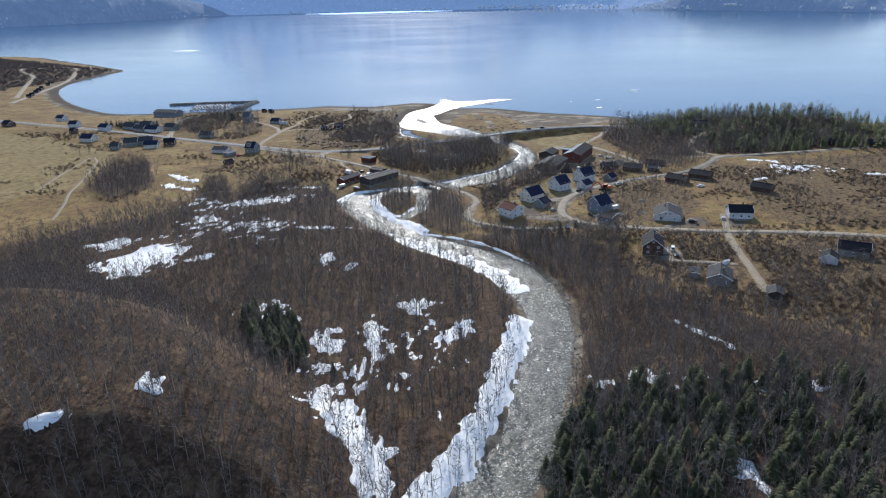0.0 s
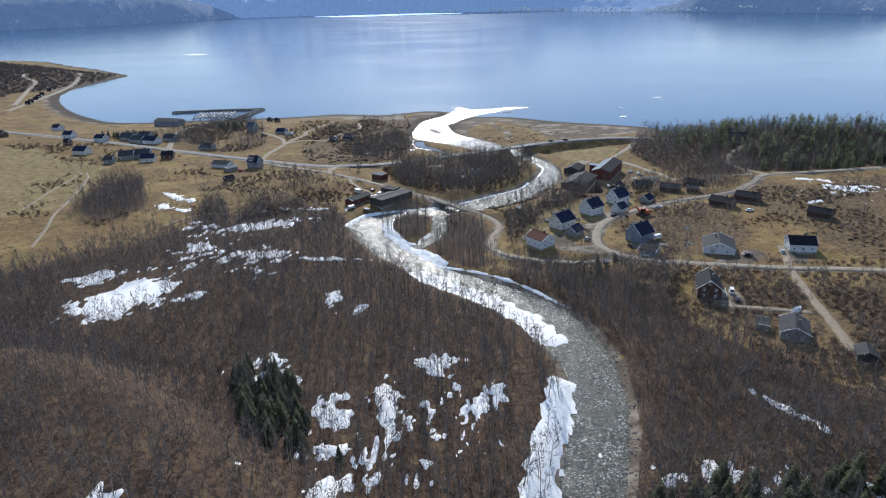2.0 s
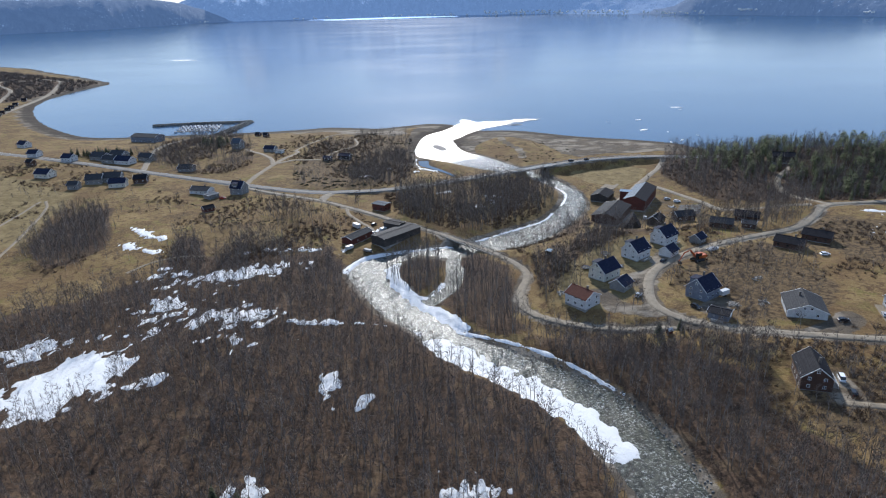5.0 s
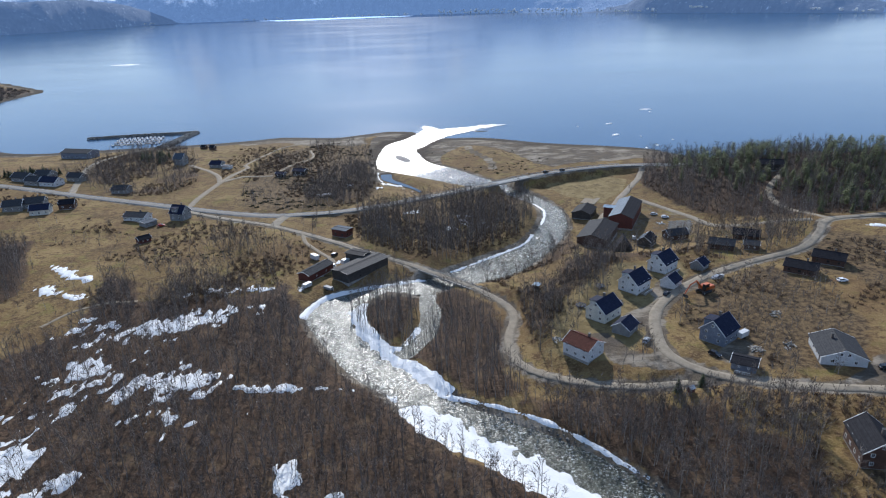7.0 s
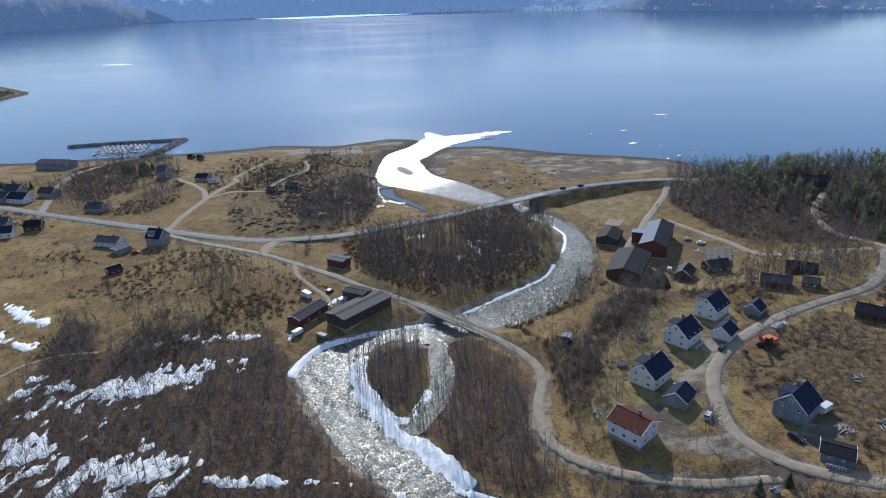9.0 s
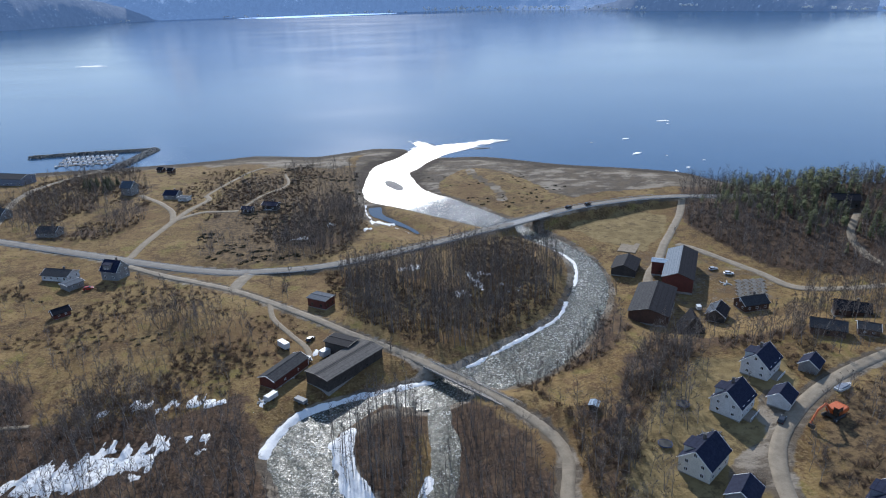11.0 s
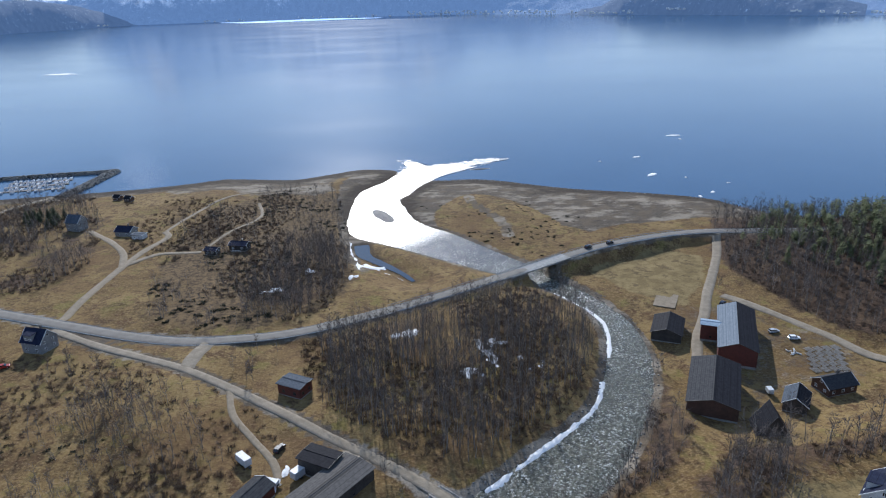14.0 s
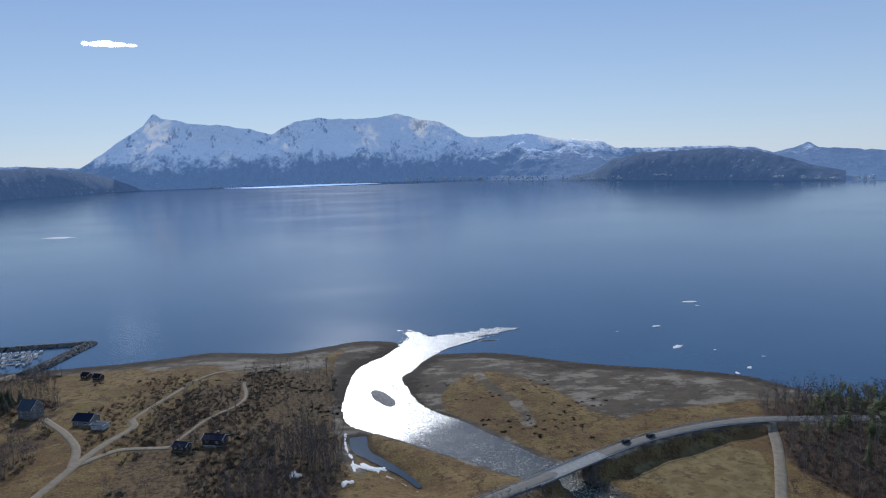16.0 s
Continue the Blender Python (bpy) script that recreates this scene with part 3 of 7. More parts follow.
WOOD_HILL = [(104, 432), (122, 474), (150, 486), (204, 452), (238, 428), (245, 380), (240, 355), (190, 354), (156, 352), (130, 364), (112, 380)]
WOOD_HARBOUR = [(-206, 500), (-205, 556), (-180, 580), (-160, 578), (-150, 545), (-136, 521), (-124, 470), (-132, 448), (-150, 444), (-175, 462), (-196, 480)]
CLUMP_FIELD = [(-174, 317), (-183, 372), (-168, 380), (-142, 325), (-152, 302)]
CLUMP_TRACK = [(-112, 303), (-118, 334), (-107, 329), (-97, 300)]
HEATH_NORTH = [(-88, 416), (-97, 452), (-98, 500), (-92, 545), (-60, 566), (-34, 560), (-30, 512), (-26, 447), (-35, 411), (-70, 405)]
HEATH_EAST = [(128, 330), (165, 330), (240, 340), (330, 300), (300, 190), (240, 196), (150, 226), (128, 240), (118, 300)]
HEATH_SOUTH = [(96, 218), (150, 212), (190, 198), (190, 165), (140, 152), (106, 145), (85, 162), (75, 180), (64, 205), (70, 228)]
HEATH_LANE = [(64, 248), (57, 268), (64, 283), (77, 294), (104, 304), (112, 288), (104, 262), (84, 238)]
HEATH_MID = [(-60, 372), (-48, 356), (-60, 320), (-110, 320), (-112, 345), (-90, 370)]
LAWNS = [(20, 262), (26, 278), (40, 300), (58, 318), (78, 316), (70, 300), (50, 268), (38, 250), (26, 252)]
GRAVEL_BAR = [(5, 498), (8, 492), (9, 506), (15, 524), (22, 535), (33.5, 540), (42, 533), (54, 518), (60, 503), (63, 488), (72, 478), (86, 481), (112, 484), (130, 480), (150, 482), (158, 494), (144, 518),
              (120, 534), (82, 552), (51, 575), (36, 581), (14, 583), (0, 556), (-5, 546), (-3, 530), (0, 512)]
GRAVEL_WEST = [(-22, 610), (-33, 583), (-34.6, 560), (-32.5, 530), (-32.6, 505), (-31, 483), (-29, 461), (-24, 441), (-20, 445), (-24, 470), (-20, 484), (-26, 491), (-30, 515), (-28, 545), (-24, 561),
               (-18, 571), (-2, 594), (-4, 606)]
SAND_WEST = [(-138, 594), (-100, 604), (-60, 594), (-36, 604), (-36, 566), (-46, 556), (-76, 560), (-94, 574), (-121, 574)]
BAR_TRACK = [(29, 534), (29.5, 524), (32, 513), (36, 501), (38, 490), (37, 478)]
YARD = [(62, 372), (70, 400), (88, 412), (96, 396), (112, 372), (104, 356), (84, 348), (66, 344), (60, 356)]

FIELD_WEST = [(-420, 380), (-260, 300), (-200, 300), (-182, 330), (-196, 400), (-236, 436), (-330, 490), (-480, 560)]
FIELD_FARM = [(64, 416), (60, 436), (84, 448), (98, 450), (102, 440), (90, 418), (78, 404)]
FAR_HEADLAND = [(-760, 1180), (-630, 1100), (-530, 1020), (-450, 965), (-445, 930), (-452, 860), (-462, 815), (-472, 780), (-470, 720), (-520, 690), (-640, 700), (-800, 900)]
DRIVES = [([(57, 281), (50, 277), (45, 271)], 2.6), ([(71, 294), (66, 297), (61, 290)], 2.6), ([(47, 250), (38, 254), (35, 264)], 2.8), ([(86, 234), (94, 238), (99, 243)], 3.0),
          ([(76, 203), (77, 212)], 3.0), ([(110, 236), (112, 241)], 2.6), ([(64, 250), (68, 256)], 3.0)]


def zone(x, y, polygon, soft, seed=0):
    """1 inside the polygon, 0 outside, with a ragged border as wide as soft."""
    x, y = np.asarray(x, float), np.asarray(y, float)
    d, _ = to_line(x, y, np.array(polygon + polygon[:1], float))
    d = np.where(inside(x, y, polygon), d, -d)
    return smooth(d + (grain(x, y, 14, 40 + seed) - 0.5) * 2.4 * soft, -soft, soft)


# ---------------------------------------------------------------- the ground
def spaced(fine_a, fine_b, step, far_a, far_b):
    core = np.arange(fine_a, fine_b + step, step)
    left, right, s = [], [], step
    v = core[0]
    while v > far_a:
        s *= 1.07
        v -= s
        left.append(v)
    v, s = core[-1], step
    while v < far_b:
        s *= 1.07
        v += s
        right.append(v)
    return np.concatenate([left[::-1], core, right])


def sheet(xs, ys):
    n, m = len(ys), len(xs)
    i = np.arange(n * m).reshape(n, m)
    return np.stack([i[:-1, :-1], i[:-1, 1:], i[1:, 1:], i[1:, :-1]], -1).reshape(-1, 4)


GX, GY = spaced(-215, 185, 2.0, -2400, 2400), spaced(60, 615, 2.0, -1500, 1500)
LX, LY = np.meshgrid(GX, GY)
LAND = made_ground(LX, LY)


def land(x, y):
    """The height of the built ground."""
    x, y = np.asarray(x, float), np.asarray(y, float)
    i = np.clip(np.searchsorted(GX, x) - 1, 0, len(GX) - 2)
    j = np.clip(np.searchsorted(GY, y) - 1, 0, len(GY) - 2)
    u, v = np.clip((x - GX[i]) / (GX[i + 1] - GX[i]), 0, 1), np.clip((y - GY[j]) / (GY[j + 1] - GY[j]), 0, 1)
    return (LAND[j, i] * (1 - u) + LAND[j, i + 1] * u) * (1 - v) + (LAND[j + 1, i] * (1 - u) + LAND[j + 1, i + 1] * u) * v


def level(x, y):
    return float(land(np.array([x]), np.array([y]))[0])


def at(x, y, turn=0.0, z=None):
    """The pose, in metres, of a thing that stands at a place of the plan."""
    return pose(x * U, y * U, (level(x, y) if z is None else z) * U, 0, 0, turn)


def build_ground():
    me = mesh_of("ground", np.stack([LX, LY, LAND], -1).reshape(-1, 3), sheet(GX, GY), GROUND, U)
    woods = np.zeros_like(LX)
    for k, poly in enumerate((WOOD_WEST, WOOD_EAST, WOOD_SLOPE, WOOD_HILL, CLUMP_FIELD, CLUMP_TRACK, ISLAND)):
        woods = np.maximum(woods, zone(LX, LY, poly, 5, k))
    woods = np.maximum(woods, 0.6 * zone(LX, LY, WOOD_FARM, 4, 11))
    woods = np.maximum(woods, zone(LX, LY, WOOD_BEND, 5, 12) * (0.1 + 0.5 * grain(LX, LY, 15, 68)))
    for k, poly in enumerate((WOOD_NORTH, WOOD_HARBOUR)):
        woods = np.maximum(woods, zone(LX, LY, poly, 7, 13 + k) * (0.1 + 0.7 * grain(LX, LY, 13, 69 + k)))
    woods = np.maximum(woods, zone(LX, LY, FAR_HEADLAND, 14, 35))
    woods = np.maximum(woods, smooth(LY, 66, 50))
    heath = np.zeros_like(LX)
    for k, poly in enumerate((HEATH_NORTH, HEATH_EAST, HEATH_LANE, HEATH_SOUTH)):
        heath = np.maximum(heath, zone(LX, LY, poly, 6, 20 + k) * (0.42 + 0.7 * grain(LX, LY, 17, 60 + k)))
    off, _ = to_line(LX, LY, SHORE_LINE)
    dw, _ = to_line(LX, LY, WEST_LINE)
    de, _ = to_line(LX, LY, EAST_LINE)
    bank = np.minimum(dw, de)
    gravel = np.maximum(smooth(off, 22, 9) * (LX < 400), smooth(bank, 3.2, 1.0))
    gravel = np.maximum(gravel, zone(LX, LY, GRAVEL_BAR, 2.5, 31))
    gravel = np.maximum(gravel, zone(LX, LY, SAND_WEST, 4, 38) * (0.35 + 0.65 * grain(LX * 0.4, LY, 14, 66)))
    worn, _ = to_line(LX, LY, catmull(BAR_TRACK, 3))
    gravel = np.maximum(gravel, 0.6 * smooth(worn, 4.0, 2.2))
    gravel = np.maximum(gravel, zone(LX, LY, GRAVEL_WEST, 4, 32))
    gravel = np.maximum(gravel, 0.42 * zone(LX, LY, YARD, 3, 33))
    for line, half, _ in ROADS.values():
        d, _ = to_line(LX, LY, line)
        gravel = np.maximum(gravel, 0.8 * smooth(d, half + 2.2, half + 0.6))
    for pts, half in DRIVES:
        d, _ = to_line(LX, LY, np.array(pts, float))
        gravel = np.maximum(gravel, smooth(d, half + 2.0, half - 0.5))
    lawn = np.maximum(zone(LX, LY, LAWNS, 4, 34), zone(LX, LY, FIELD_WEST, 6, 36))
    lawn = np.maximum(lawn, zone(LX, LY, FIELD_FARM, 4, 37))
    paint(me, "cover", np.stack([woods, gravel, heath, lawn], -1).reshape(-1, 4))
    soft_shade(me)
    tagged(new("ground", me), "straw-coloured spring grass, leaf litter and gravel on a valley floor", "ground", kind="structure")


build_ground()


def build_sea():
    xs, ys = np.linspace(-6000, 6000, 41), np.linspace(150, 7000, 41)
    X, Y = np.meshgrid(xs, ys)
    me = mesh_of("water", np.stack([X, Y, 0 * X], -1).reshape(-1, 3), sheet(xs, ys), SEA)
    tagged(new("water", me), "calm blue fjord water reflecting the sky", "water", kind="structure")


build_sea()


# ---------------------------------------------------------------- the river
def resampled(line, n):
    s = np.r_[0, np.cumsum(np.hypot(*np.diff(line, axis=0).T))]
    u = np.linspace(0, s[-1], n)
    return np.stack([np.interp(u, s, line[:, 0]), np.interp(u, s, line[:, 1])], 1)


def paired(a, b, n):
    """Points of b that face evenly spread points of a, by the share of the original knots."""
    ka, kb = np.array(a, float), np.array(b, float)
    ca, cb = catmull(a, 1.0), catmull(b, 1.0)
    ta, tb = [], []
    for k, c, out in ((ka, ca, ta), (kb, cb, tb)):
        at = [int(np.argmin(np.hypot(*(c - p).T))) for p in k]
        share_ = np.interp(np.arange(len(c)), at, np.arange(len(k)))
        u = np.linspace(0, len(k) - 1, n)
        out.append(np.stack([np.interp(u, share_, c[:, 0]), np.interp(u, share_, c[:, 1])], 1))
    return ta[0], tb[0]


def side_water(name, label, points, half, rapid):
    """A narrow stretch of water along a line, with its own half width at each end."""
    line = catmull(points, 0.6)
    d = np.gradient(line, axis=0)
    side = np.stack([-d[:, 1], d[:, 0]], 1) / np.hypot(*d.T)[:, None]
    u = np.linspace(-1, 1, 14)
    w = np.linspace(half[0], half[1], len(line)) * (0.75 + 0.5 * grain(line[:, 0], line[:, 1], 5, 76))
    X, Y = line[:, None, 0] + side[:, None, 0] * u * w[:, None], line[:, None, 1] + side[:, None, 1] * u * w[:, None]
    Z = river_level(Y) - (0.02 if rapid else 0.3) + (0.03 + 0.17 * rapid) * (grain(X, Y, 1.2, 75, 4) - 0.5)
    me = mesh_of(name, np.stack([X, Y, Z], -1).reshape(-1, 3), sheet(np.arange(14), np.arange(len(line))), RIVER if rapid else POOL_WATER, U)
    paint(me, "rapid", np.tile([rapid, 0, 0, 1], (len(line) * 14, 1)))
    soft_shade(me)
    tagged(new(name, me), label, "river", kind="structure")


def build_river():
    west = WEST + [(-0.3, 613), (0.5, 629), (3.4, 636), (12, 618), (32, 620), (51, 627), (68, 620.5)]
    east = EAST + [(18, 584), (23, 590), (29, 594.5), (36, 599), (46, 605), (58, 611), (68, 619.5)]
    n, m = 1150, 40
    a, b = paired(west, east, n)
    u = np.linspace(-0.03, 1.03, m)
    X, Y = a[:, None, 0] * (1 - u) + b[:, None, 0] * u, a[:, None, 1] * (1 - u) + b[:, None, 1] * u
    out = smooth(Y, 592, 604) * (np.abs(u - 0.5) * 2)
    X, Y = X + out * (grain(X, Y, 3.0, 77, 3) - 0.5) * 5, Y + out * (grain(X, Y, 3.0, 78, 3) - 0.5) * 5
    run = smooth(Y, 500, 380)
    rough = 0.09 + 0.09 * run
    Z = np.maximum(river_level(Y), 0.16) + rough * (grain(X, Y, 1.9, 70, 4) - 0.5) * 1.6 * smooth(Y, 612, 590) + 0.12 * run * (grain(X, Y, 5.5, 74, 2) - 0.5)
    f = sheet(np.arange(m), np.arange(n))
    torn = smooth(Y, 590, 612) * (0.25 + 0.75 * np.abs(u - 0.5) * 2) * 0.98 > 0.35 + 0.75 * grain(X, Y, 2.2, 79, 3)
    f = f[~torn[:-1, :-1].ravel()]
    me = mesh_of("river", np.stack([X, Y, Z], -1).reshape(-1, 3), f, RIVER, U)
    r = np.clip(0.25 + run, 0, 1) * (0.8 + 0.2 * smooth(Y, 170, 225))
    chop = np.maximum(0.48 * smooth(Y - 0.8 * X, 452, 492), 0.23 + 0.06 * smooth(Y, 185, 245) * smooth(Y, 350, 320))
    paint(me, "rapid", np.stack([r, chop, 0 * r, 1 + 0 * r], -1).reshape(-1, 4))
    soft_shade(me)
    tagged(new("river", me), "shallow snowmelt river glittering in the low sun", "river", kind="structure")
    side_water("side_channel", "stony side channel of the river behind an islet", [(-6, 317), (-8.5, 306), (-8, 296), (-10, 284), (-16, 273), (-20, 268)], (3.1, 3.1), 1.0)
    side_water("side_pool", "still dark backwater beside the river mouth", [(-23, 482)] + POOL[1:], (3.2, 0.8), 0.0)


build_river()


def build_mound(name, label, cx, cy, rx, ry, turn, high, material, kind="structure", category="bank", z=0.0):
    n, m = 14, 28
    r, a = np.linspace(0, 1, n)[:, None], np.linspace(0, 2 * np.pi, m, endpoint=False)[None, :]
    wob = 1 + 0.25 * (grain(np.cos(a) * 3 + cx, np.sin(a) * 3 + cy, 1.2, 80) - 0.5)
    px, py = r * np.cos(a) * rx * wob, r * np.sin(a) * ry * wob
    c, s = math.cos(radians(turn)), math.sin(radians(turn))
    X, Y = cx + px * c - py * s, cy + px * s + py * c
    Z = z + high * (1 - r ** 2) - 0.25 * r + 0.12 * (grain(X, Y, 1.5, 81) - 0.5)
    i = np.arange(n * m).reshape(n, m)
    f = np.stack([i[:-1], np.roll(i[:-1], -1, 1), np.roll(i[1:], -1, 1), i[1:]], -1).reshape(-1, 4)
    me = mesh_of(name, np.stack([X, Y, Z], -1).reshape(-1, 3), f, material, U)
    soft_shade(me)
    return tagged(new(name, me), label, category, kind=kind)


build_mound("gravel_islet", "dark gravel islet in the river mouth", -12.6, 519, 12.5, 3.6, 108, 0.5, ROCK, z=0.62)
build_mound("gravel_spit", "low gravel spit off the river mouth", 45.7, 598.5, 7.5, 1.7, 2, 0.5, ROCK, z=0.05)


# ---------------------------------------------------------------- roads, tracks and bridges
def ribbon(name, line, half, z, material, label, thick=0.0, lift=0.0):
    line = np.asarray(line, float)
    d = np.gradient(line, axis=0)
    side = np.stack([-d[:, 1], d[:, 0]], 1) / np.hypot(*d.T)[:, None]
    u = np.array([-1.0, -0.93, -0.3, 0.3, 0.93, 1.0])
    worn = 1 + 0.30 * (grain(line[:, 0], line[:, 1], 6, 90) - 0.5)
    X = line[:, None, 0] + side[:, None, 0] * u * half * worn[:, None]
    Y = line[:, None, 1] + side[:, None, 1] * u * half * worn[:, None]
    Z = (np.asarray(z)[:, None] + lift + 0 * X) if z is not None else np.maximum(land(X, Y), land(line[:, 0], line[:, 1])[:, None]) + 0.10 + lift
    Z = Z - np.array([0.18, 0, -0.04, -0.04, 0, 0.18])
    me = mesh_of(name, np.stack([X, Y, Z], -1).reshape(-1, 3), sheet(np.arange(6), np.arange(len(line))), material, U)
    soft_shade(me)
    return tagged(new(name, me), label, "road", kind="structure")


for key, name, material, label in (("main", "road_main", ASPHALT, "two-lane grey asphalt road on a low embankment"),
                                   ("old", "road_old", GRAVEL, "narrow pale gravel road over an old bridge"),
                                   ("lane", "road_lane", GRAVEL, "pale gravel lane curving between the houses")):
    line, half, lev = ROADS[key]
    ribbon(name, line, half, lev, material, label, lift=0.04)
TRACKS = {"junction": ([(-66, 398), (-68, 391), (-69, 384)], 2.2), "cabin": ([(-115, 417), (-114, 437), (-111, 464), (-108, 482), (-103, 498), (-106, 506)], 1.5),
          "garden": ([(-111, 466), (-116, 482), (-128, 500), (-140, 514)], 1.4), "heath": ([(-110, 468), (-101, 478), (-85, 477)], 1.3),
          "shore": ([(-106, 505), (-101, 525), (-88, 560), (-50, 572)], 0.9), "coast": ([(-84, 480), (-78, 500), (-68, 520), (-72, 545)], 0.8),
          "farm": ([(116, 458), (108, 442), (97, 424), (88, 410), (80, 396), (72, 384), (66, 372)], 1.65), "yard": ([(92, 408), (101, 392), (107, 378), (112, 364), (126, 352), (142, 346)], 1.7),
          "crossing": ([(104, 229), (100, 212), (96, 190), (93, 174)], 1.35), "upper": ([(104, 229), (108, 240), (111, 250)], 1.3),
          "drive": ([(94, 196), (84, 199), (72, 202)], 1.2), "hall": ([(-56, 373), (-53, 360), (-47, 350), (-42, 342), (-40, 336)], 0.85),
          "hill": ([(148, 345), (147, 358), (144, 374), (150, 392), (165, 410)], 1.4), "headland": ([(-406, 650), (-432, 750), (-455, 850), (-480, 920), (-506, 975), (-560, 1010)], 2.6), "upland": ([(-425, 690), (-472, 790), (-507, 870), (-545, 910), (-560, 945), (-540, 970)], 2.4),
          "field_edge": ([(-165, 272), (-172, 296), (-180, 318), (-196, 376), (-205, 394)], 0.7), "meadow": ([(-199, 324), (-204, 357), (-207, 393)], 0.7),
          "field": ([(-124, 298), (-119, 307), (-110, 312.5), (-101, 313.5)], 0.7), "harbour": ([(-182, 452), (-190, 480), (-200, 520), (-196, 560), (-186, 590)], 1.8)}
for key, (pts, half) in TRACKS.items():
    ribbon("track_" + key, catmull(pts, 1.5), half, None, TRACK if half < 1.6 else GRAVEL, "bare earth track worn through dry grass" if half < 1.6 else "pale gravel track")


def edge_lines():
    line, half, lev = ROADS["main"]
    d = np.gradient(line, axis=0)
    side = np.stack([-d[:, 1], d[:, 0]], 1) / np.hypot(*d.T)[:, None]
    for k in (-1, 1):
        ribbon("trim_edge_line", line + side * k * (half - 0.2), 0.05, lev, PAINT_LINE, "worn white edge line on the asphalt", lift=0.10)


edge_lines()


def bridge(name, label, a, b, half, top, deep, rail, material):
    """A beam bridge from a to b: deck, abutments, edge beams and rails."""
    a, b, half, top = Vector(a) * U, Vector(b) * U, half * U, top * U
    span = (b - a).length
    turn = math.degrees(math.atan2(b.y - a.y, b.x - a.x))
    ob = thing(name, label, "bridge", pose((a.x + b.x) / 2, (a.y + b.y) / 2, top, 0, 0, turn), kind="structure")
    h = span / 2
    part("deck", box(bmesh.new(), -h, h, -half - 0.35, half + 0.35, -deep, -0.02, 0.06), material, ob)
    for s in (-1, 1):
        part("edge_beam", box(bmesh.new(), -h, h, s * (half + 0.2) - 0.18, s * (half + 0.2) + 0.18, 0.0, 0.22, 0.03), material, ob)
        part("girder", box(bmesh.new(), -h, h, s * half * 0.6 - 0.2, s * half * 0.6 + 0.2, -deep - 0.5, -deep + 0.01), STEEL, ob)
        part("abutment", box(bmesh.new(), s * h - 0.9, s * h + 0.9, -half - 0.6, half + 0.6, -top - 0.5, -deep, 0.05), CONCRETE, ob)
        bm = bmesh.new()
        for z in (0.55, 0.95):
            rod(bm, (-h - 3, s * (half + 0.2), z), (h + 3, s * (half + 0.2), z), 0.05)
        railing = part("railing", bm, rail, ob)
        posts = int(span / 2) + 3
        bm = rod(bmesh.new(), (0, 0, 0), (0, 0, 0.95), 0.05)
        first = part("post", bm, rail, railing, at=pose(-h - 3, s * (half + 0.2), 0))
        for i in range(1, posts):
            share("post", first.data, railing, pose(-h - 3 + (span + 6) * i / (posts - 1), s * (half + 0.2), 0))
    return ob


bridge("road_bridge", "two-lane concrete beam bridge with steel railings over the river", (25.5, 427.0, 0), (50, 440.6, 0), 2.5, 6.65, 0.55, STEEL, CONCRETE)
bridge("old_bridge", "narrow old bridge with a plank deck and low railings", (-9.5, 328, 0), (8, 307.5, 0), 1.5, 5.74, 0.4, TIMBER, TIMBER)



def guard_rail(side_sign, first, last):
    """A steel guard rail along the embankment of the main road: beam and posts."""
    line, half, lev = ROADS["main"]
    pick = (line[:, 0] > first) & (line[:, 0] < last)
    d = np.gradient(line, axis=0)
    side = np.stack([-d[:, 1], d[:, 0]], 1) / np.hypot(*d.T)[:, None]
    p = (line + side * side_sign * (half + 0.25))[pick] * U
    z = lev[pick] * U
    ob = thing("guard_rail", "galvanised steel guard rail beside the road", "guard rail", pose(0, 0, 0), kind="structure")
    bm = bmesh.new()
    for k in range(len(p) - 1):
        rod(bm, (*p[k], z[k] + 0.62), (*p[k + 1], z[k + 1] + 0.62), 0.12, 4)
    part("beam", bm, STEEL, ob)
    post = None
    for k in range(len(p)):
        if post is None:
            post = part("post", rod(bmesh.new(), (0, 0, -0.3), (0, 0, 0.62), 0.06, 4), STEEL, ob, at=pose(*p[k], z[k]))
        else:
            share("post", post.data, ob, pose(*p[k], z[k]))


for sign in (-1, 1):
    guard_rail(sign, -15, 24)
    guard_rail(sign, 52, 108)
# ---------------------------------------------------------------- mountains across the fjord
SKYLINE = [(-60, 150), (-40, 190), (-26.1, 146), (-21.1, 125), (-19.6, 197), (-17.7, 311), (-16.6, 368), (-15.8, 446), (-15.2, 418), (-13.4, 388), (-10.4, 366), (-8.7, 343), (-6.9, 308),
           (-5.1, 384), (-3.2, 407), (-0.5, 395), (1.4, 399), (3.3, 425), (5.2, 384), (7.1, 361), (9.0, 264), (10.4, 250), (12.7, 262), (14.6, 264), (16.5, 226),
           (20.2, 204), (21.5, 150), (26.3, 143), (30.1, 139), (32.1, 120), (33.2, 92), (34.4, 113), (35.5, 149), (36.2, 110), (38.0, 103), (40.4, 85), (52, 130), (62, 90)]


SHORE_WAYS = [-60, -40, -26, -17, -9, -6.5, 0, 7.4, 14, 21, 30, 34, 40, 62]
SHORE_REACH = [4300, 4500, 4800, 4930, 4850, 4815, 4780, 4670, 4250, 3800, 3500, 3350, 3250, 3100]


def far_shore(az):
    """How far the opposite shore lies at a bearing."""
    return np.interp(az, SHORE_WAYS, SHORE_REACH)


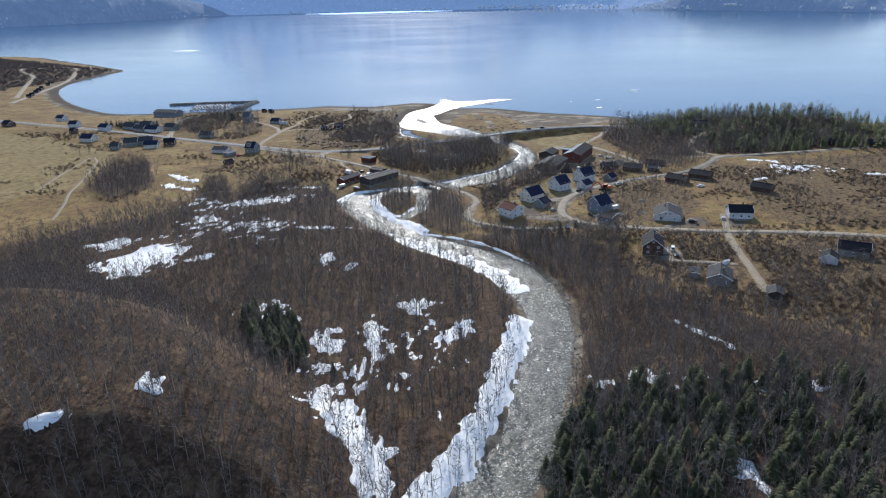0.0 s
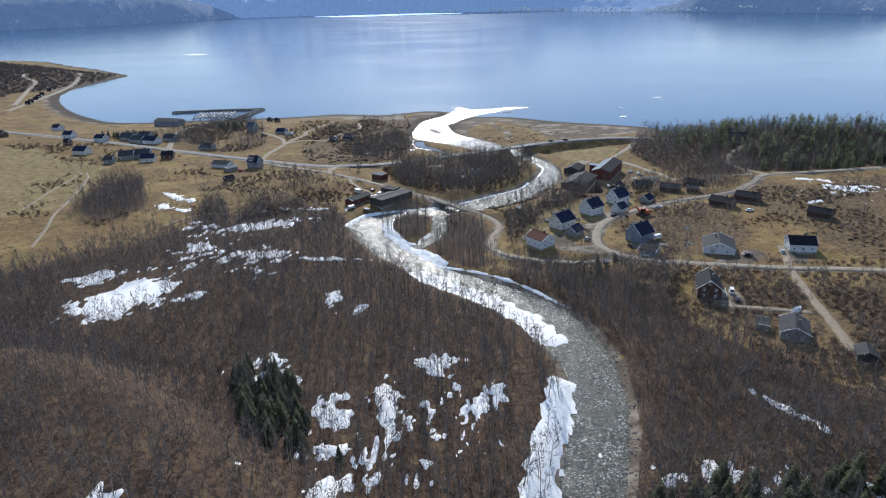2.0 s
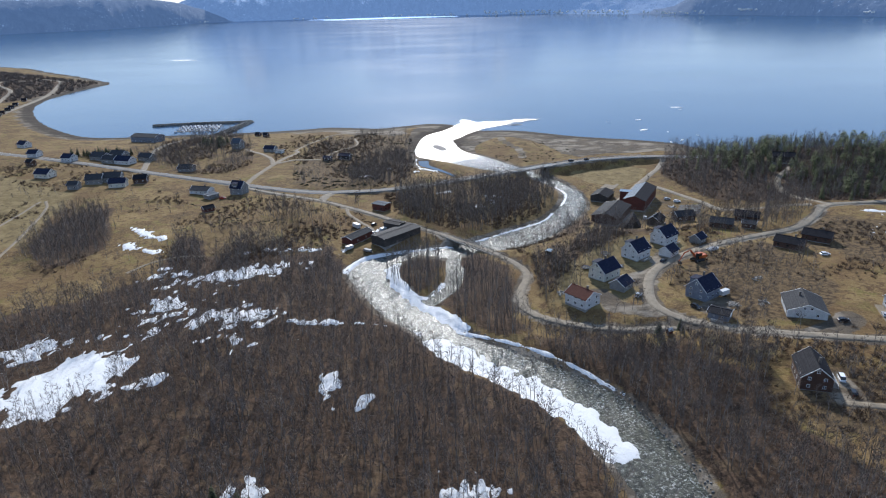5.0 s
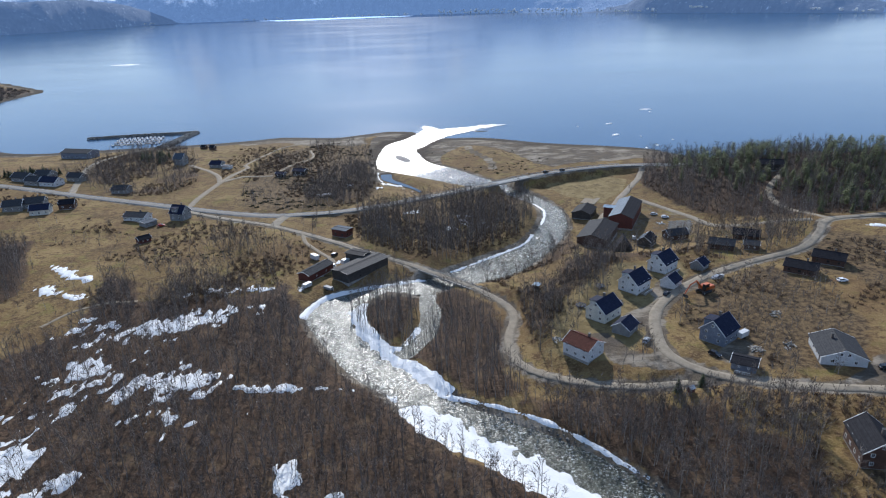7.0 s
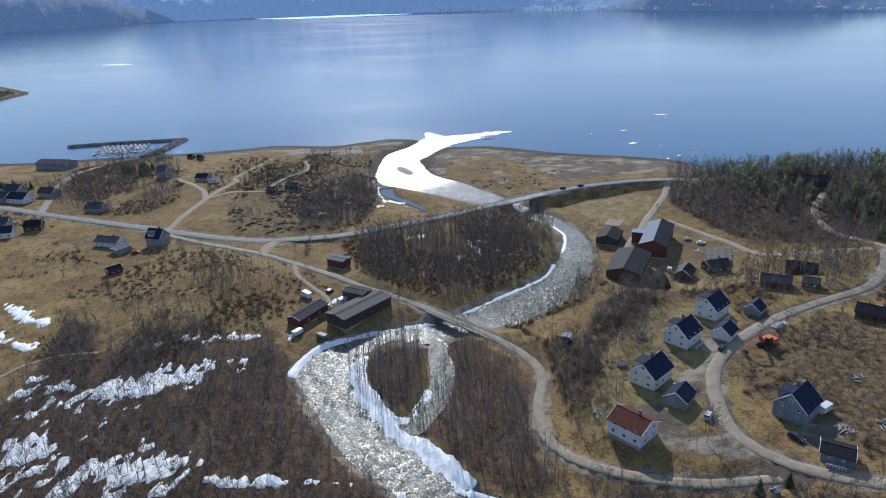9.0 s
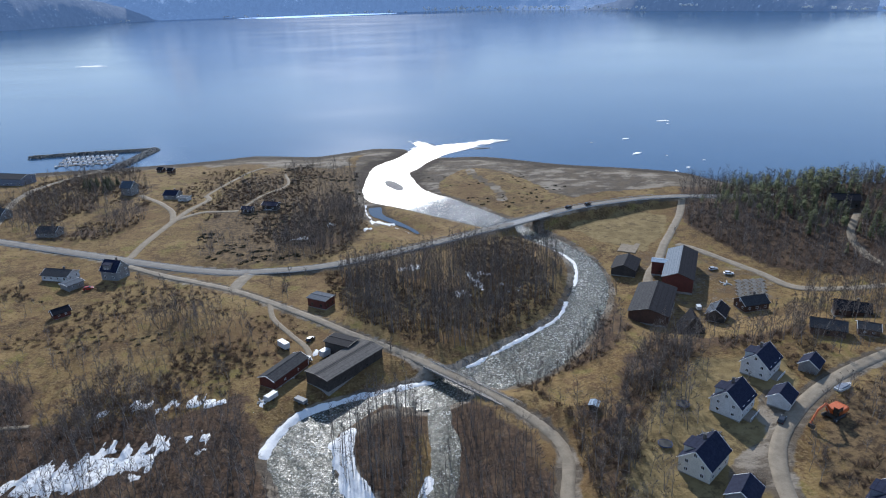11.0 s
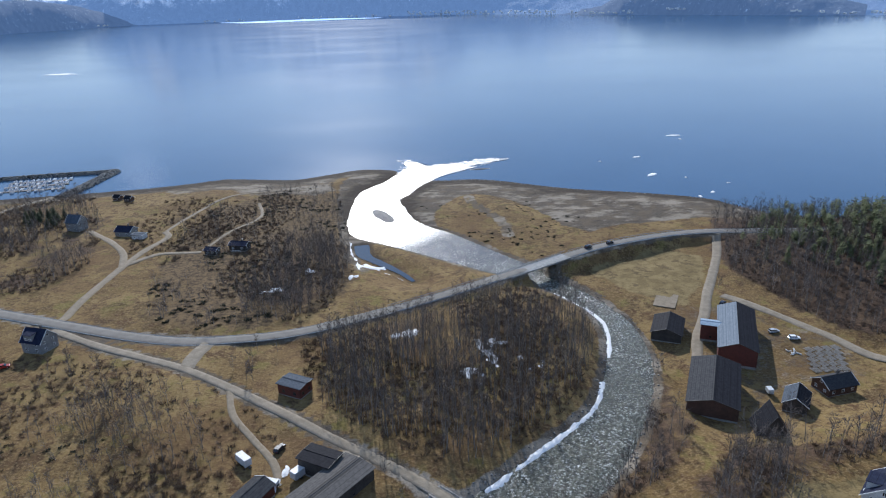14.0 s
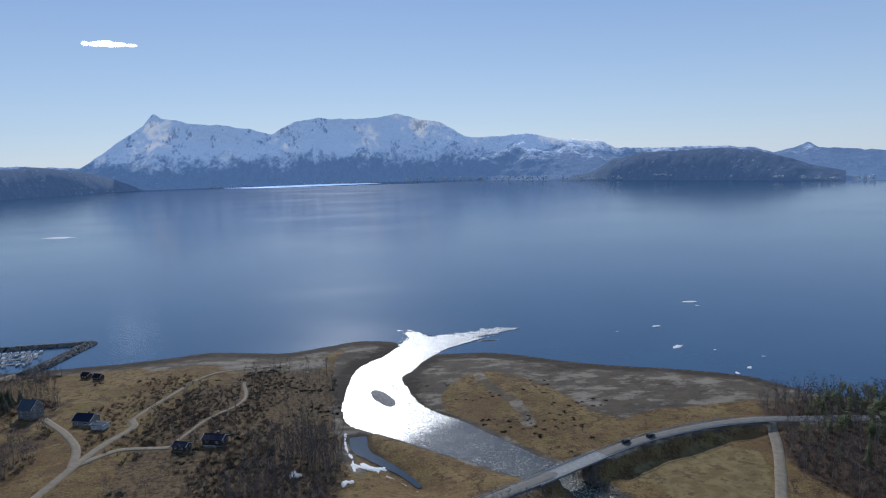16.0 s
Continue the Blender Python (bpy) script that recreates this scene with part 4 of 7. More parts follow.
def build_mountains():
    az = np.linspace(-60, 62, 560)
    sky_line = np.array(SKYLINE)
    end = np.minimum(4985 / np.cos(np.radians(az - 7.16)), 5600)
    crest = 131 + 1.085 * (34 - 131 + np.interp(az, sky_line[:, 0], sky_line[:, 1]) + (grain(az * 9, 0 * az, 4, 100, 4) - 0.5) * 16)
    crest = 131 + (crest - 131) * end / 4950
    shore = far_shore(az)
    s = np.linspace(0, 1.12, 120)[:, None]
    R = shore + (end - shore) * s
    A = np.radians(az)[None, :] + 0 * s
    X, Y = -25 + R * np.sin(A), 346 + R * np.cos(A)
    u = np.clip(s, 0, 1)
    run, up = A * 4900, u * 900
    fore = 22 * smooth(u, 0, 0.1) + 30 * smooth(u, 0.08, 0.4)
    rise = np.clip((u - 0.14) / 0.86, 0, 1)
    shape = fore + (crest - 52) * rise ** 0.85
    # spurs and gullies that run down from the crest, and shelves between them
    bend = run + 260 * (grain(run, up, 420, 107, 3) - 0.5)
    spur = np.abs(grain(bend, up * 0.45, 330, 101, 3) - 0.5) * 2
    gully = np.abs(grain(bend, up * 0.3, 90, 106, 4) - 0.5) * 2
    shelf = grain(run * 0.5 + up * 0.3, up, 150, 108, 3) - 0.5
    between = smooth(u, 0.1, 0.4) * smooth(u, 1.0, 0.9)
    Z = np.minimum(shape, crest + 0 * s) * (1 - (0.46 * spur + 0.20 * gully - 0.30 * shelf) * between) + (grain(run, up, 60, 103, 4) - 0.5) * 34 * smooth(u, 0, 0.2) * smooth(u, 1.02, 0.85)
    Z = np.minimum(Z, crest + 4)
    Z = np.where(s > 1, Z - (s - 1) * 1500, Z)
    Z[0] = -3
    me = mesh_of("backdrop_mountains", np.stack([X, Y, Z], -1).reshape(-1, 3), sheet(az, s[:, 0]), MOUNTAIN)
    soft_shade(me)
    tagged(new("backdrop_mountains", me), "snow-covered mountain range with glowing blue haze across the fjord", "mountain", kind="structure")


def backdrop_ridge(name, label, ways, crests, out, seed):
    """A low wooded ridge on the far shore: bearings, crest heights, how far its foot lies before the shore."""
    az = np.linspace(ways[0], ways[-1], 260)
    reach = far_shore(az) - np.interp(az, ways, out)
    crest = 28 + np.interp(az, ways, crests) + (grain(az * 8, 0 * az, 4, seed, 3) - 0.5) * 7
    crest = 131 + (crest - 131) * reach / np.interp(az, [-20, 20], [3950, 3700])
    s = np.linspace(0, 1.3, 34)[:, None]
    R = reach + 200 * s
    A = np.radians(az)[None, :] + 0 * s
    X, Y = -25 + R * np.sin(A), 346 + R * np.cos(A)
    Z = crest * np.sin(np.clip(s, 0, 1) * np.pi / 2) ** 0.8 + (grain(X, Y, 60, seed + 1, 4) - 0.5) * 16 * smooth(s, 0, 0.3) * smooth(s, 1.1, 0.8)
    Z = np.where(s > 1, Z - (s - 1) * 600, Z)
    Z[0] = -2
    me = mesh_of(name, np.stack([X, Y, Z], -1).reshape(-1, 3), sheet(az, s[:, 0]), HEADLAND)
    soft_shade(me)
    tagged(new(name, me), label, "headland", kind="structure")


def far_houses(name, spots, seed):
    """White specks of houses along the far shore, in one object."""
    rng = random.Random(seed)
    bm = bmesh.new()
    for a0, a1, before, z0, z1, n in spots:
        for _ in range(n):
            way, z = rng.uniform(a0, a1), rng.uniform(z0, z1)
            a, r = radians(way), float(far_shore(way)) - before + z * 0.5
            w = rng.uniform(6, 15)
            m = Matrix.Translation((-25 + r * math.sin(a), 346 + r * math.cos(a), z)) @ Matrix.Rotation(rng.uniform(0, 3), 4, "Z") @ Matrix.Diagonal((w, 8, rng.uniform(5, 10), 1))
            bmesh.ops.create_cube(bm, size=1, matrix=m)
    me = bpy.data.meshes.new(name)
    bm.to_mesh(me)
    bm.free()
    me.materials.append(TRIM)
    tagged(new(name, me), "white specks of houses along the far shore", "houses", kind="stuff")


build_mountains()
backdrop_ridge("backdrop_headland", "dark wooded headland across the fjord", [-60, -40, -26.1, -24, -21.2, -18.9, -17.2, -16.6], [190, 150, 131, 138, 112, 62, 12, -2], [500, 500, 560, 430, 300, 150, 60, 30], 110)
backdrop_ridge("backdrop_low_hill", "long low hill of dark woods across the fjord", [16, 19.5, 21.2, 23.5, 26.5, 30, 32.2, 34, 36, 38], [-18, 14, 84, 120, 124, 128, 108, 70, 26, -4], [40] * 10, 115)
far_houses("backdrop_houses", [(-20, -18, 190, 6, 14, 6), (-12, -9, 0, 4, 14, 10), (-5, 3, 0, 4, 16, 22), (4, 9, 0, 5, 26, 50), (9, 16, 0, 5, 24, 60), (17, 22, 44, 6, 22, 24), (24.5, 26, 46, 26, 32, 14), (33, 40, 46, 8, 22, 24)], 9)


def flat_ice(name, label, cx, cy, rx, ry, turn, seed, z=0.12, group="", unit=U, material=None, kind=""):
    m = 40
    a = np.linspace(0, 2 * np.pi, m, endpoint=False)
    w = 0.62 + 0.75 * grain(np.cos(a) * 2 + seed, np.sin(a) * 2 + seed * 1.7, 0.9, seed, 3)
    c, s = math.cos(radians(turn)), math.sin(radians(turn))
    rings = []
    for k, h in ((1.02, -0.1), (1.0, z), (0.55, z * 1.25), (0.0, z * 1.3)):
        px, py = np.cos(a) * rx * w * k, np.sin(a) * ry * w * k
        rings.append(np.stack([cx + px * c - py * s, cy + px * s + py * c, 0 * a + h], -1))
    i = np.arange(4 * m).reshape(4, m)
    f = np.stack([i[:-1], np.roll(i[:-1], -1, 1), np.roll(i[1:], -1, 1), i[1:]], -1).reshape(-1, 4)
    return tagged(new(name, mesh_of(name, np.concatenate(rings), f, material or SNOW, unit)), label, "ice floe", group, kind)


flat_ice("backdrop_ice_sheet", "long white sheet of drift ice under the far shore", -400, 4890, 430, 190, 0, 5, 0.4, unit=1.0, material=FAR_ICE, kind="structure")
for i, (x, y, r) in enumerate([(191, 660, 3.0), (143, 605.5, 1.7), (135, 564, 2.4), (150, 525.7, 1.2), (141, 520, 1.0), (150, 555, 0.6), (190, 648, 0.9), (166, 540, 0.6), (-468, 1316, 15), (118, 600, 0.6)]):
    flat_ice("ice_floe", "small white ice floe adrift on the fjord", x, y, r * 1.6, r * 0.8, 20 * i, 11 + i, 0.15, "drifting ice floes")


# ---------------------------------------------------------------- snow that lies on in the woods and along the river
SNOW_WOOD = [(-108, 224, 17, 12, 62), (-126, 242, 9, 4, 50), (-84, 294, 15, 5, 28), (-100, 271, 7, 4, 30), (-77, 262, 14, 6, -10), (-44, 254, 17, 1.4, -8),
             (-73, 316, 5, 3, 30), (-30, 156, 10, 4.5, 110), (-23, 124, 12, 5, -60), (-14, 104, 10, 4, -85), (-19, 162, 9, 4, 100)]
SNOW_PLAIN = [(-136, 342, 12, 2.2, -40), (-129, 323, 9, 2.2, -30), (-111, 295, 6, 3, 10), (3, 370, 4, 3, 0), (15, 385, 5, 2.5, 10), (-53, 433, 3, 2.2, 30), (-41, 447, 2.5, 2, 60),
              (-10, 393, 3, 2, 0), (-57, 111, 3.0, 2.2, 10), (-71, 99, 3.0, 1.0, 20), (-78, 318, 4, 2.2, 10), (-86, 316, 2.5, 1.6, 30), (-66, 317, 2.2, 1.4, 0), (-60, 317, 3.0, 1.6, 10), (-40.5, 221, 2.0, 5.5, 12), (-32, 212, 2, 2.5, 0), (-84, 225, 5, 2.0, 45), (-112, 300, 3, 1.6, 20), (53, 98, 7, 3, -70), (42, 112, 6, 2.2, -80), (70, 126, 4, 2, -60), (82, 125, 4, 2, 0)]
SNOW_EAST = [(165, 333, 6, 1.7, -20), (178, 321, 5, 1.4, 10), (205, 300, 6, 2, 0), (150, 300, 4, 1.5, 20), (-44.2, 326.5, 10, 0.9, 64), (66, 152, 8, 1.2, -60),
             (-20, 455, 5, 2, -20), (-27, 440, 3, 1.5, 60), (-8, 180, 6, 4, 80), (4, 160, 6, 4, 70)]
SNOW_SCATTER = [(-66, 246, 18, 9, 0), (-25, 140, 18, 26, 0), (-4, 150, 14, 24, 0), (-100, 255, 22, 14, 40), (16, 378, 20, 16, 0), (170, 315, 26, 18, 0), (45, 132, 22, 12, 0), (-50, 175, 20, 16, 0)]
# shelves of ice along the banks: line, width, side
SHELVES = [([(-6, 96), (4, 112), (10, 128), (14, 142), (19, 158), (22, 170)], 4.2), ([(-14, 242), (-6, 233), (4, 223), (13, 212), (19, 204), (23, 195)], 5.6), ([(1, 329), (14, 339), (30, 352), (37, 364)], 0.75),
           ([(43, 376), (48, 392), (47, 404), (40, 420)], 0.6), ([(-47, 298), (-42, 311), (-31, 317), (-18, 321), (-8, 323)], 1.2), ([(-29, 303), (-30, 292), (-26, 282), (-18, 274), (-11, 286)], 2.4), ([(-31, 300), (-27.5, 287), (-21, 273), (-13.5, 262.5), (-7, 252.5)], 2.8),
           ([(-8, 250), (8, 240), (20, 229), (30, 215)], 0.7), ([(-27.5, 484), (-27, 472), (-25, 463), (-24, 450)], 0.4), ([(-18, 452), (-11, 445), (-6, 438)], 0.4)]


def snow_depth(x, y):
    wild = grain(x, y, 5.0, 120, 4)
    fine = grain(x * 1.7, y * 0.6, 1.9, 124, 2)
    rough = (wild - 0.5) * 2.4 + (fine - 0.5) * 1.9 - 0.11
    best = np.full(x.shape, -1.0)
    for patches, weight, bias in ((SNOW_WOOD, 1.0, 0.05), (SNOW_PLAIN, 1.0, 0.1), (SNOW_EAST, 1.0, 0.0), (SNOW_SCATTER, 0.8, -0.86)):
        for cx, cy, rx, ry, turn in patches:
            c, s = math.cos(radians(turn)), math.sin(radians(turn))
            u, v = ((x - cx) * c + (y - cy) * s) / rx, (-(x - cx) * s + (y - cy) * c) / ry
            size = 0.35 if cx == -108 else 0.75 if patches is SNOW_WOOD and cy < 190 else 1.15
            best = np.maximum(best, 1 - np.hypot(u, v) + rough * weight * size + bias)
    for pts, wide in SHELVES:
        d, _ = to_line(x, y, catmull(pts, 3))
        best = np.maximum(best, (wide * 0.8 + rough * (0.25 + wide * 0.22) - d) / max(wide, 1.6))
    return best


def build_snow():
    xs, ys = np.arange(-150, 215, 0.6), np.arange(85, 488, 0.6)
    X, Y = np.meshgrid(xs, ys)
    coarse = np.zeros(X.shape, bool)
    for cx, cy, rx, ry, _ in SNOW_WOOD + SNOW_PLAIN + SNOW_EAST + SNOW_SCATTER:
        r = max(rx, ry) * 1.9
        coarse |= (np.abs(X - cx) < r) & (np.abs(Y - cy) < r)
    for pts, wide in SHELVES:
        p = np.array(pts, float)
        coarse |= (X > p[:, 0].min() - 8) & (X < p[:, 0].max() + 8) & (Y > p[:, 1].min() - 8) & (Y < p[:, 1].max() + 8)
    D = np.full(X.shape, -1.0)
    D[coarse] = snow_depth(X[coarse], Y[coarse])
    for line, half, _ in ROADS.values():
        near = coarse & (X > line[:, 0].min()) & (D > -0.2)
        d, _ = to_line(X[near], Y[near], line)
        D[near] = np.where(d < half + 1, -1, D[near])
    keep = (D[:-1, :-1] > -0.6) & (D[1:, 1:] > -0.6) & (D[:-1, 1:] > -0.6) & (D[1:, :-1] > -0.6)
    keep &= (D[:-1, :-1] > 0) | (D[1:, 1:] > 0) | (D[:-1, 1:] > 0) | (D[1:, :-1] > 0)
    base = np.maximum(land(X, Y), np.where(D > -0.7, river_level(Y) + 0.05, -9) * inside(X, Y, RIVER_POLY) + -9 * ~inside(X, Y, RIVER_POLY))
    Z = base + np.clip(D * 0.75, -0.3, 0.34) + 0.05 * (grain(X, Y, 2.3, 130) - 0.5)
    place = np.stack([X, Y, Z], -1).reshape(-1, 3)
    # tell the separate patches apart
    mark = np.where(keep, np.arange(keep.size).reshape(keep.shape), -1)
    while True:
        old = mark.copy()
        for axis in (0, 1):
            for way in (1, -1):
                near = np.roll(mark, way, axis)
                mark = np.where(keep, np.maximum(mark, near), -1)
        if np.array_equal(old, mark):
            break
    names, sizes = np.unique(mark[keep], return_counts=True)
    large = names[np.argsort(-sizes)][:60]
    large = [k for k in large if sizes[names == k][0] > 110]
    faces = sheet(xs, ys)

    def lay(name, pick, label, category, group="", kind=""):
        used, f = np.unique(faces[pick.ravel()], return_inverse=True)
        me = mesh_of(name, place[used], f.reshape(-1, 4), SNOW, U)
        soft_shade(me)
        tagged(new(name, me), label, category, group, kind)

    for k in large:
        lay("snow_patch", mark == k, "ragged patch of old spring snow", "snow patch", "patches of old snow")
    lay("snow_remnants", keep & ~np.isin(mark, large), "small scattered remnants of old snow", "snow", kind="stuff")


build_snow()


# ---------------------------------------------------------------- trees
def tube(verts, faces, a, b, ra, rb, sides=3):
    a, b = np.array(a, float), np.array(b, float)
    w = b - a
    w = w / np.linalg.norm(w)
    u = np.cross(w, (0.3, 0.9, 0.2))
    u /= np.linalg.norm(u)
    v = np.cross(w, u)
    o = len(verts)
    for k in range(sides):
        t = 2 * math.pi * k / sides
        verts.append(a + (u * math.cos(t) + v * math.sin(t)) * ra)
        verts.append(b + (u * math.cos(t) + v * math.sin(t)) * rb)
    for k in range(sides):
        i, j = o + 2 * k, o + 2 * ((k + 1) % sides)
        faces.append((i, j, j + 1))
        if rb > 0.012:
            faces.append((i, j + 1, i + 1))


def blade(verts, faces, a, way, length, wide, rng):
    """One thin twig."""
    side = np.cross(way, rng.normal(size=3))
    side /= np.linalg.norm(side)
    o = len(verts)
    verts += [a - side * wide / 2, a + side * wide / 2, a + way * length]
    faces.append((o, o + 1, o + 2))


def bare_birch(seed, height=7.0, limbs=9, twigs=8, spread=1.0, wide=0.085, first=0.22):
    """Trunk and limbs, and the twigs, of one leafless tree."""
    rng = np.random.default_rng(seed)
    tv, tf, cv, cf = [], [], [], []
    lean = rng.normal(size=2) * 0.05
    spine = [np.array((lean[0] * h * (1 + h / height), lean[1] * h, h)) for h in np.linspace(-0.3, height, 5)]
    for k in range(2):
        tube(tv, tf, spine[2 * k], spine[2 * k + 2], 0.115 * (1 - k / 2.15), 0.115 * (1 - (k + 1) / 2.15), 3)
    for k in range(limbs):
        u = first + (0.94 - first) * (k + rng.random()) / limbs
        a = spine[0] + (spine[-1] - spine[0]) * u
        t, rise = rng.random() * 2 * math.pi, rng.uniform(0.55, 1.3)
        way = np.array((math.cos(t), math.sin(t), rise))
        way /= np.linalg.norm(way)
        long = (height * (0.36 - 0.24 * u)) * rng.uniform(0.75, 1.25) * spread
        b = a + way * long
        tube(tv, tf, a, b, 0.035, 0.01, 3)
        for _ in range(twigs):
            s = rng.uniform(0.25, 1.0)
            w = way * 0.8 + rng.normal(size=3) * 0.55 + np.array((0, 0, 0.35))
            w /= np.linalg.norm(w)
            blade(cv, cf, a + (b - a) * s, w, rng.uniform(0.6, 1.4) * (0.5 + long / 3), wide, rng)
    for _ in range(6):
        w = rng.normal(size=3) * 0.4 + np.array((0, 0, 1))
        w /= np.linalg.norm(w)
        blade(cv, cf, spine[-1] - np.array((0, 0, 0.5)), w, 0.9, 0.05, rng)
    return np.array(tv), np.array(tf), np.array(cv), np.array(cf)


BIRCHES = [bare_birch(200 + k, *((10.0, 9, 9, 1.0) if k < 5 else (6.5, 7, 8, 1.25))) for k in range(8)]
TALL = [bare_birch(220 + k, 11.0, 8, 7, 0.62, 0.065, 0.36) for k in range(6)]
BUSHES = [bare_birch(240 + k, 2.6, 6, 7, 1.9) for k in range(4)]


def brush_bush(seed, height=1.9, stems=34):
    """A leafless shrub: many thin rods from one root."""
    rng = np.random.default_rng(seed)
    v, f = [], []
    for _ in range(stems):
        t, r = rng.random() * 6.28, math.sqrt(rng.random())
        a = np.array((math.cos(t) * r * 0.7, math.sin(t) * r * 0.7, -0.05))
        way = np.array((math.cos(t) * r * 0.7, math.sin(t) * r * 0.7, 1.0)) + rng.normal(size=3) * 0.22
        blade(v, f, a, way / np.linalg.norm(way), height * rng.uniform(0.5, 1.1), 0.13, rng)
    return np.array(v), np.array(f)[:0], np.array(v), np.array(f)


BRUSHES = [brush_bush(280 + k) for k in range(5)]


def scatter(polygon, gap, seed, thin=0.0, clump=0.0, size=13):
    """Places spread over a polygon at about the given spacing, off the roads, the river and deep snow."""
    rng = np.random.default_rng(seed)
    p = np.array(polygon, float)
    xs, ys = np.arange(p[:, 0].min(), p[:, 0].max(), gap), np.arange(p[:, 1].min(), p[:, 1].max(), gap)
    X, Y = np.meshgrid(xs, ys)
    X, Y = (X + rng.uniform(-0.55, 0.55, X.shape) * gap).ravel(), (Y + rng.uniform(-0.55, 0.55, Y.shape) * gap).ravel()
    ok = inside(X, Y, polygon) & (rng.random(X.shape) > thin)
    if clump:
        ok &= grain(X, Y, size, seed, 3) > clump
    X, Y = X[ok], Y[ok]
    ok = ~(inside(X, Y, RIVER_POLY) & ~inside(X, Y, ISLAND))
    for line, half, _ in ROADS.values():
        d, _ = to_line(X, Y, line)
        ok &= d > half + 1.2
    for pts, half in TRACKS.values():
        d, _ = to_line(X, Y, np.array(pts, float))
        ok &= d > half + 0.8
    for cx, cy, r in KEEP_CLEAR:
        ok &= np.hypot(X - cx, Y - cy) > r
    return X[ok], Y[ok]


def plant(name, label, category, X, Y, templates, seed, low=0.7, high=1.25, stem=None, crown=None):
    """One wood of joined trees: trunks and twigs in one mesh of two materials."""
    rng = np.random.default_rng(seed)
    Z = land(X, Y) * U
    X, Y = X * U, Y * U
    pick = rng.integers(0, len(templates), len(X))
    V, F, M, o = [], [], [], 0
    for k, (tv, tf, cv, cf) in enumerate(templates):
        who = np.where(pick == k)[0]
        if not len(who):
            continue
        v = np.concatenate([tv, cv])
        f = np.concatenate([tf, cf + len(tv)])
        mat = np.r_[np.zeros(len(tf), np.int32), np.ones(len(cf), np.int32)]
        t, s = rng.random(len(who)) * 2 * np.pi, rng.uniform(low, high, len(who)) * (0.70 + 0.6 * grain(X[who], Y[who], 26, seed + 7, 3))
        c, n = (np.cos(t) * s)[:, None], (np.sin(t) * s)[:, None]
        W = np.stack([v[None, :, 0] * c - v[None, :, 1] * n + X[who][:, None], v[None, :, 0] * n + v[None, :, 1] * c + Y[who][:, None], v[None, :, 2] * s[:, None] + Z[who][:, None]], -1)
        V.append(W.reshape(-1, 3))
        F.append((f[None] + (o + np.arange(len(who)) * len(v))[:, None, None]).reshape(-1, 3))
        M.append(np.tile(mat, len(who)))
        o += len(who) * len(v)
    me = mesh_of(name, np.concatenate(V), np.concatenate(F), stem or BARK)
    me.materials.append(crown or TWIGS)
    me.polygons.foreach_set("material_index", np.concatenate(M).astype(np.int32))
    tagged(new(name, me), label, category, kind="stuff")
    return len(X)


# clearings round the buildings: x, y, radius
KEEP_CLEAR = [(96, 324, 6), (105, 322, 5), (111, 336, 6), (109, 298, 6), (122, 304, 6), (139, 279, 6), (92, 355, 7), (-113, 216, 7), (-104, 230, 8), (-108, 223, 8), (-30, 325, 14), (-45, 326, 9), (-39, 368, 6), (60, 352, 16), (77, 371, 17), (64, 391, 8), (68, 308, 8), (54, 295, 8), (66, 295, 6), (39, 277, 8), (42, 268, 6), (29, 258, 9),
              (64, 260, 8), (64, 246, 6), (70, 284, 7), (90, 250, 11), (115, 245, 10), (72, 212, 9), (92, 190, 9), (-145, 517, 7), (165, 418, 9), (62, 333, 6), (76, 345, 6)]
WOODS = [("birch_wood_west", WOOD_WEST, 2.45, 0.05, 0.28), ("birch_wood_east", WOOD_EAST, 1.95, 0.06, 0.24), ("birch_wood_slope", WOOD_SLOPE, 2.2, 0.1, 0.2), ("birch_wood_bend", WOOD_BEND, 1.75, 0.1, 0.40),
         ("birch_wood_islet", ISLAND, 2.0, 0.05, 0.0), ("birch_wood_farm", WOOD_FARM, 2.5, 0.15, 0.3), ("birch_wood_north", WOOD_NORTH, 2.1, 0.1, 0.36), ("birch_wood_hill", WOOD_HILL, 2.6, 0.08, 0.12),
         ("birch_wood_harbour", WOOD_HARBOUR, 2.7, 0.1, 0.45), ("birch_clump_field", CLUMP_FIELD, 2.0, 0.05, 0.15), ("birch_clump_track", CLUMP_TRACK, 2.0, 0.05, 0.15),
         ("birch_clump_yard", [(-96, 303), (-96, 322), (-84, 328), (-72, 322), (-76, 312), (-84, 308)], 2.2, 0.05, 0.3), ("birch_clump_junction", [(-92, 358), (-88, 370), (-78, 372), (-80, 360)], 2.2, 0.05, 0.2),
         ("birch_clump_road", [(-78, 352), (-80, 366), (-70, 368), (-68, 354)], 2.2, 0.05, 0.2), ("birch_brush_slope", [(22, 286), (30, 298), (42, 318), (58, 332), (72, 340), (60, 322), (46, 304), (34, 288), (26, 276)], 1.9, 0.1, 0.34),
         ("birch_brush_bank", [(14, 245), (30, 241), (50, 238), (68, 232), (64, 214), (50, 226), (30, 222), (18, 232)], 1.9, 0.1, 0.22), ("birch_brush_foot", [(98, 338), (112, 358), (118, 372), (132, 364), (152, 352), (142, 338), (122, 324), (104, 314), (90, 312), (84, 320), (92, 336)], 2.1, 0.1, 0.30),
         ("birch_brush_lane", [(40, 244), (46, 252), (52, 262), (60, 275), (72, 288), (86, 298), (82, 304), (66, 284), (50, 262), (36, 250)], 2.8, 0.2, 0.36), ("birch_brush_garden", [(18, 256), (22, 270), (32, 284), (46, 304), (60, 320), (56, 306), (44, 288), (34, 270), (24, 248)], 2.8, 0.2, 0.40)]
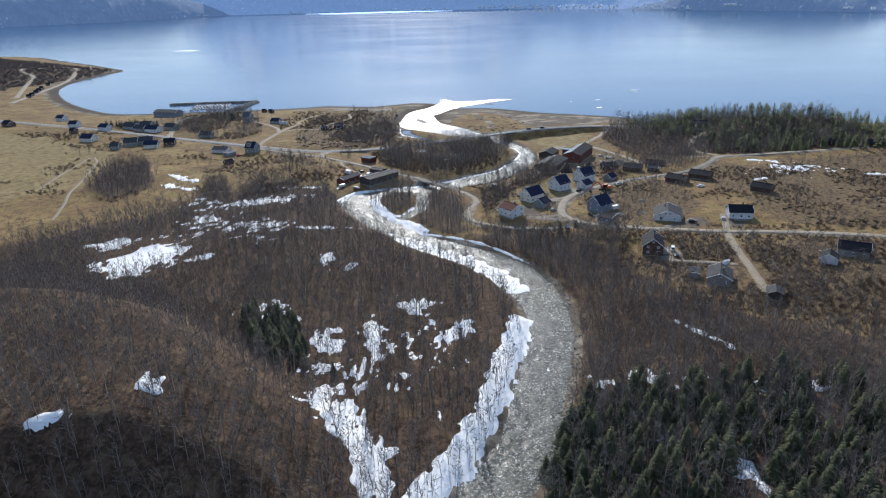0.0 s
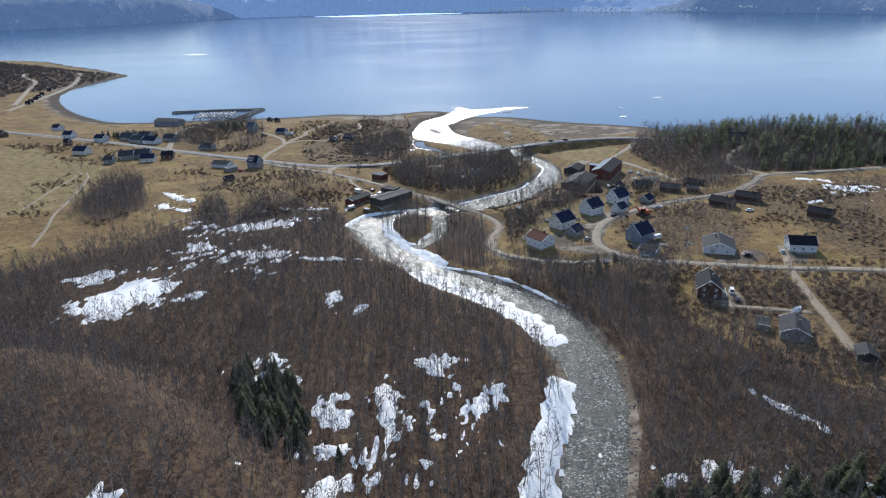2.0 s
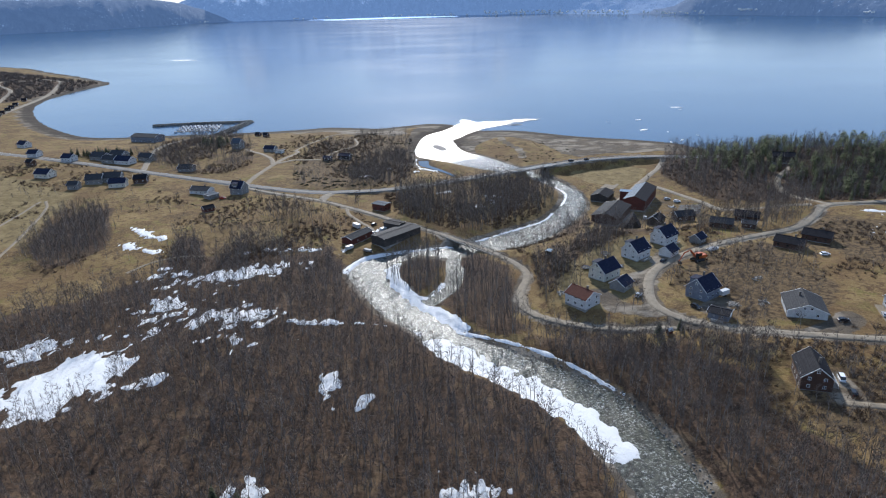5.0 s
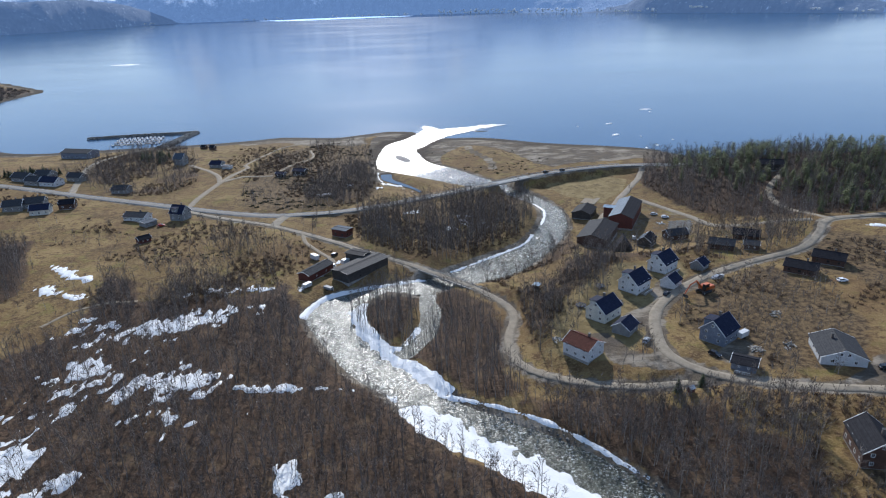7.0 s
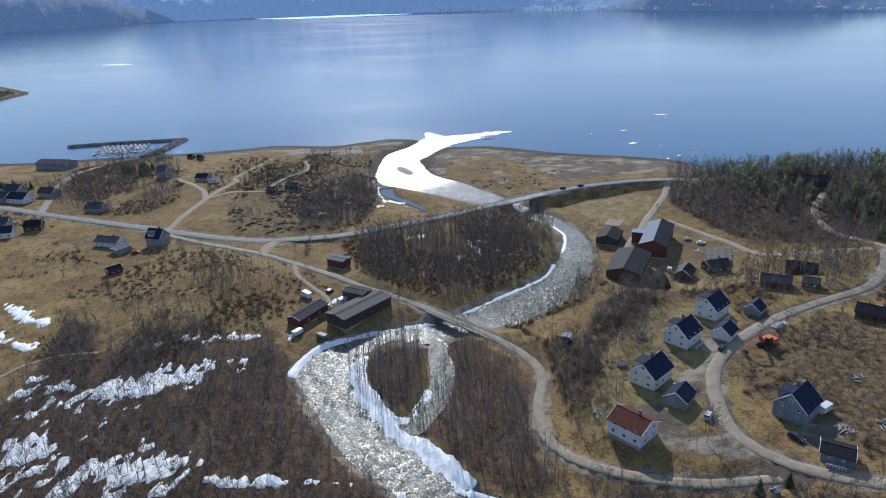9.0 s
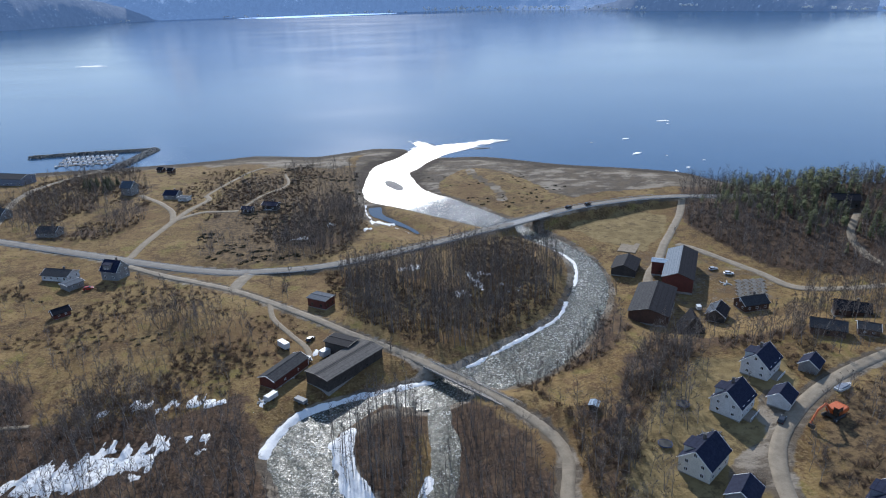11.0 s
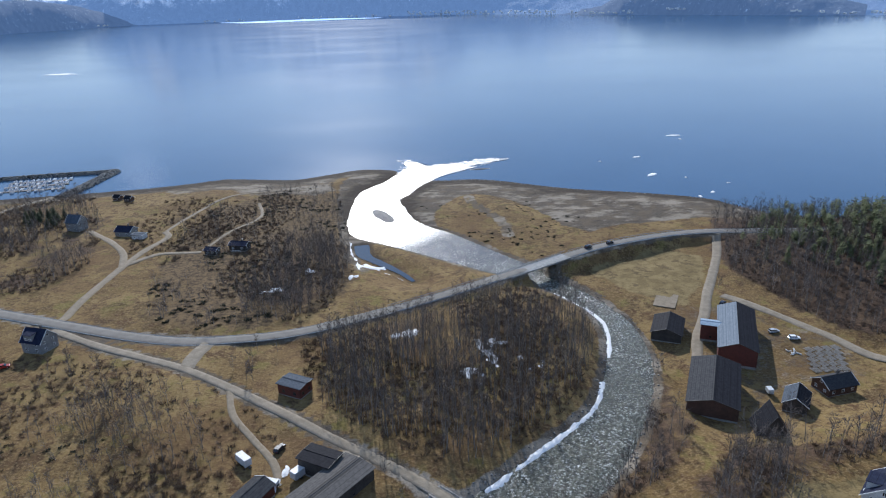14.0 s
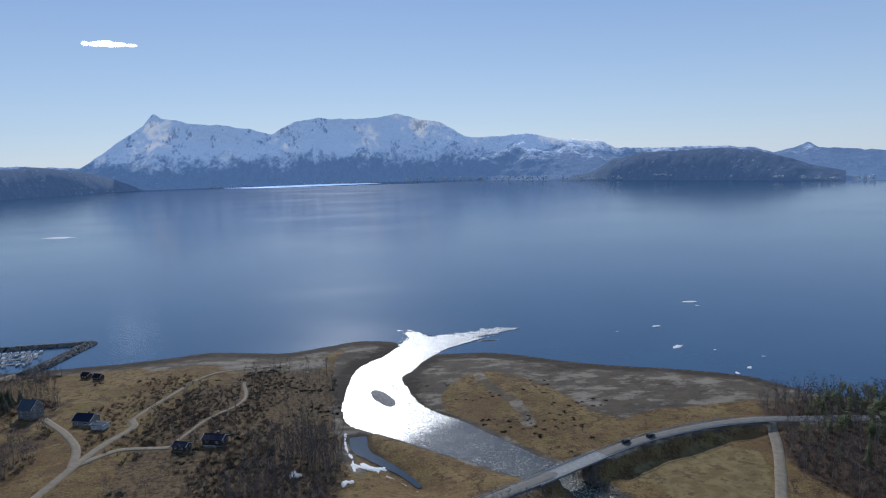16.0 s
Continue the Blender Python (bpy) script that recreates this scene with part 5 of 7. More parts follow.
for k, (name, poly, gap, thin, clump) in enumerate(WOODS):
    X, Y = scatter(poly, gap, 300 + k, thin, clump)
    if name == "birch_wood_west":
        keep = snow_depth(X, Y) < np.where(np.random.default_rng(5).random(len(X)) < np.where(Y < 205, 0.97, 0.6), 1.9, -0.02)
        X, Y = X[keep], Y[keep]
    tall = name in ("birch_wood_bend", "birch_wood_islet", "birch_wood_slope")
    plant(name, "dense leafless grey-brown birch wood", "birch wood", X, Y, TALL if tall else BIRCHES, 320 + k, 0.8 if tall else 0.65, 1.35 if tall else 1.3)
SCRUB = [("scrub_heath_north", HEATH_NORTH, 3.2, 0.42), ("scrub_heath_east", HEATH_EAST, 4.0, 0.45), ("scrub_lane", HEATH_LANE, 2.8, 0.36), ("scrub_plain", HEATH_MID, 3.4, 0.47),
         ("scrub_field", [(-200, 300), (-120, 300), (-60, 320), (-48, 356), (-70, 380), (-110, 395), (-150, 400), (-230, 420)], 5.0, 0.56),
         ("scrub_headland", FAR_HEADLAND, 6.2, 0.2),
         ("scrub_south", HEATH_SOUTH, 2.5, 0.36),
         ("scrub_terrace", [(20, 246), (60, 240), (110, 228), (150, 215), (110, 150), (66, 176), (60, 214)], 3.0, 0.42)]
for k, (name, poly, gap, clump) in enumerate(SCRUB):
    X, Y = scatter(poly, gap, 340 + k, 0.1, clump)
    far = name == "scrub_headland"
    plant(name, "dark heather and scrub on a headland" if far else "scattered leafless scrub on dry grass", "scrub", X, Y, BRUSHES if far else (BIRCHES if name == "scrub_plain" else BUSHES + BIRCHES[5:]), 360 + k, 2.0 if far else 0.6, 3.4 if far else 1.2, TWIGS if far else None, TWIGS if far else None)



THICKETS = [("brush_west", [(-230, 300), (-120, 296), (-60, 318), (-40, 350), (-66, 384), (-112, 398), (-170, 400), (-230, 420)], 2.4, 0.60), ("brush_river", [(-60, 316), (-46, 320), (-52, 340), (-70, 345), (-100, 330), (-112, 300), (-96, 304)], 1.6, 0.44),
            ("brush_bend", WOOD_BEND, 1.5, 0.40), ("brush_north", HEATH_NORTH, 2.2, 0.46), ("brush_harbour", WOOD_HARBOUR, 2.0, 0.5), ("brush_farm", WOOD_FARM, 1.7, 0.42),
            ("brush_gardens", [(16, 250), (24, 280), (44, 312), (60, 330), (104, 336), (96, 316), (74, 300), (58, 284), (50, 262), (60, 246), (36, 244)], 2.2, 0.52),
            ("brush_lane", [(62, 246), (57, 268), (64, 284), (80, 296), (106, 306), (140, 324), (190, 330), (220, 260), (180, 208), (120, 230)], 2.3, 0.56),
            ("brush_south", [(20, 246), (60, 240), (110, 226), (160, 214), (180, 180), (140, 150), (106, 143), (66, 176), (58, 200), (62, 220)], 1.8, 0.44),
            ("brush_village", [(-290, 500), (-150, 440), (-140, 410), (-180, 405), (-230, 420), (-300, 470)], 2.6, 0.48), ("brush_shore", [(-140, 560), (-110, 470), (-96, 420), (-60, 410), (-90, 560)], 2.6, 0.52),
            ("brush_hill", WOOD_HILL, 2.8, 0.3)]
for k, (name, poly, gap, clump) in enumerate(THICKETS):
    X, Y = scatter(poly, gap, 380 + k, 0.08, clump, 21)
    plant(name, "brown leafless brush on dry grass", "brush", X, Y, BRUSHES, 395 + k, 0.5, 1.25, BRUSH, BRUSH)


def build_cloud():
    """One small flat cloud low over the mountains."""
    n = Nodes("cloud")
    t = n.add("ShaderNodeBsdfTranslucent")
    t.inputs[0].default_value = (0.9, 0.92, 0.95, 1)
    mix = n.add("ShaderNodeMixShader")
    n.bsdf.inputs["Base Color"].default_value = (0.9, 0.92, 0.95, 1)
    n.set(1.0, 0, 0.0)
    n.link(n.bsdf.outputs[0], mix.inputs[1])
    n.link(t.outputs[0], mix.inputs[2])
    mix.inputs[0].default_value = 0.7
    # emission stands in for sunlight scattered through the cloud
    n.bsdf.inputs["Emission Color"].default_value, n.bsdf.inputs["Emission Strength"].default_value = (0.95, 0.97, 1.0, 1), 2.4
    n.link(mix.outputs[0], n.t.nodes["Material Output"].inputs[0])
    rng = random.Random(8)
    bm = bmesh.new()
    for _ in range(34):
        u = rng.gauss(0, 0.4)
        m = Matrix.LocRotScale((u * 110, rng.uniform(-20, 20), rng.uniform(-5, 7) * (1 - min(1, abs(u)))), None, (rng.uniform(18, 42), 16, rng.uniform(6, 13)))
        bmesh.ops.create_icosphere(bm, subdivisions=2, radius=1, matrix=m)
    me = bpy.data.meshes.new("backdrop_cloud")
    bm.to_mesh(me)
    bm.free()
    me.materials.append(n.m)
    soft_shade(me)
    ob = new("backdrop_cloud", me)
    ob.matrix_basis = pose(-1290, 4130, 790, 0, 0, 15)
    tagged(ob, "small white cloud low in a clear sky", "cloud", kind="structure")


build_cloud()
# ---------------------------------------------------------------- houses, barns and sheds
def window_meshes(w, h):
    bm = bmesh.new()
    for x0, x1, z0, z1 in ((-w / 2, -w / 2 + 0.1, 0, h), (w / 2 - 0.1, w / 2, 0, h), (-w / 2 + 0.1, w / 2 - 0.1, 0, 0.1), (-w / 2 + 0.1, w / 2 - 0.1, h - 0.1, h), (-0.035, 0.035, 0.1, h - 0.1)):
        box(bm, x0, x1, -0.03, 0.07, z0, z1)
    frame_mesh = bpy.data.meshes.new("window")
    bm.normal_update()
    bm.to_mesh(frame_mesh)
    bm.free()
    bm = box(bmesh.new(), -w / 2 + 0.1, w / 2 - 0.1, -0.02, 0.02, 0.1, h - 0.1)
    pane_mesh = bpy.data.meshes.new("pane")
    bm.to_mesh(pane_mesh)
    bm.free()
    pane_mesh.materials.append(GLASS)
    return frame_mesh, pane_mesh


WINDOW_CACHE = {}


def window(parent, x, y, z, turn, w, h, trim):
    key = (w, h, trim.name)
    if key not in WINDOW_CACHE:
        a, b = window_meshes(w, h)
        a.materials.append(trim)
        WINDOW_CACHE[key] = (a, b)
    a, b = WINDOW_CACHE[key]
    ob = share("window", a, parent, pose(x, y, z, 0, 0, turn))
    share("pane", b, ob, pose(0, 0, 0))
    return ob


def gable_body(bm, L, W, low, wall, rise):
    """Walls of a house with gables at both ends, as one closed shell."""
    x, y = L / 2, W / 2
    v = [bm.verts.new(c) for c in ((-x, -y, low), (x, -y, low), (x, y, low), (-x, y, low), (-x, -y, wall), (x, -y, wall), (x, y, wall), (-x, y, wall), (-x, 0, wall + rise), (x, 0, wall + rise))]
    for f in ((0, 1, 5, 4), (1, 2, 6, 9, 5), (2, 3, 7, 6), (3, 0, 4, 8, 7), (4, 5, 9, 8), (6, 7, 8, 9), (3, 2, 1, 0)):
        bm.faces.new([v[i] for i in f])
    return bm


def roof_planes(ob, L, W, wall, rise, material, over=0.45, thick=0.16, trim=None):
    x, y = L / 2 + over, W / 2 + over
    drop = rise / (W / 2) * over
    top = wall + rise + thick
    # a pair gives lit and shaded slope colours: shade painted into the roof
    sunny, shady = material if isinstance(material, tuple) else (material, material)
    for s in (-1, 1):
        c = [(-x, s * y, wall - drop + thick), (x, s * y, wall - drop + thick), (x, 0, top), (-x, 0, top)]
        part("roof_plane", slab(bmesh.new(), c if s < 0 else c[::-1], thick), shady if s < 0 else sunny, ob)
        if trim:
            for e in (-1, 1):
                bm = slab(bmesh.new(), [(e * x - 0.05, s * y, wall - drop + thick + 0.03), (e * x + 0.05, s * y, wall - drop + thick + 0.03), (e * x + 0.05, 0, top + 0.03), (e * x - 0.05, 0, top + 0.03)][::s * -1], 0.24)
                part("bargeboard", bm, trim, ob)
    bm = bmesh.new()
    rod(bm, (-x, 0, top), (x, 0, top), 0.12, 6)
    part("ridge_cap", bm, shady, ob)


def house(name, label, x, y, turn, L, W, wall, pitch, wall_mat, roof_mat, trim=TRIM, storeys=1, chimney=True, dormer=0, door=1, porch=0, category="house", glazed=True, z=None, group=""):
    """A timber building; the ridge runs along its own x."""
    rise = math.tan(radians(pitch)) * W / 2
    c, s = math.cos(radians(turn)), math.sin(radians(turn))
    feet = [U * level(x + (a * L / 2 * c - b * W / 2 * s) / U, y + (a * L / 2 * s + b * W / 2 * c) / U) for a in (-1, 1) for b in (-1, 1)]
    base = (max(feet) * 0.6 + min(feet) * 0.4) if z is None else z * U
    deep = min(min(feet) - base, 0) - 0.4
    ob = thing(name, label, category, pose(x * U, y * U, base, 0, 0, turn), group)
    part("foundation", box(bmesh.new(), -L / 2 + 0.06, L / 2 - 0.06, -W / 2 + 0.06, W / 2 - 0.06, deep, 0.35), CONCRETE, ob)
    part("wall", gable_body(bmesh.new(), L, W, 0.3, wall, rise), wall_mat, ob)
    roof_planes(ob, L, W, wall, rise, roof_mat, trim=trim)
    if chimney:
        cx, cy = L * 0.14, W * 0.12
        bm = box(bmesh.new(), cx - 0.35, cx + 0.35, cy - 0.35, cy + 0.35, wall + rise * 0.5, wall + rise + 1.0, 0.03)
        pipe = part("chimney", bm, BRICK, ob)
        part("chimney_cap", box(bmesh.new(), cx - 0.45, cx + 0.45, cy - 0.45, cy + 0.45, wall + rise + 1.0, wall + rise + 1.1, 0.02), DARK_TRIM, pipe)
    if glazed:
        for k in range(storeys):
            z0 = 1.1 + 2.5 * k
            if z0 + 1.2 > wall + 0.3:
                break
            n = max(2, int(L / 3.2))
            for i in range(n):
                u = -L / 2 + L * (i + 0.5) / n
                window(ob, u, -W / 2, z0, 0, 1.1, 1.15, trim)
                if not (door and i == 0 and k == 0):
                    window(ob, u, W / 2, z0, 180, 1.1, 1.15, trim)
        for e in (-1, 1):
            for k in range(storeys + 1):
                z0 = 1.1 + 2.5 * k
                room = W * 0.5 if z0 + 1.2 < wall + 0.4 else max(0, W * 0.5 * (1 - (z0 + 1.2 - wall) / rise))
                if room < 0.7:
                    continue
                for v in ((-0.5, 0.5) if room > 1.7 else (0,)):
                    window(ob, e * L / 2, v * room, z0, 90 * e, 1.0, 1.1, trim)
    else:
        for e in (-1, 1):
            window(ob, e * L * 0.2, -W / 2, 1.2, 0, 0.8, 0.7, trim)
    if door:
        u = -L / 2 + L * 0.5 / max(2, int(L / 3.2))
        leaf = part("door", box(bmesh.new(), u - 0.48, u + 0.48, W / 2 - 0.03, W / 2 + 0.06, 0.32, 2.35, 0.02), DARK_TRIM if wall_mat in (WHITE_BOARD, CREAM_BOARD) else trim, ob)
        part("handle", box(bmesh.new(), u + 0.3, u + 0.42, W / 2 + 0.06, W / 2 + 0.1, 1.3, 1.34), STEEL, leaf)
    if dormer:
        # a low-roofed dormer on one roof slope
        sgn = 1 if dormer > 0 else -1
        w, y1 = L * 0.42, sgn * W * 0.47
        y0 = sgn * W * 0.12
        zt = wall + rise * 0.72
        bm = bmesh.new()
        box(bm, -w / 2 - L * 0.1, w / 2 - L * 0.1, min(y0, y1), max(y0, y1), wall - 0.1, zt)
        d = part("dormer", bm, wall_mat, ob)
        over = sgn * 0.35
        part("dormer_roof", slab(bmesh.new(), [(-w / 2 - L * 0.1 - 0.3, y1 + over, zt + 0.05), (w / 2 - L * 0.1 + 0.3, y1 + over, zt + 0.05), (w / 2 - L * 0.1 + 0.3, y0 - over * 2, zt + 0.55), (-w / 2 - L * 0.1 - 0.3, y0 - over * 2, zt + 0.55)][::sgn * -1], 0.15), roof_mat, d)
        for v in (-0.25, 0.25):
            window(d, v * w - L * 0.1, y1, wall + 0.5, 0 if sgn < 0 else 180, 1.0, 0.9, trim)
    if porch:
        sgn = 1 if porch > 0 else -1
        bm = bmesh.new()
        box(bm, -L * 0.3, L * 0.3, min(sgn * W / 2, sgn * (W / 2 + 2.4)), max(sgn * W / 2, sgn * (W / 2 + 2.4)), deep, 0.3, 0.03)
        deck = part("porch_deck", bm, DECK, ob)
        bm = bmesh.new()
        yy = sgn * (W / 2 + 2.35)
        for i in range(7):
            u = -L * 0.3 + L * 0.6 * i / 6
            rod(bm, (u, yy, 0.3), (u, yy, 1.2), 0.05, 4)
        box(bm, -L * 0.3, L * 0.3, yy - 0.05, yy + 0.05, 1.15, 1.25)
        part("railing", bm, trim, deck)
    return ob


NEAR_HOUSES = "white family houses by the lane"
house("family_house", "white weatherboard house with dark blue-black tiled roof and dormer", 68.5, 308.5, 40, 10.5, 8.6, 4.5, 41, WHITE_BOARD, DARK_ROOF, storeys=2, dormer=1, porch=-1, group=NEAR_HOUSES)
house("family_house", "white weatherboard house with dark roof and long rear slope", 54.4, 294.7, 40, 10.2, 8.8, 4.5, 41, WHITE_BOARD, DARK_ROOF, storeys=2, dormer=1, porch=-1, group=NEAR_HOUSES)
house("family_house", "off-white weatherboard house with dark roof above the river", 39.4, 276.8, 40, 11, 8.4, 4.4, 40, CREAM_BOARD, DARK_ROOF, storeys=2, dormer=1, group=NEAR_HOUSES)
house("family_house", "white house with red-brown tiled roof and brick chimney", 28.6, 258, -52, 10.4, 8.6, 4.6, 27, WHITE_BOARD, RED_ROOF, storeys=2, porch=1)
house("family_house", "blue-grey weatherboard house with steep dark roof", 64.8, 260.4, 37, 10, 9, 4.6, 42, GREY_BOARD, DARK_ROOF, storeys=2, dormer=1)
house("garage", "white boarded garage with dark tiled roof beside a house", 66, 295.2, 43, 7, 6.2, 2.9, 36, WHITE_BOARD, DARK_ROOF, chimney=False, category="garage", glazed=False)
house("garage", "small grey-white garage with dark roof by the lane", 80.6, 307.6, 42, 6.2, 5.6, 2.7, 36, PALE_GREY_BOARD, DARK_ROOF, chimney=False, category="garage", glazed=False)
house("garage", "dark-roofed garage on a gravel drive", 42.4, 267.4, 47, 7.4, 6.6, 2.8, 34, PALE_GREY_BOARD, DARK_ROOF, chimney=False, category="garage", glazed=False)
house("garden_shed", "grey boarded shed with white railing and dark roof", 64, 245.2, -35, 7.4, 6.4, 2.6, 16, GREY_BOARD, BLACK_ROOF, chimney=False, category="shed", glazed=False, porch=-1)
house("bungalow", "broad white bungalow with low grey roof", 88.5, 248, 72, 15, 13.5, 3.0, 22, WHITE_BOARD, GREY_ROOF, storeys=1, porch=0)
house("family_house", "white house with black roof at the end of a drive", 115.6, 246.2, -10, 11.5, 9, 3.8, 30, WHITE_BOARD, BLACK_ROOF, storeys=1, porch=-1)
house("family_house", "dark red-brown timber house with steep black roof and balcony", 71.5, 211.5, -106, 13, 8.8, 4.6, 38, BROWN_BOARD, BLACK_ROOF, storeys=2, porch=1)
house("family_house", "grey-roofed pale house with a carport", 83.5, 184.5, -113, 12, 9, 3.0, 26, PALE_GREY_BOARD, GREY_ROOF, storeys=1)
house("carport", "flat-roofed open grey carport", 77.2, 188.5, -113, 6, 4, 2.5, 4, PALE_GREY_BOARD, GREY_ROOF, chimney=False, door=0, category="carport", glazed=False)
house("garage", "small dark garage with grey roof at the end of a drive", 93.5, 170.5, -113, 6.5, 5.5, 2.6, 24, DARK_BOARD, GREY_ROOF, trim=DARK_TRIM, chimney=False, category="garage", glazed=False)
house("cottage", "brown-stained timber house with dark roof in a row", 109.4, 298.4, -42, 12.5, 8, 3.0, 27, BROWN_BOARD, BLACK_ROOF, trim=DARK_TRIM, group="brown houses on the terrace")
house("cottage", "brown-stained timber house with dark roof in a row", 122.4, 304.6, -40, 12.5, 8, 3.0, 27, BROWN_BOARD, BLACK_ROOF, trim=DARK_TRIM, group="brown houses on the terrace")
house("cottage", "brown timber house standing alone among scrub", 139.5, 279, -42, 11, 7.5, 3.0, 28, BROWN_BOARD, BLACK_ROOF, trim=DARK_TRIM, group="brown houses on the terrace")
house("cottage", "dark brown timber house with a side wing behind the lane", 96, 324.5, -30, 11, 7.5, 3.0, 28, BROWN_BOARD, GREY_ROOF, trim=DARK_TRIM, group="brown houses on the terrace")
house("garage", "dark garage with grey felt roof behind the lane", 105.5, 322, -30, 6.5, 6, 2.6, 24, BROWN_BOARD, GREY_ROOF, chimney=False, category="garage", glazed=False)
house("cottage", "dark brown timber house at the wood's edge", 111, 336, -30, 12, 8, 3.0, 28, BROWN_BOARD, BLACK_ROOF, trim=DARK_TRIM, group="brown houses on the terrace")
house("family_house", "dark-roofed house with white gable by the lane's end", 133, 200.5, -30, 12, 8.5, 3.4, 30, PALE_GREY_BOARD, BLACK_ROOF)
house("garage", "white gabled garage beside a dark-roofed house", 121.5, 194, 60, 7.5, 6.5, 2.8, 30, WHITE_BOARD, BLACK_ROOF, chimney=False, category="garage", glazed=False)
house("cottage", "dark cottage on the wooded hill", 165, 419, -20, 14, 9, 4.4, 26, DARK_BOARD, BLACK_ROOF, trim=DARK_TRIM)
house("cottage", "brown cottage at the edge of the pines", 217, 365, -20, 9, 7, 3, 28, BROWN_BOARD, BLACK_ROOF, trim=DARK_TRIM)
house("cottage", "long brown house at the edge of the heath", 234, 352, -10, 13, 8, 3, 28, BROWN_BOARD, BLACK_ROOF, trim=DARK_TRIM)

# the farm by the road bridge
# roof pairs: the slope away from the sun is coloured black for shade
house("barn", "large red barn with pale steel roof, shaded slope coloured black", 79.8, 378, 62.5, 35, 12.8, 6.4, 21, RED_BOARD, (PALE_ROOF, BLACK_ROOF), trim=DARK_TRIM, chimney=False, category="barn", z=2.5, glazed=False)
house("barn_wing", "red barn wing with bright steel roof", 76, 381, -27.5, 12, 4.5, 6.4, 10, RED_BOARD, WING_ROOF, trim=DARK_TRIM, chimney=False, door=0, category="barn", z=2.5, glazed=False)
house("barn", "long dark red barn with black felt roof, sunlit slope coloured grey, and pale ridge", 60.5, 353.4, 60.5, 28, 15, 4.6, 15, BROWN_BOARD, (GREY_ROOF, BLACK_ROOF), trim=DARK_TRIM, chimney=False, category="barn", glazed=False)
house("garage", "low dark timber garage by the river bank", 64.5, 387.5, 61, 15, 11, 3.6, 20, DARK_BOARD, BLACK_ROOF, trim=DARK_TRIM, chimney=False, category="garage", glazed=False)
house("turf_hut", "steep-roofed dark timber hut like a tent", 65, 337, 74, 8, 9, 0.7, 56, DARK_BOARD, BLACK_ROOF, chimney=False, category="hut", glazed=False, trim=DARK_TRIM)
house("shed", "grey shed with steel roof, shaded slope coloured black, and open lean-to", 78, 347.5, 52, 9.5, 7, 3.2, 34, DARK_BOARD, (STEEL_ROOF, BLACK_ROOF), chimney=False, category="shed", glazed=False)
house("farmhouse", "red farm outbuilding with grey felt roof and white windows", 91.5, 353, 8, 11, 7.5, 3.2, 30, BROWN_BOARD, GREY_ROOF, category="house")

house("garden_shed", "tiny dark shed with a pale roof among bare birches", 25, 298.5, 60, 2.6, 2.2, 2.0, 14, DARK_BOARD, WING_ROOF, chimney=False, category="shed", glazed=False, trim=DARK_TRIM)

# the works yard by the old bridge
house("storage_hall", "long grey storage hall with dark felt roof", -30.4, 328, 46.5, 26, 10.4, 4.6, 7, DARK_BOARD, FELT_ROOF, chimney=False, category="hall", glazed=False, trim=DARK_TRIM)
house("long_shed", "narrow red shed with dark roof beside a snow bank", -45.7, 327.6, 56, 17, 6.5, 3.4, 20, RED_BOARD, GREY_ROOF, chimney=False, category="shed", glazed=False)
house("annex", "dark open-sided annex against a storage hall", -31.6, 337, -33, 10, 6.5, 5, 5, DARK_BOARD, BLACK_ROOF, chimney=False, category="shed", glazed=False, trim=DARK_TRIM)
house("cabin", "dark red cabin with flat blue-grey roof in the scrub", -39.4, 368.2, -33, 9, 6.5, 4.0, 5, RED_BOARD, STEEL_ROOF, trim=DARK_TRIM, chimney=False, category="cabin")

# west of the river, along the road
house("farmhouse", "grey gabled house close to the road", -113.2, 403.2, -22, 9, 8, 4.8, 44, PALE_GREY_BOARD, DARK_ROOF, storeys=2, dormer=-1)
house("bungalow", "long white bungalow with dark grey roof", -132.4, 405, -18, 14, 8, 3, 24, WHITE_BOARD, GREY_ROOF)
house("carport", "grey carport with corrugated steel roof", -125.2, 396.6, 52, 7.5, 6.5, 2.6, 5, PALE_GREY_BOARD, STEEL_ROOF, chimney=False, category="carport", glazed=False)
house("shed", "small dark red shed alone in a field", -119.5, 373.9, 41, 6.5, 4.6, 2.5, 32, RED_BOARD, BLACK_ROOF, chimney=False, category="shed", glazed=False)
house("bungalow", "grey bungalow with broad grey roof by the road", -158, 456, -8, 11, 8.5, 3, 28, PALE_GREY_BOARD, GREY_ROOF)
house("villa", "tall pale grey villa among bare trees", -145.7, 517.2, -20, 8, 8, 5.4, 42, PALE_GREY_BOARD, STEEL_ROOF, storeys=2)
house("bungalow", "grey bungalow with white gable on a gravel drive", -121.7, 506, -18, 9.5, 7.5, 3, 30, PALE_GREY_BOARD, DARK_ROOF)
house("garage", "low garage with white flat roof", -114.5, 499.4, -20, 6.5, 5, 2.6, 4, WHITE_BOARD, STEEL_ROOF, chimney=False, category="garage", glazed=False)
house("cabin", "dark timber cabin with terrace on the heath", -70, 477, -18, 9.4, 6, 3, 24, DARK_BOARD, DARK_ROOF, porch=-1, category="cabin")
house("cabin", "small dark timber annex cabin on the heath", -80, 474, -22, 6.4, 4.6, 2.6, 26, DARK_BOARD, DARK_ROOF, chimney=False, category="cabin")
for px_, py_ in ((-146, 570), (-139, 565)):
    house("boathouse", "small red-brown boathouse on the beach", px_, py_, -23, 5, 4, 2.4, 35, BROWN_BOARD, BLACK_ROOF, chimney=False, category="boathouse", glazed=False, group="boathouses on the beach")
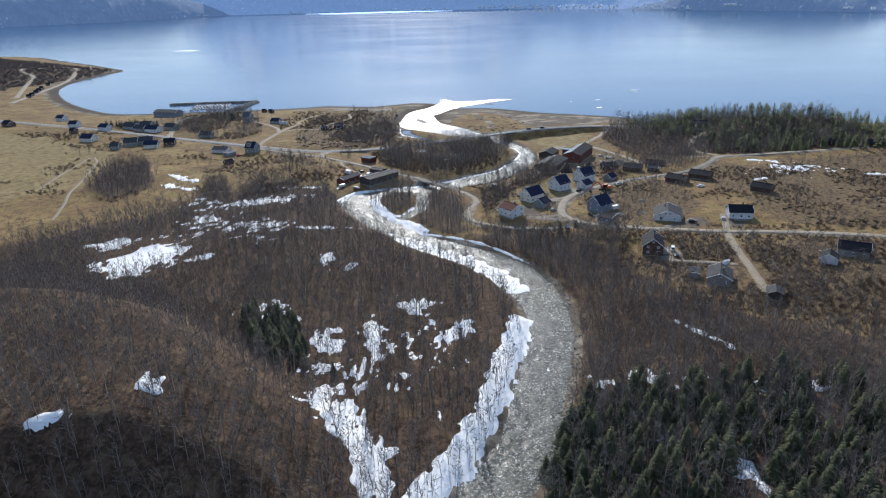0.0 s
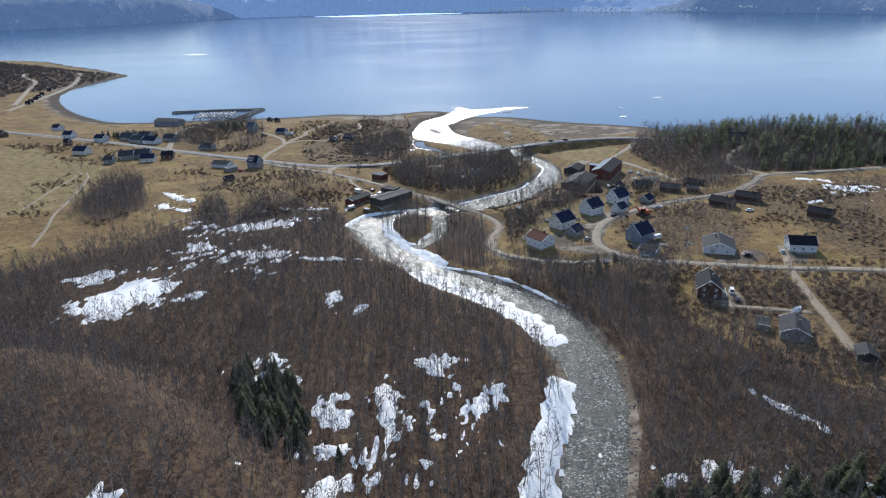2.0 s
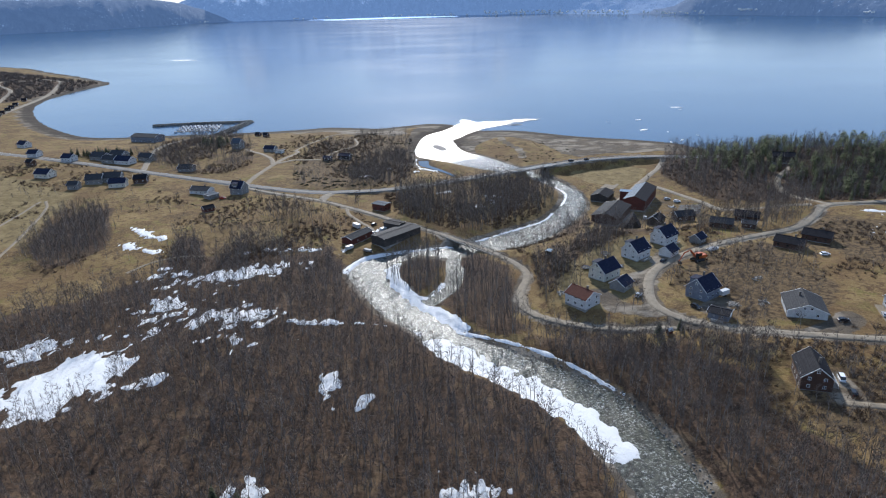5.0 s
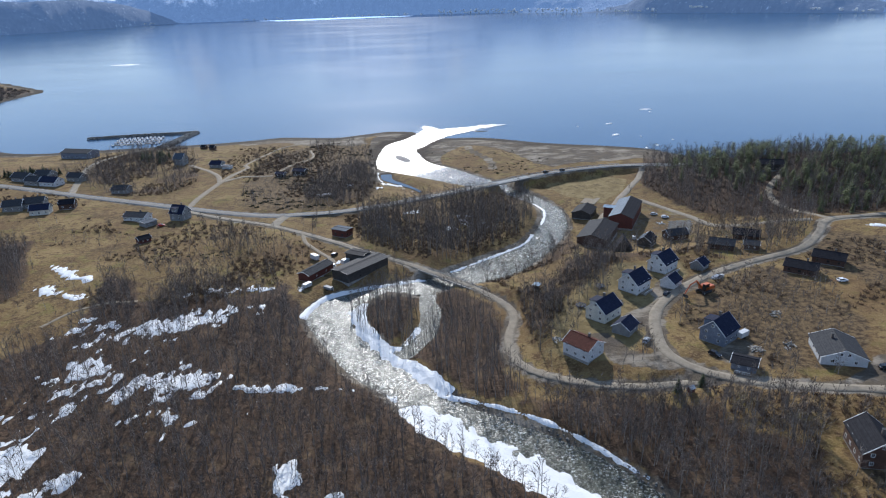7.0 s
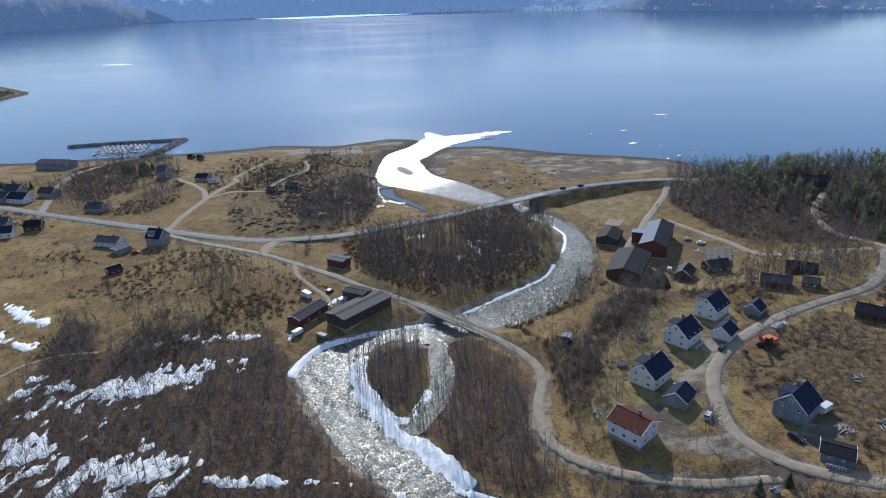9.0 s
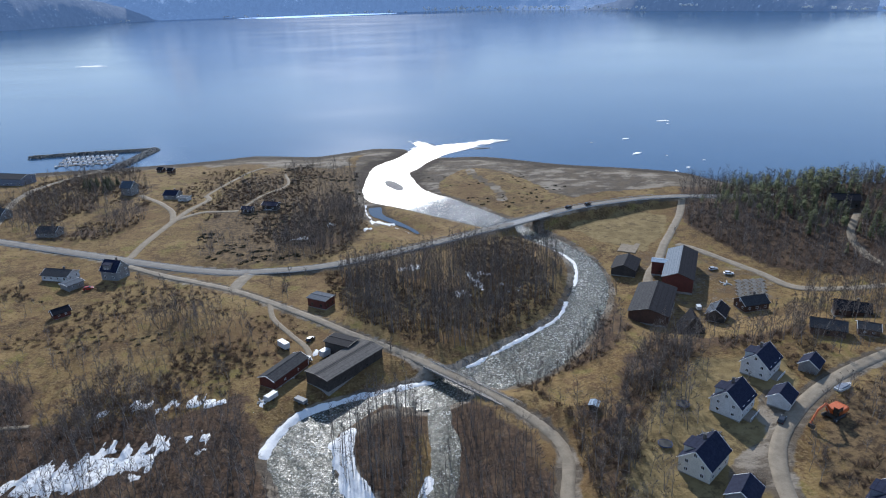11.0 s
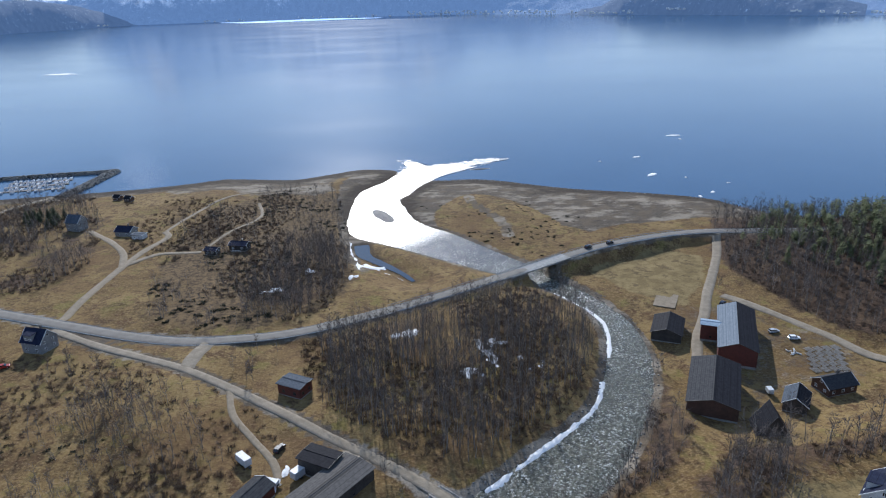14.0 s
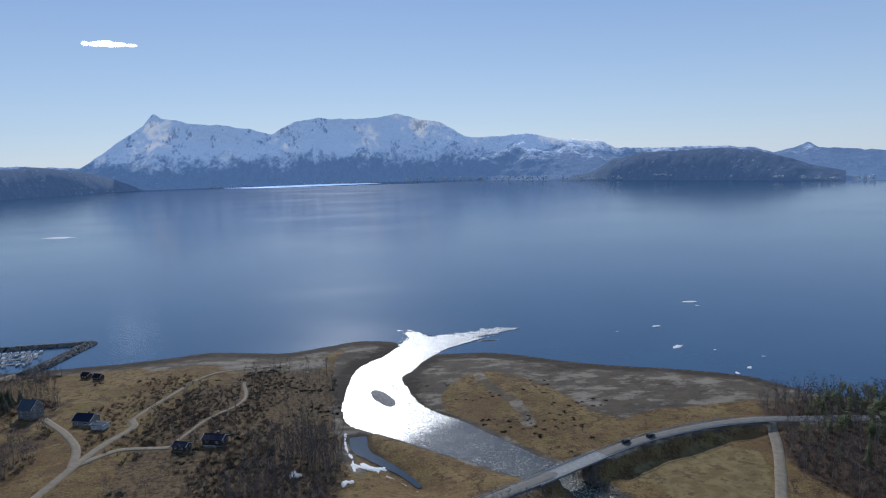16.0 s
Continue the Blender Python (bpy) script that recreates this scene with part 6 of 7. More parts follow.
house("harbour_warehouse", "long grey-blue harbour warehouse", -222, 558, -18, 28, 14, 5.5, 16, GREY_BOARD, GREY_ROOF, chimney=False, category="warehouse")
VILLAGE = [(-212, 491, -20, 13, 9, 2), (-192, 484, -20, 12, 8, 2), (-211, 477, -20, 12, 8, 2), (-189, 432, 8, 12, 9, 2), (-172, 427, 8, 9, 7, 3), (-230, 440, -15, 12, 9, 1), (-239, 483, -20, 10, 8, 0), (-268, 497, -10, 9, 8, 0), (-222, 487, -25, 15, 9, 2), (-201, 474, -20, 14, 9, 0), (-197, 428, 10, 11, 9, 2), (-181, 420, 8, 11, 8, 1),
           (-202, 416, 0, 7, 6, 2), (-255, 470, -20, 6, 5, 3), (-318, 500, -25, 10, 8, 3), (-300, 540, -25, 10, 8, 0)]
for vx, vy, vt, vl, vw, kind_ in VILLAGE:
    wall_m, roof_m, words = ((WHITE_BOARD, DARK_ROOF, "white village house with dark roof"), (CREAM_BOARD, DARK_ROOF, "cream village house with dark tiled roof"),
                             (PALE_GREY_BOARD, GREY_ROOF, "grey village house with grey roof"), (BROWN_BOARD, BLACK_ROOF, "small brown village outbuilding"))[kind_]
    house("village_house", words, vx, vy, vt, vl, vw, 3.6, 32, wall_m, roof_m, group="village houses along the road")
for i, (vx, vy) in enumerate(((-417, 700), (-422, 714), (-430, 736), (-436, 752), (-444, 772), (-455, 806))):
    house("boathouse", "weathered boathouse on the far bay", vx, vy, 20, 6, 5, 2.6, 34, BROWN_BOARD if i % 2 else DARK_BOARD, BLACK_ROOF, chimney=False, category="boathouse", glazed=False, group="boathouses on the far bay")


# ---------------------------------------------------------------- vehicles and yard clutter
def shell(bm, sections):
    """Skins a row of cross sections: each (x, half width, low, high)."""
    rings = [[bm.verts.new(c) for c in ((x, -w, a), (x, w, a), (x, w * 0.96, b), (x, -w * 0.96, b))] for x, w, a, b in sections]
    for r, q in zip(rings, rings[1:]):
        for i in range(4):
            j = (i + 1) % 4
            bm.faces.new((r[i], r[j], q[j], q[i]))
    bm.faces.new(rings[0][::-1])
    bm.faces.new(rings[-1])
    return bm


def car(label, x, y, turn, material, van=False, z=None):
    ob = thing("van" if van else "car", label, "van" if van else "car", at(x, y, turn, z if z is not None else level(x, y) + 0.07))
    top = 2.0 if van else 1.45
    body = [(-2.15, 0.78, 0.35, 0.85), (-2.0, 0.86, 0.28, 0.95), (1.2, 0.88, 0.25, 0.98), (1.9, 0.84, 0.28, 0.82), (2.15, 0.74, 0.36, 0.66)]
    part("body", shell(bmesh.new(), body), material, ob)
    cab = [(-1.95, 0.74, 0.95, 1.05), (-1.6, 0.74, 0.95, top), (0.3 if not van else 1.0, 0.74, 0.95, top), (1.05 if not van else 1.6, 0.76, 0.95, 1.0)]
    glass = part("cabin_glass", shell(bmesh.new(), cab), GLASS, ob)
    part("roof", box(bmesh.new(), -1.62, 0.32 if not van else 1.02, -0.73, 0.73, top - 0.06, top + 0.03, 0.02), material, glass)
    for wx in (-1.35, 1.35):
        for s in (-1, 1):
            wheel = part("wheel", rod(bmesh.new(), (wx, s * 0.68, 0.32), (wx, s * 0.88, 0.32), 0.32, 12), RUBBER, ob)
            part("rim", rod(bmesh.new(), (wx, s * 0.88, 0.32), (wx, s * 0.9, 0.32), 0.18, 8), STEEL, wheel)
    for s in (-1, 1):
        part("headlight", box(bmesh.new(), 2.02, 2.12, s * 0.6 - 0.14, s * 0.6 + 0.14, 0.6, 0.74), TRIM, ob)
        part("tail_light", box(bmesh.new(), -2.17, -2.1, s * 0.64 - 0.12, s * 0.64 + 0.12, 0.65, 0.82), CAR_RED, ob)
    return ob


def road_z(key, x, y):
    line, half, lev = ROADS[key]
    d, u = to_line(np.array([x]), np.array([y]), line)
    return float(np.interp(u[0], np.linspace(0, 1, len(line)), lev)) + 0.09


car("dark car on the asphalt road", 60.5, 447.6, 29, CAR_DARK, z=road_z("main", 60.5, 447.6))
car("dark car following on the asphalt road", 70, 450.8, 24, CAR_DARK, z=road_z("main", 70, 450.8))
car("dark car parked by a red barn", 89, 402, 40, CAR_DARK)
car("silver car parked in the farmyard", 94, 382.5, 5, CAR_SILVER)
car("white car parked in the farmyard", 97, 377.5, -12, CAR_WHITE)
car("dark car in front of a garage", 62.2, 288.6, 45, CAR_DARK)
car("silver car on a gravel drive", 46, 261, 50, CAR_SILVER)
car("white van beside a brown house", 78.4, 211.4, 75, CAR_WHITE, True)
car("dark car beside a brown house", 77.6, 205.4, 80, CAR_DARK)
car("white car parked on the grass terrace", 116.7, 289, 0, CAR_WHITE)
car("dark car parked beside a house", 59.6, 251.4, -60, CAR_DARK)
car("dark car parked in a works yard", -40.8, 345.4, 60, CAR_DARK)
car("red car under a carport roof", -118.8, 393.5, 20, CAR_RED)
car("dark car outside a bungalow", 95.5, 240.5, 0, CAR_DARK)
car("silver car outside a black-roofed house", 108.5, 243.5, 70, CAR_SILVER)


def trailer(name, label, x, y, turn, L, W, H_, material):
    ob = thing(name, label, "trailer", at(x, y, turn))
    part("box_body", box(bmesh.new(), -L / 2, L / 2, -W / 2, W / 2, 0.75, 0.75 + H_, 0.06), material, ob)
    part("chassis", box(bmesh.new(), -L / 2 + 0.2, L / 2 + 1.0, -0.4, 0.4, 0.5, 0.75), DARK_TRIM, ob)
    for s in (-1, 1):
        part("wheel", rod(bmesh.new(), (0, s * (W / 2 - 0.3), 0.36), (0, s * W / 2, 0.36), 0.36, 12), RUBBER, ob)
    return ob


trailer("box_trailer", "white box trailer against a storage hall", -36.0, 336.0, 46, 4.2, 2.4, 2.2, TARP)
trailer("box_trailer", "white box truck body in the works yard", -47.6, 341.6, -50, 5.0, 2.2, 2.2, TARP)
trailer("flat_trailer", "loaded pale trailer beside a red shed", -41.2, 334.6, -25, 3.8, 1.9, 0.9, TARP)
trailer("box_trailer", "small white trailer at the foot of a red shed", -47.6, 317.2, 50, 4.2, 2.1, 1.6, TARP)
trailer("flat_trailer", "pale loaded trailer on rough grass above the river", -40.6, 316.0, -40, 4.4, 2.0, 1.1, PALE_GREY_BOARD)
trailer("caravan", "white caravan by a grey house", 71, 260, 30, 4.4, 2.1, 1.9, TARP)
trailer("horse_trailer", "small white trailer on bare ground", 75.2, 353.6, 80, 2.6, 1.8, 1.5, TARP)


def boat(label, x, y, turn, L, z, cover, group=""):
    """A small open boat with a cabin or a cover."""
    ob = thing("boat", label, "boat", at(x, y, turn, z), group)
    w = L * 0.19
    rows = [(-0.5, 0.8, 0.0, 0.75), (-0.2, 1.0, -0.1, 0.78), (0.15, 0.95, -0.1, 0.85), (0.38, 0.55, 0.0, 0.95), (0.5, 0.06, 0.3, 1.02)]
    part("hull", shell(bmesh.new(), [(a * L, b * w, c, d) for a, b, c, d in rows]), cover, ob)
    part("deck_cover", shell(bmesh.new(), [(-0.42 * L, 0.72 * w, 0.74, 0.9), (-0.1 * L, 0.8 * w, 0.76, 1.35), (0.1 * L, 0.7 * w, 0.8, 1.3), (0.3 * L, 0.45 * w, 0.9, 1.0)]), TARP if cover is not TARP else GREY_BOARD, ob)
    part("gunwale", box(bmesh.new(), -0.5 * L, 0.12 * L, -w * 1.0, -w * 0.93, 0.72, 0.84), TRIM, ob)
    return ob


boat("white boat laid up beside the lane", 82.6, 298.4, 20, 6.5, level(82.6, 298.4), TARP)
boat("white boat under cover on a drive", 90.6, 197.4, 40, 6, level(90.6, 197.4), TARP)


def excavator(x, y, turn):
    ob = thing("excavator", "orange tracked excavator with outstretched arm on disturbed earth", "excavator", at(x, y, turn))
    for s in (-1, 1):
        track = part("track", box(bmesh.new(), -1.9, 1.9, s * 1.15 - 0.3, s * 1.15 + 0.3, 0.0, 0.85, 0.25), RUBBER, ob)
        part("sprocket", rod(bmesh.new(), (1.4, s * 1.46, 0.42), (1.4, s * 1.5, 0.42), 0.28, 10), STEEL, track)
    part("undercarriage", box(bmesh.new(), -1.2, 1.2, -0.9, 0.9, 0.4, 1.0), DARK_TRIM, ob)
    part("engine_deck", box(bmesh.new(), -2.4, 0.9, -1.35, 1.35, 1.05, 2.1, 0.12), ORANGE, ob)
    part("counterweight", box(bmesh.new(), -2.9, -2.38, -1.3, 1.3, 1.0, 2.0, 0.2), ORANGE, ob)
    cabin = part("cabin", box(bmesh.new(), -0.5, 1.3, 0.35, 1.35, 1.1, 2.95, 0.08), GLASS, ob)
    part("cabin_roof", box(bmesh.new(), -0.55, 1.35, 0.3, 1.4, 2.95, 3.06, 0.03), ORANGE, cabin)
    boom = part("boom", rod(rod(bmesh.new(), (0.8, -0.2, 1.7), (3.2, -0.2, 4.1), 0.3, 4), (3.1, -0.2, 4.1), (5.6, -0.2, 3.5), 0.26, 4), ORANGE, ob)
    part("ram", rod(bmesh.new(), (1.2, -0.2, 1.3), (3.0, -0.2, 3.4), 0.09, 6), STEEL, boom)
    stick = part("arm", rod(bmesh.new(), (5.5, -0.2, 3.6), (7.4, -0.2, 1.2), 0.22, 4), ORANGE, ob)
    part("bucket", shell(bmesh.new(), [(6.7, 0.5, 0.2, 0.8), (7.2, 0.5, 0.1, 1.2), (7.7, 0.45, 0.6, 1.3)]), DARK_TRIM, stick)
    return ob


big = excavator(73.5, 288.5, 205)
big.scale = (1.45, 1.45, 1.45)


def frame_rack(x, y, turn, z, group):
    """A low timber rack of poles."""
    ob = thing("timber_rack", "low rack of silvered poles on bare gravel", "rack", at(x, y, turn), group)
    for s in (-1, 1):
        part("bearer", box(bmesh.new(), -1.1, 1.1, s * 0.7 - 0.07, s * 0.7 + 0.07, 0.0, 0.45, 0.02), TIMBER, ob)
    for i in range(6):
        part("pole", rod(bmesh.new(), (-1.3 + 0.5 * i, -1.6, 0.5), (-1.3 + 0.5 * i, 1.6, 0.55), 0.12, 5), TIMBER, ob)
    return ob


first_rack = None
for i in range(4):
    for j in range(5):
        rx, ry = 92.8 + 2.5 * i + 1.1 * j, 361.5 + 2.4 * j - 0.1 * i
        m = at(rx, ry, 12)
        if first_rack is None:
            first_rack = frame_rack(rx, ry, 12, level(rx, ry), "rows of timber racks in the farmyard")
        else:
            copy_thing(first_rack, m)


def trampoline(x, y):
    ob = thing("trampoline", "round garden trampoline with dark mat", "trampoline", at(x, y))
    part("mat", rod(bmesh.new(), (0, 0, 0.78), (0, 0, 0.82), 1.7, 20), RUBBER, ob)
    bm = bmesh.new()
    for i in range(20):
        a, b = 2 * math.pi * i / 20, 2 * math.pi * (i + 1) / 20
        rod(bm, (1.9 * math.cos(a), 1.9 * math.sin(a), 0.8), (1.9 * math.cos(b), 1.9 * math.sin(b), 0.8), 0.08, 5)
    part("rim", bm, CAR_BLUE, ob)
    for i in range(4):
        a = math.pi / 4 + math.pi / 2 * i
        part("leg", rod(bmesh.new(), (1.85 * math.cos(a), 1.85 * math.sin(a), 0), (1.85 * math.cos(a), 1.85 * math.sin(a), 0.8), 0.05, 5), STEEL, ob)


trampoline(44.5, 297)
trampoline(35, 284)


def debris(name, label, x, y, seed, n, material, spread):
    """A loose heap of boards and scrap."""
    rng = random.Random(seed)
    ob = thing(name, label, "heap", at(x, y))
    for _ in range(n):
        bm = box(bmesh.new(), -rng.uniform(0.5, 1.3), rng.uniform(0.5, 1.3), -0.15, 0.15, 0, rng.uniform(0.1, 0.5), 0.02)
        part("board", bm, material, ob, at=pose(rng.uniform(-spread, spread), rng.uniform(-spread, spread), rng.uniform(0, 0.2), 0, 0, rng.uniform(0, 180)))


debris("scrap_heap", "heap of boards and scrap in the works yard", -49.5, 317, 1, 14, TIMBER, 2.0)
debris("firewood_heap", "heap of split firewood beside a grey house", 71.5, 253.5, 2, 16, TIMBER, 1.8)
debris("rubble_heap", "heap of pale boards in a garden", 80, 254, 3, 14, TIMBER, 2.2)
debris("tarpaulin_heap", "white tarpaulins and bags beside a barn", 92.5, 371, 4, 9, TARP, 1.8)
debris("stone_heap", "grey stones piled in a garden", 46, 286, 5, 18, ROCK, 2.2)
debris("board_heap", "weathered boards stacked by a white house", 24, 266, 6, 14, TIMBER, 1.8)
debris("timber_stack", "stack of pale timber on the heath", 86, 271, 7, 12, TIMBER, 2.0)


def concrete_pad(x, y, turn, L, W):
    """A cast floor left in the grass, in bays with joints between them."""
    ob = thing("concrete_slab", "weathered concrete slab left in the grass beside a garage", "slab", at(x, y, turn, level(x, y) + 0.06))
    for i in range(3):
        for j in range(2):
            part("bay", box(bmesh.new(), -L / 2 + L * i / 3 + 0.02, -L / 2 + L * (i + 1) / 3 - 0.02, -W / 2 + W * j / 2 + 0.02, -W / 2 + W * (j + 1) / 2 - 0.02, -0.35, 0.08, 0.02), TRACK, ob)


concrete_pad(73, 407.6, 59, 14, 9)


def mailboxes(x, y):
    ob = thing("playhouse", "small red playhouse with white roof by the lane", "playhouse", at(x, y, 20))
    part("wall", gable_body(bmesh.new(), 1.8, 1.6, 0, 1.3, 0.7), RED_BOARD, ob)
    roof_planes(ob, 1.8, 1.6, 1.3, 0.7, TARP, 0.15, 0.06)


mailboxes(47.6, 237.4)


# ---------------------------------------------------------------- the boat harbour
def rock_mesh(seed):
    rng = random.Random(seed)
    bm = bmesh.new()
    bmesh.ops.create_icosphere(bm, subdivisions=1, radius=1)
    for v in bm.verts:
        v.co *= rng.uniform(0.7, 1.15)
        v.co.z *= 0.75
    v = np.array([list(q.co) for q in bm.verts])
    f = np.array([[q.index for q in p.verts] for p in bm.faces])
    bm.free()
    return v, f


ROCKS = [rock_mesh(500 + k) for k in range(6)]


def rock_bank(name, label, points, half, top, n, seed, low=0.45, high=1.15):
    """A ridge of tipped quarry stones along a line."""
    rng = np.random.default_rng(seed)
    line = resampled(catmull(points, 3), n)
    V, F, o = [], [], 0
    d = np.gradient(line, axis=0)
    side = np.stack([-d[:, 1], d[:, 0]], 1) / np.hypot(*d.T)[:, None]
    for i in range(n):
        v, f = ROCKS[i % 6]
        u = rng.uniform(-1, 1)
        s, a = rng.uniform(low, high), rng.uniform(0, 6.28)
        c, q = math.cos(a) * s, math.sin(a) * s
        x, y = (line[i] + side[i] * u * half) * U
        zz = top * (1 - abs(u) ** 1.5) + rng.uniform(-0.2, 0.2)
        V.append(np.stack([v[:, 0] * c - v[:, 1] * q + x, v[:, 0] * q + v[:, 1] * c + y, v[:, 2] * s + zz], -1))
        F.append(f + o)
        o += len(v)
    tagged(new(name, mesh_of(name, np.concatenate(V), np.concatenate(F), ROCK)), label, "breakwater", kind="stuff")


rock_bank("breakwater_arm", "breakwater of tipped grey quarry stones", [(-182, 588), (-178, 606), (-175, 626), (-172, 645)], 4.2, 2.2, 900, 1)
rock_bank("breakwater_outer", "dark outer breakwater of tipped stones", [(-174, 643), (-200, 642), (-225, 640), (-250, 636)], 3.4, 1.9, 900, 2)
rock_bank("shore_stones", "line of boulders along the beach", [(-150, 594), (-114, 601), (-99, 605.5), (-75, 599), (-60, 595), (-35, 605), (-20, 610)], 2.5, 0.3, 420, 3, 0.2, 0.55)
rock_bank("shore_stones_east", "line of boulders along the beach", [(16, 577), (36, 574), (51, 568), (82, 545), (120, 527), (143, 512), (156, 489), (190, 466)], 2.5, 0.35, 520, 4, 0.2, 0.6)
def bank_stones(name, points, n, seed):
    rng = np.random.default_rng(seed)
    line = resampled(catmull(points, 3), n)
    V, F, o = [], [], 0
    for i in range(n):
        v, f = ROCKS[i % 6]
        x, y = line[i] + rng.normal(size=2) * 1.0
        s = rng.uniform(0.15, 0.5)
        V.append(v * s + U * np.array([x, y, max(level(x, y), float(river_level(y)) - 0.1) + 0.05]))
        F.append(f + o)
        o += len(v)
    tagged(new(name, mesh_of(name, np.concatenate(V), np.concatenate(F), ROCK)), "rounded boulders lining the river bank", "boulders", kind="stuff")


bank_stones("bank_boulders", EAST[20:27], 360, 5)
bank_stones("bank_boulders_upper", EAST[2:12], 420, 6)
bank_stones("bank_boulders_west", WEST[18:26], 300, 7)


def pontoon(x, y, turn, L):
    ob = thing("pontoon", "floating timber pontoon with mooring arms", "pontoon", pose(x * U, y * U, 0, 0, 0, turn), "harbour pontoons")
    part("deck", box(bmesh.new(), -L / 2, L / 2, -1.1, 1.1, 0.2, 0.5, 0.03), DECK, ob)
    for i in range(int(L / 6)):
        u = -L / 2 + 3 + 6 * i
        part("float", box(bmesh.new(), u - 1, u + 1, -1.0, 1.0, -0.3, 0.2), CONCRETE, ob)
        for s in (-1, 1):
            part("mooring_arm", box(bmesh.new(), u - 0.08, u + 0.08, min(s * 1.1, s * 5.5), max(s * 1.1, s * 5.5), 0.15, 0.3), STEEL, ob)


rng = random.Random(12)
for k in range(3):
    cx, cy = -205 - 1.5 * k, 609 + 9.5 * k
    pontoon(cx, cy, 4, 46)
    for i in range(11):
        for s in (-1, 1):
            if rng.random() < 0.2:
                continue
            bx, by = cx - 15 + 3.0 * i + rng.uniform(-0.3, 0.3), cy + s * 3.1 + 0.07 * (3 * i - 15)
            boat(("white leisure boat moored at a pontoon", "grey-hulled leisure boat moored at a pontoon")[(i + k) % 3 == 0], bx, by, 94 if s > 0 else 274, rng.uniform(4.6, 6.6), 0.0, TARP if (i + k) % 3 else GREY_BOARD, "boats in the harbour")


# ---------------------------------------------------------------- spruces, pines, garden trees and junipers
def spruce_shape(seed, height, tiers, arms, base, round_top=False):
    rng = np.random.default_rng(seed)
    tv, tf, cv, cf = [], [], [], []
    tube(tv, tf, (0, 0, -0.4), (0, 0, height * 0.95), 0.16, 0.02, 6)
    for k in range(tiers):
        u = (k + 0.5) / tiers
        z = height * (0.10 + 0.88 * u) if not round_top else height * (0.42 + 0.54 * u)
        reach = base * ((1 - u) ** 0.85 + 0.05) if not round_top else base * math.sqrt(max(0.05, 1 - (2 * u - 0.85) ** 2)) * 0.9
        for i in range(arms):
            t = 2 * math.pi * (i + rng.random()) / arms
            r = reach * rng.uniform(0.7, 1.2)
            out, side = np.array((math.cos(t), math.sin(t), 0)), np.array((-math.sin(t), math.cos(t), 0))
            droop = -0.35 * r if not round_top else rng.uniform(-0.1, 0.35) * r
            a, mid, tip = np.array((0, 0, z)), np.array((0, 0, z + 0.06 * r)) + out * r * 0.55, np.array((0, 0, z + droop)) + out * r
            wide = r * rng.uniform(0.22, 0.36)
            o = len(cv)
            cv += [a, mid + side * wide + np.array((0, 0, -0.12 * r)), mid, mid - side * wide + np.array((0, 0, -0.12 * r)), tip, tip + side * wide * 0.8 - out * r * 0.12, tip - side * wide * 0.8 - out * r * 0.12]
            cf += [(o, o + 1, o + 2), (o, o + 2, o + 3), (o + 2, o + 1, o + 4), (o + 3, o + 2, o + 4), (o + 2, o + 5, o + 4), (o + 2, o + 4, o + 6)]
    return np.array(tv), np.array(tf), np.array(cv), np.array(cf)


def spruce_meshes(seed, height, tiers, arms, base, material, round_top=False):
    tv, tf, cv, cf = spruce_shape(seed, height, tiers, arms, base, round_top)
    return mesh_of("trunk", tv, tf, SPRUCE_BARK), mesh_of("crown", cv, cf, material)


def stand_of(name, label, category, X, Y, meshes, seed, group, low, high):
    rng = random.Random(seed)
    for x, y in zip(X, Y):
        trunk, crown = rng.choice(meshes)
        s = rng.uniform(low, high)
        ob = thing(name, label, category, Matrix.LocRotScale(Vector((x, y, level(x, y))) * U, Euler((rng.uniform(-0.04, 0.04), rng.uniform(-0.04, 0.04), rng.uniform(0, 6.28))), (s, s, s * rng.uniform(0.9, 1.15))), group)
        share("trunk", trunk, ob, pose(0, 0, 0))
        share("crown", crown, ob, pose(0, 0, 0))


SPRUCES = [spruce_meshes(600 + k, 10.0, 12, 9, 2.9, NEEDLES) for k in range(4)]
PINES = [spruce_meshes(620 + k, 12.5, 9, 10, 2.3, PINE, True) for k in range(2)] + [spruce_meshes(624 + k, 12.5, 11, 8, 2.1, PINE) for k in range(3)]
X, Y = scatter([(13, 78), (20, 112), (31, 127), (51, 129), (76, 130), (95, 122), (118, 112), (110, 70), (60, 66), (20, 70)], 3.45, 700, 0.1, 0.3)
stand_of("spruce_tree", "dark green spruce in a dense plantation", "spruce", X[-300:], Y[-300:], SPRUCES, 701, "spruce plantation", 0.65, 1.15)
X, Y = scatter([(-58, 176), (-47, 181), (-38, 160), (-32, 139), (-49, 151)], 2.9, 702, 0.1)
stand_of("spruce_tree", "dark green spruce among bare birches", "spruce", X, Y, SPRUCES, 703, "spruces among birches", 0.6, 0.98)
stand_of("spruce_tree", "lone young spruce beside the lane", "spruce", [45, 51, -27], [238, 239, 142], SPRUCES, 704, "", 0.45, 0.6)
PINE_HILL = [(116, 446), (113, 408), (124, 386), (131, 370), (140, 356), (160, 350), (190, 346), (240, 342), (322, 366), (322, 386), (290, 408), (204, 450), (154, 478), (134, 466)]
X, Y = scatter(PINE_HILL, 3.7, 705, 0.1, 0.30)
open_edge = np.random.default_rng(706).random(len(X)) < smooth(X + 0.45 * (Y - 350), 144, 188)
X, Y = X[open_edge], Y[open_edge]
front = np.argsort(np.hypot(X - 130, Y - 340))
stand_of("pine_tree", "green pine on the wooded hill above the fjord", "pine", X[front[:300]], Y[front[:300]], PINES, 706, "pines above the fjord", 0.55, 1.05)
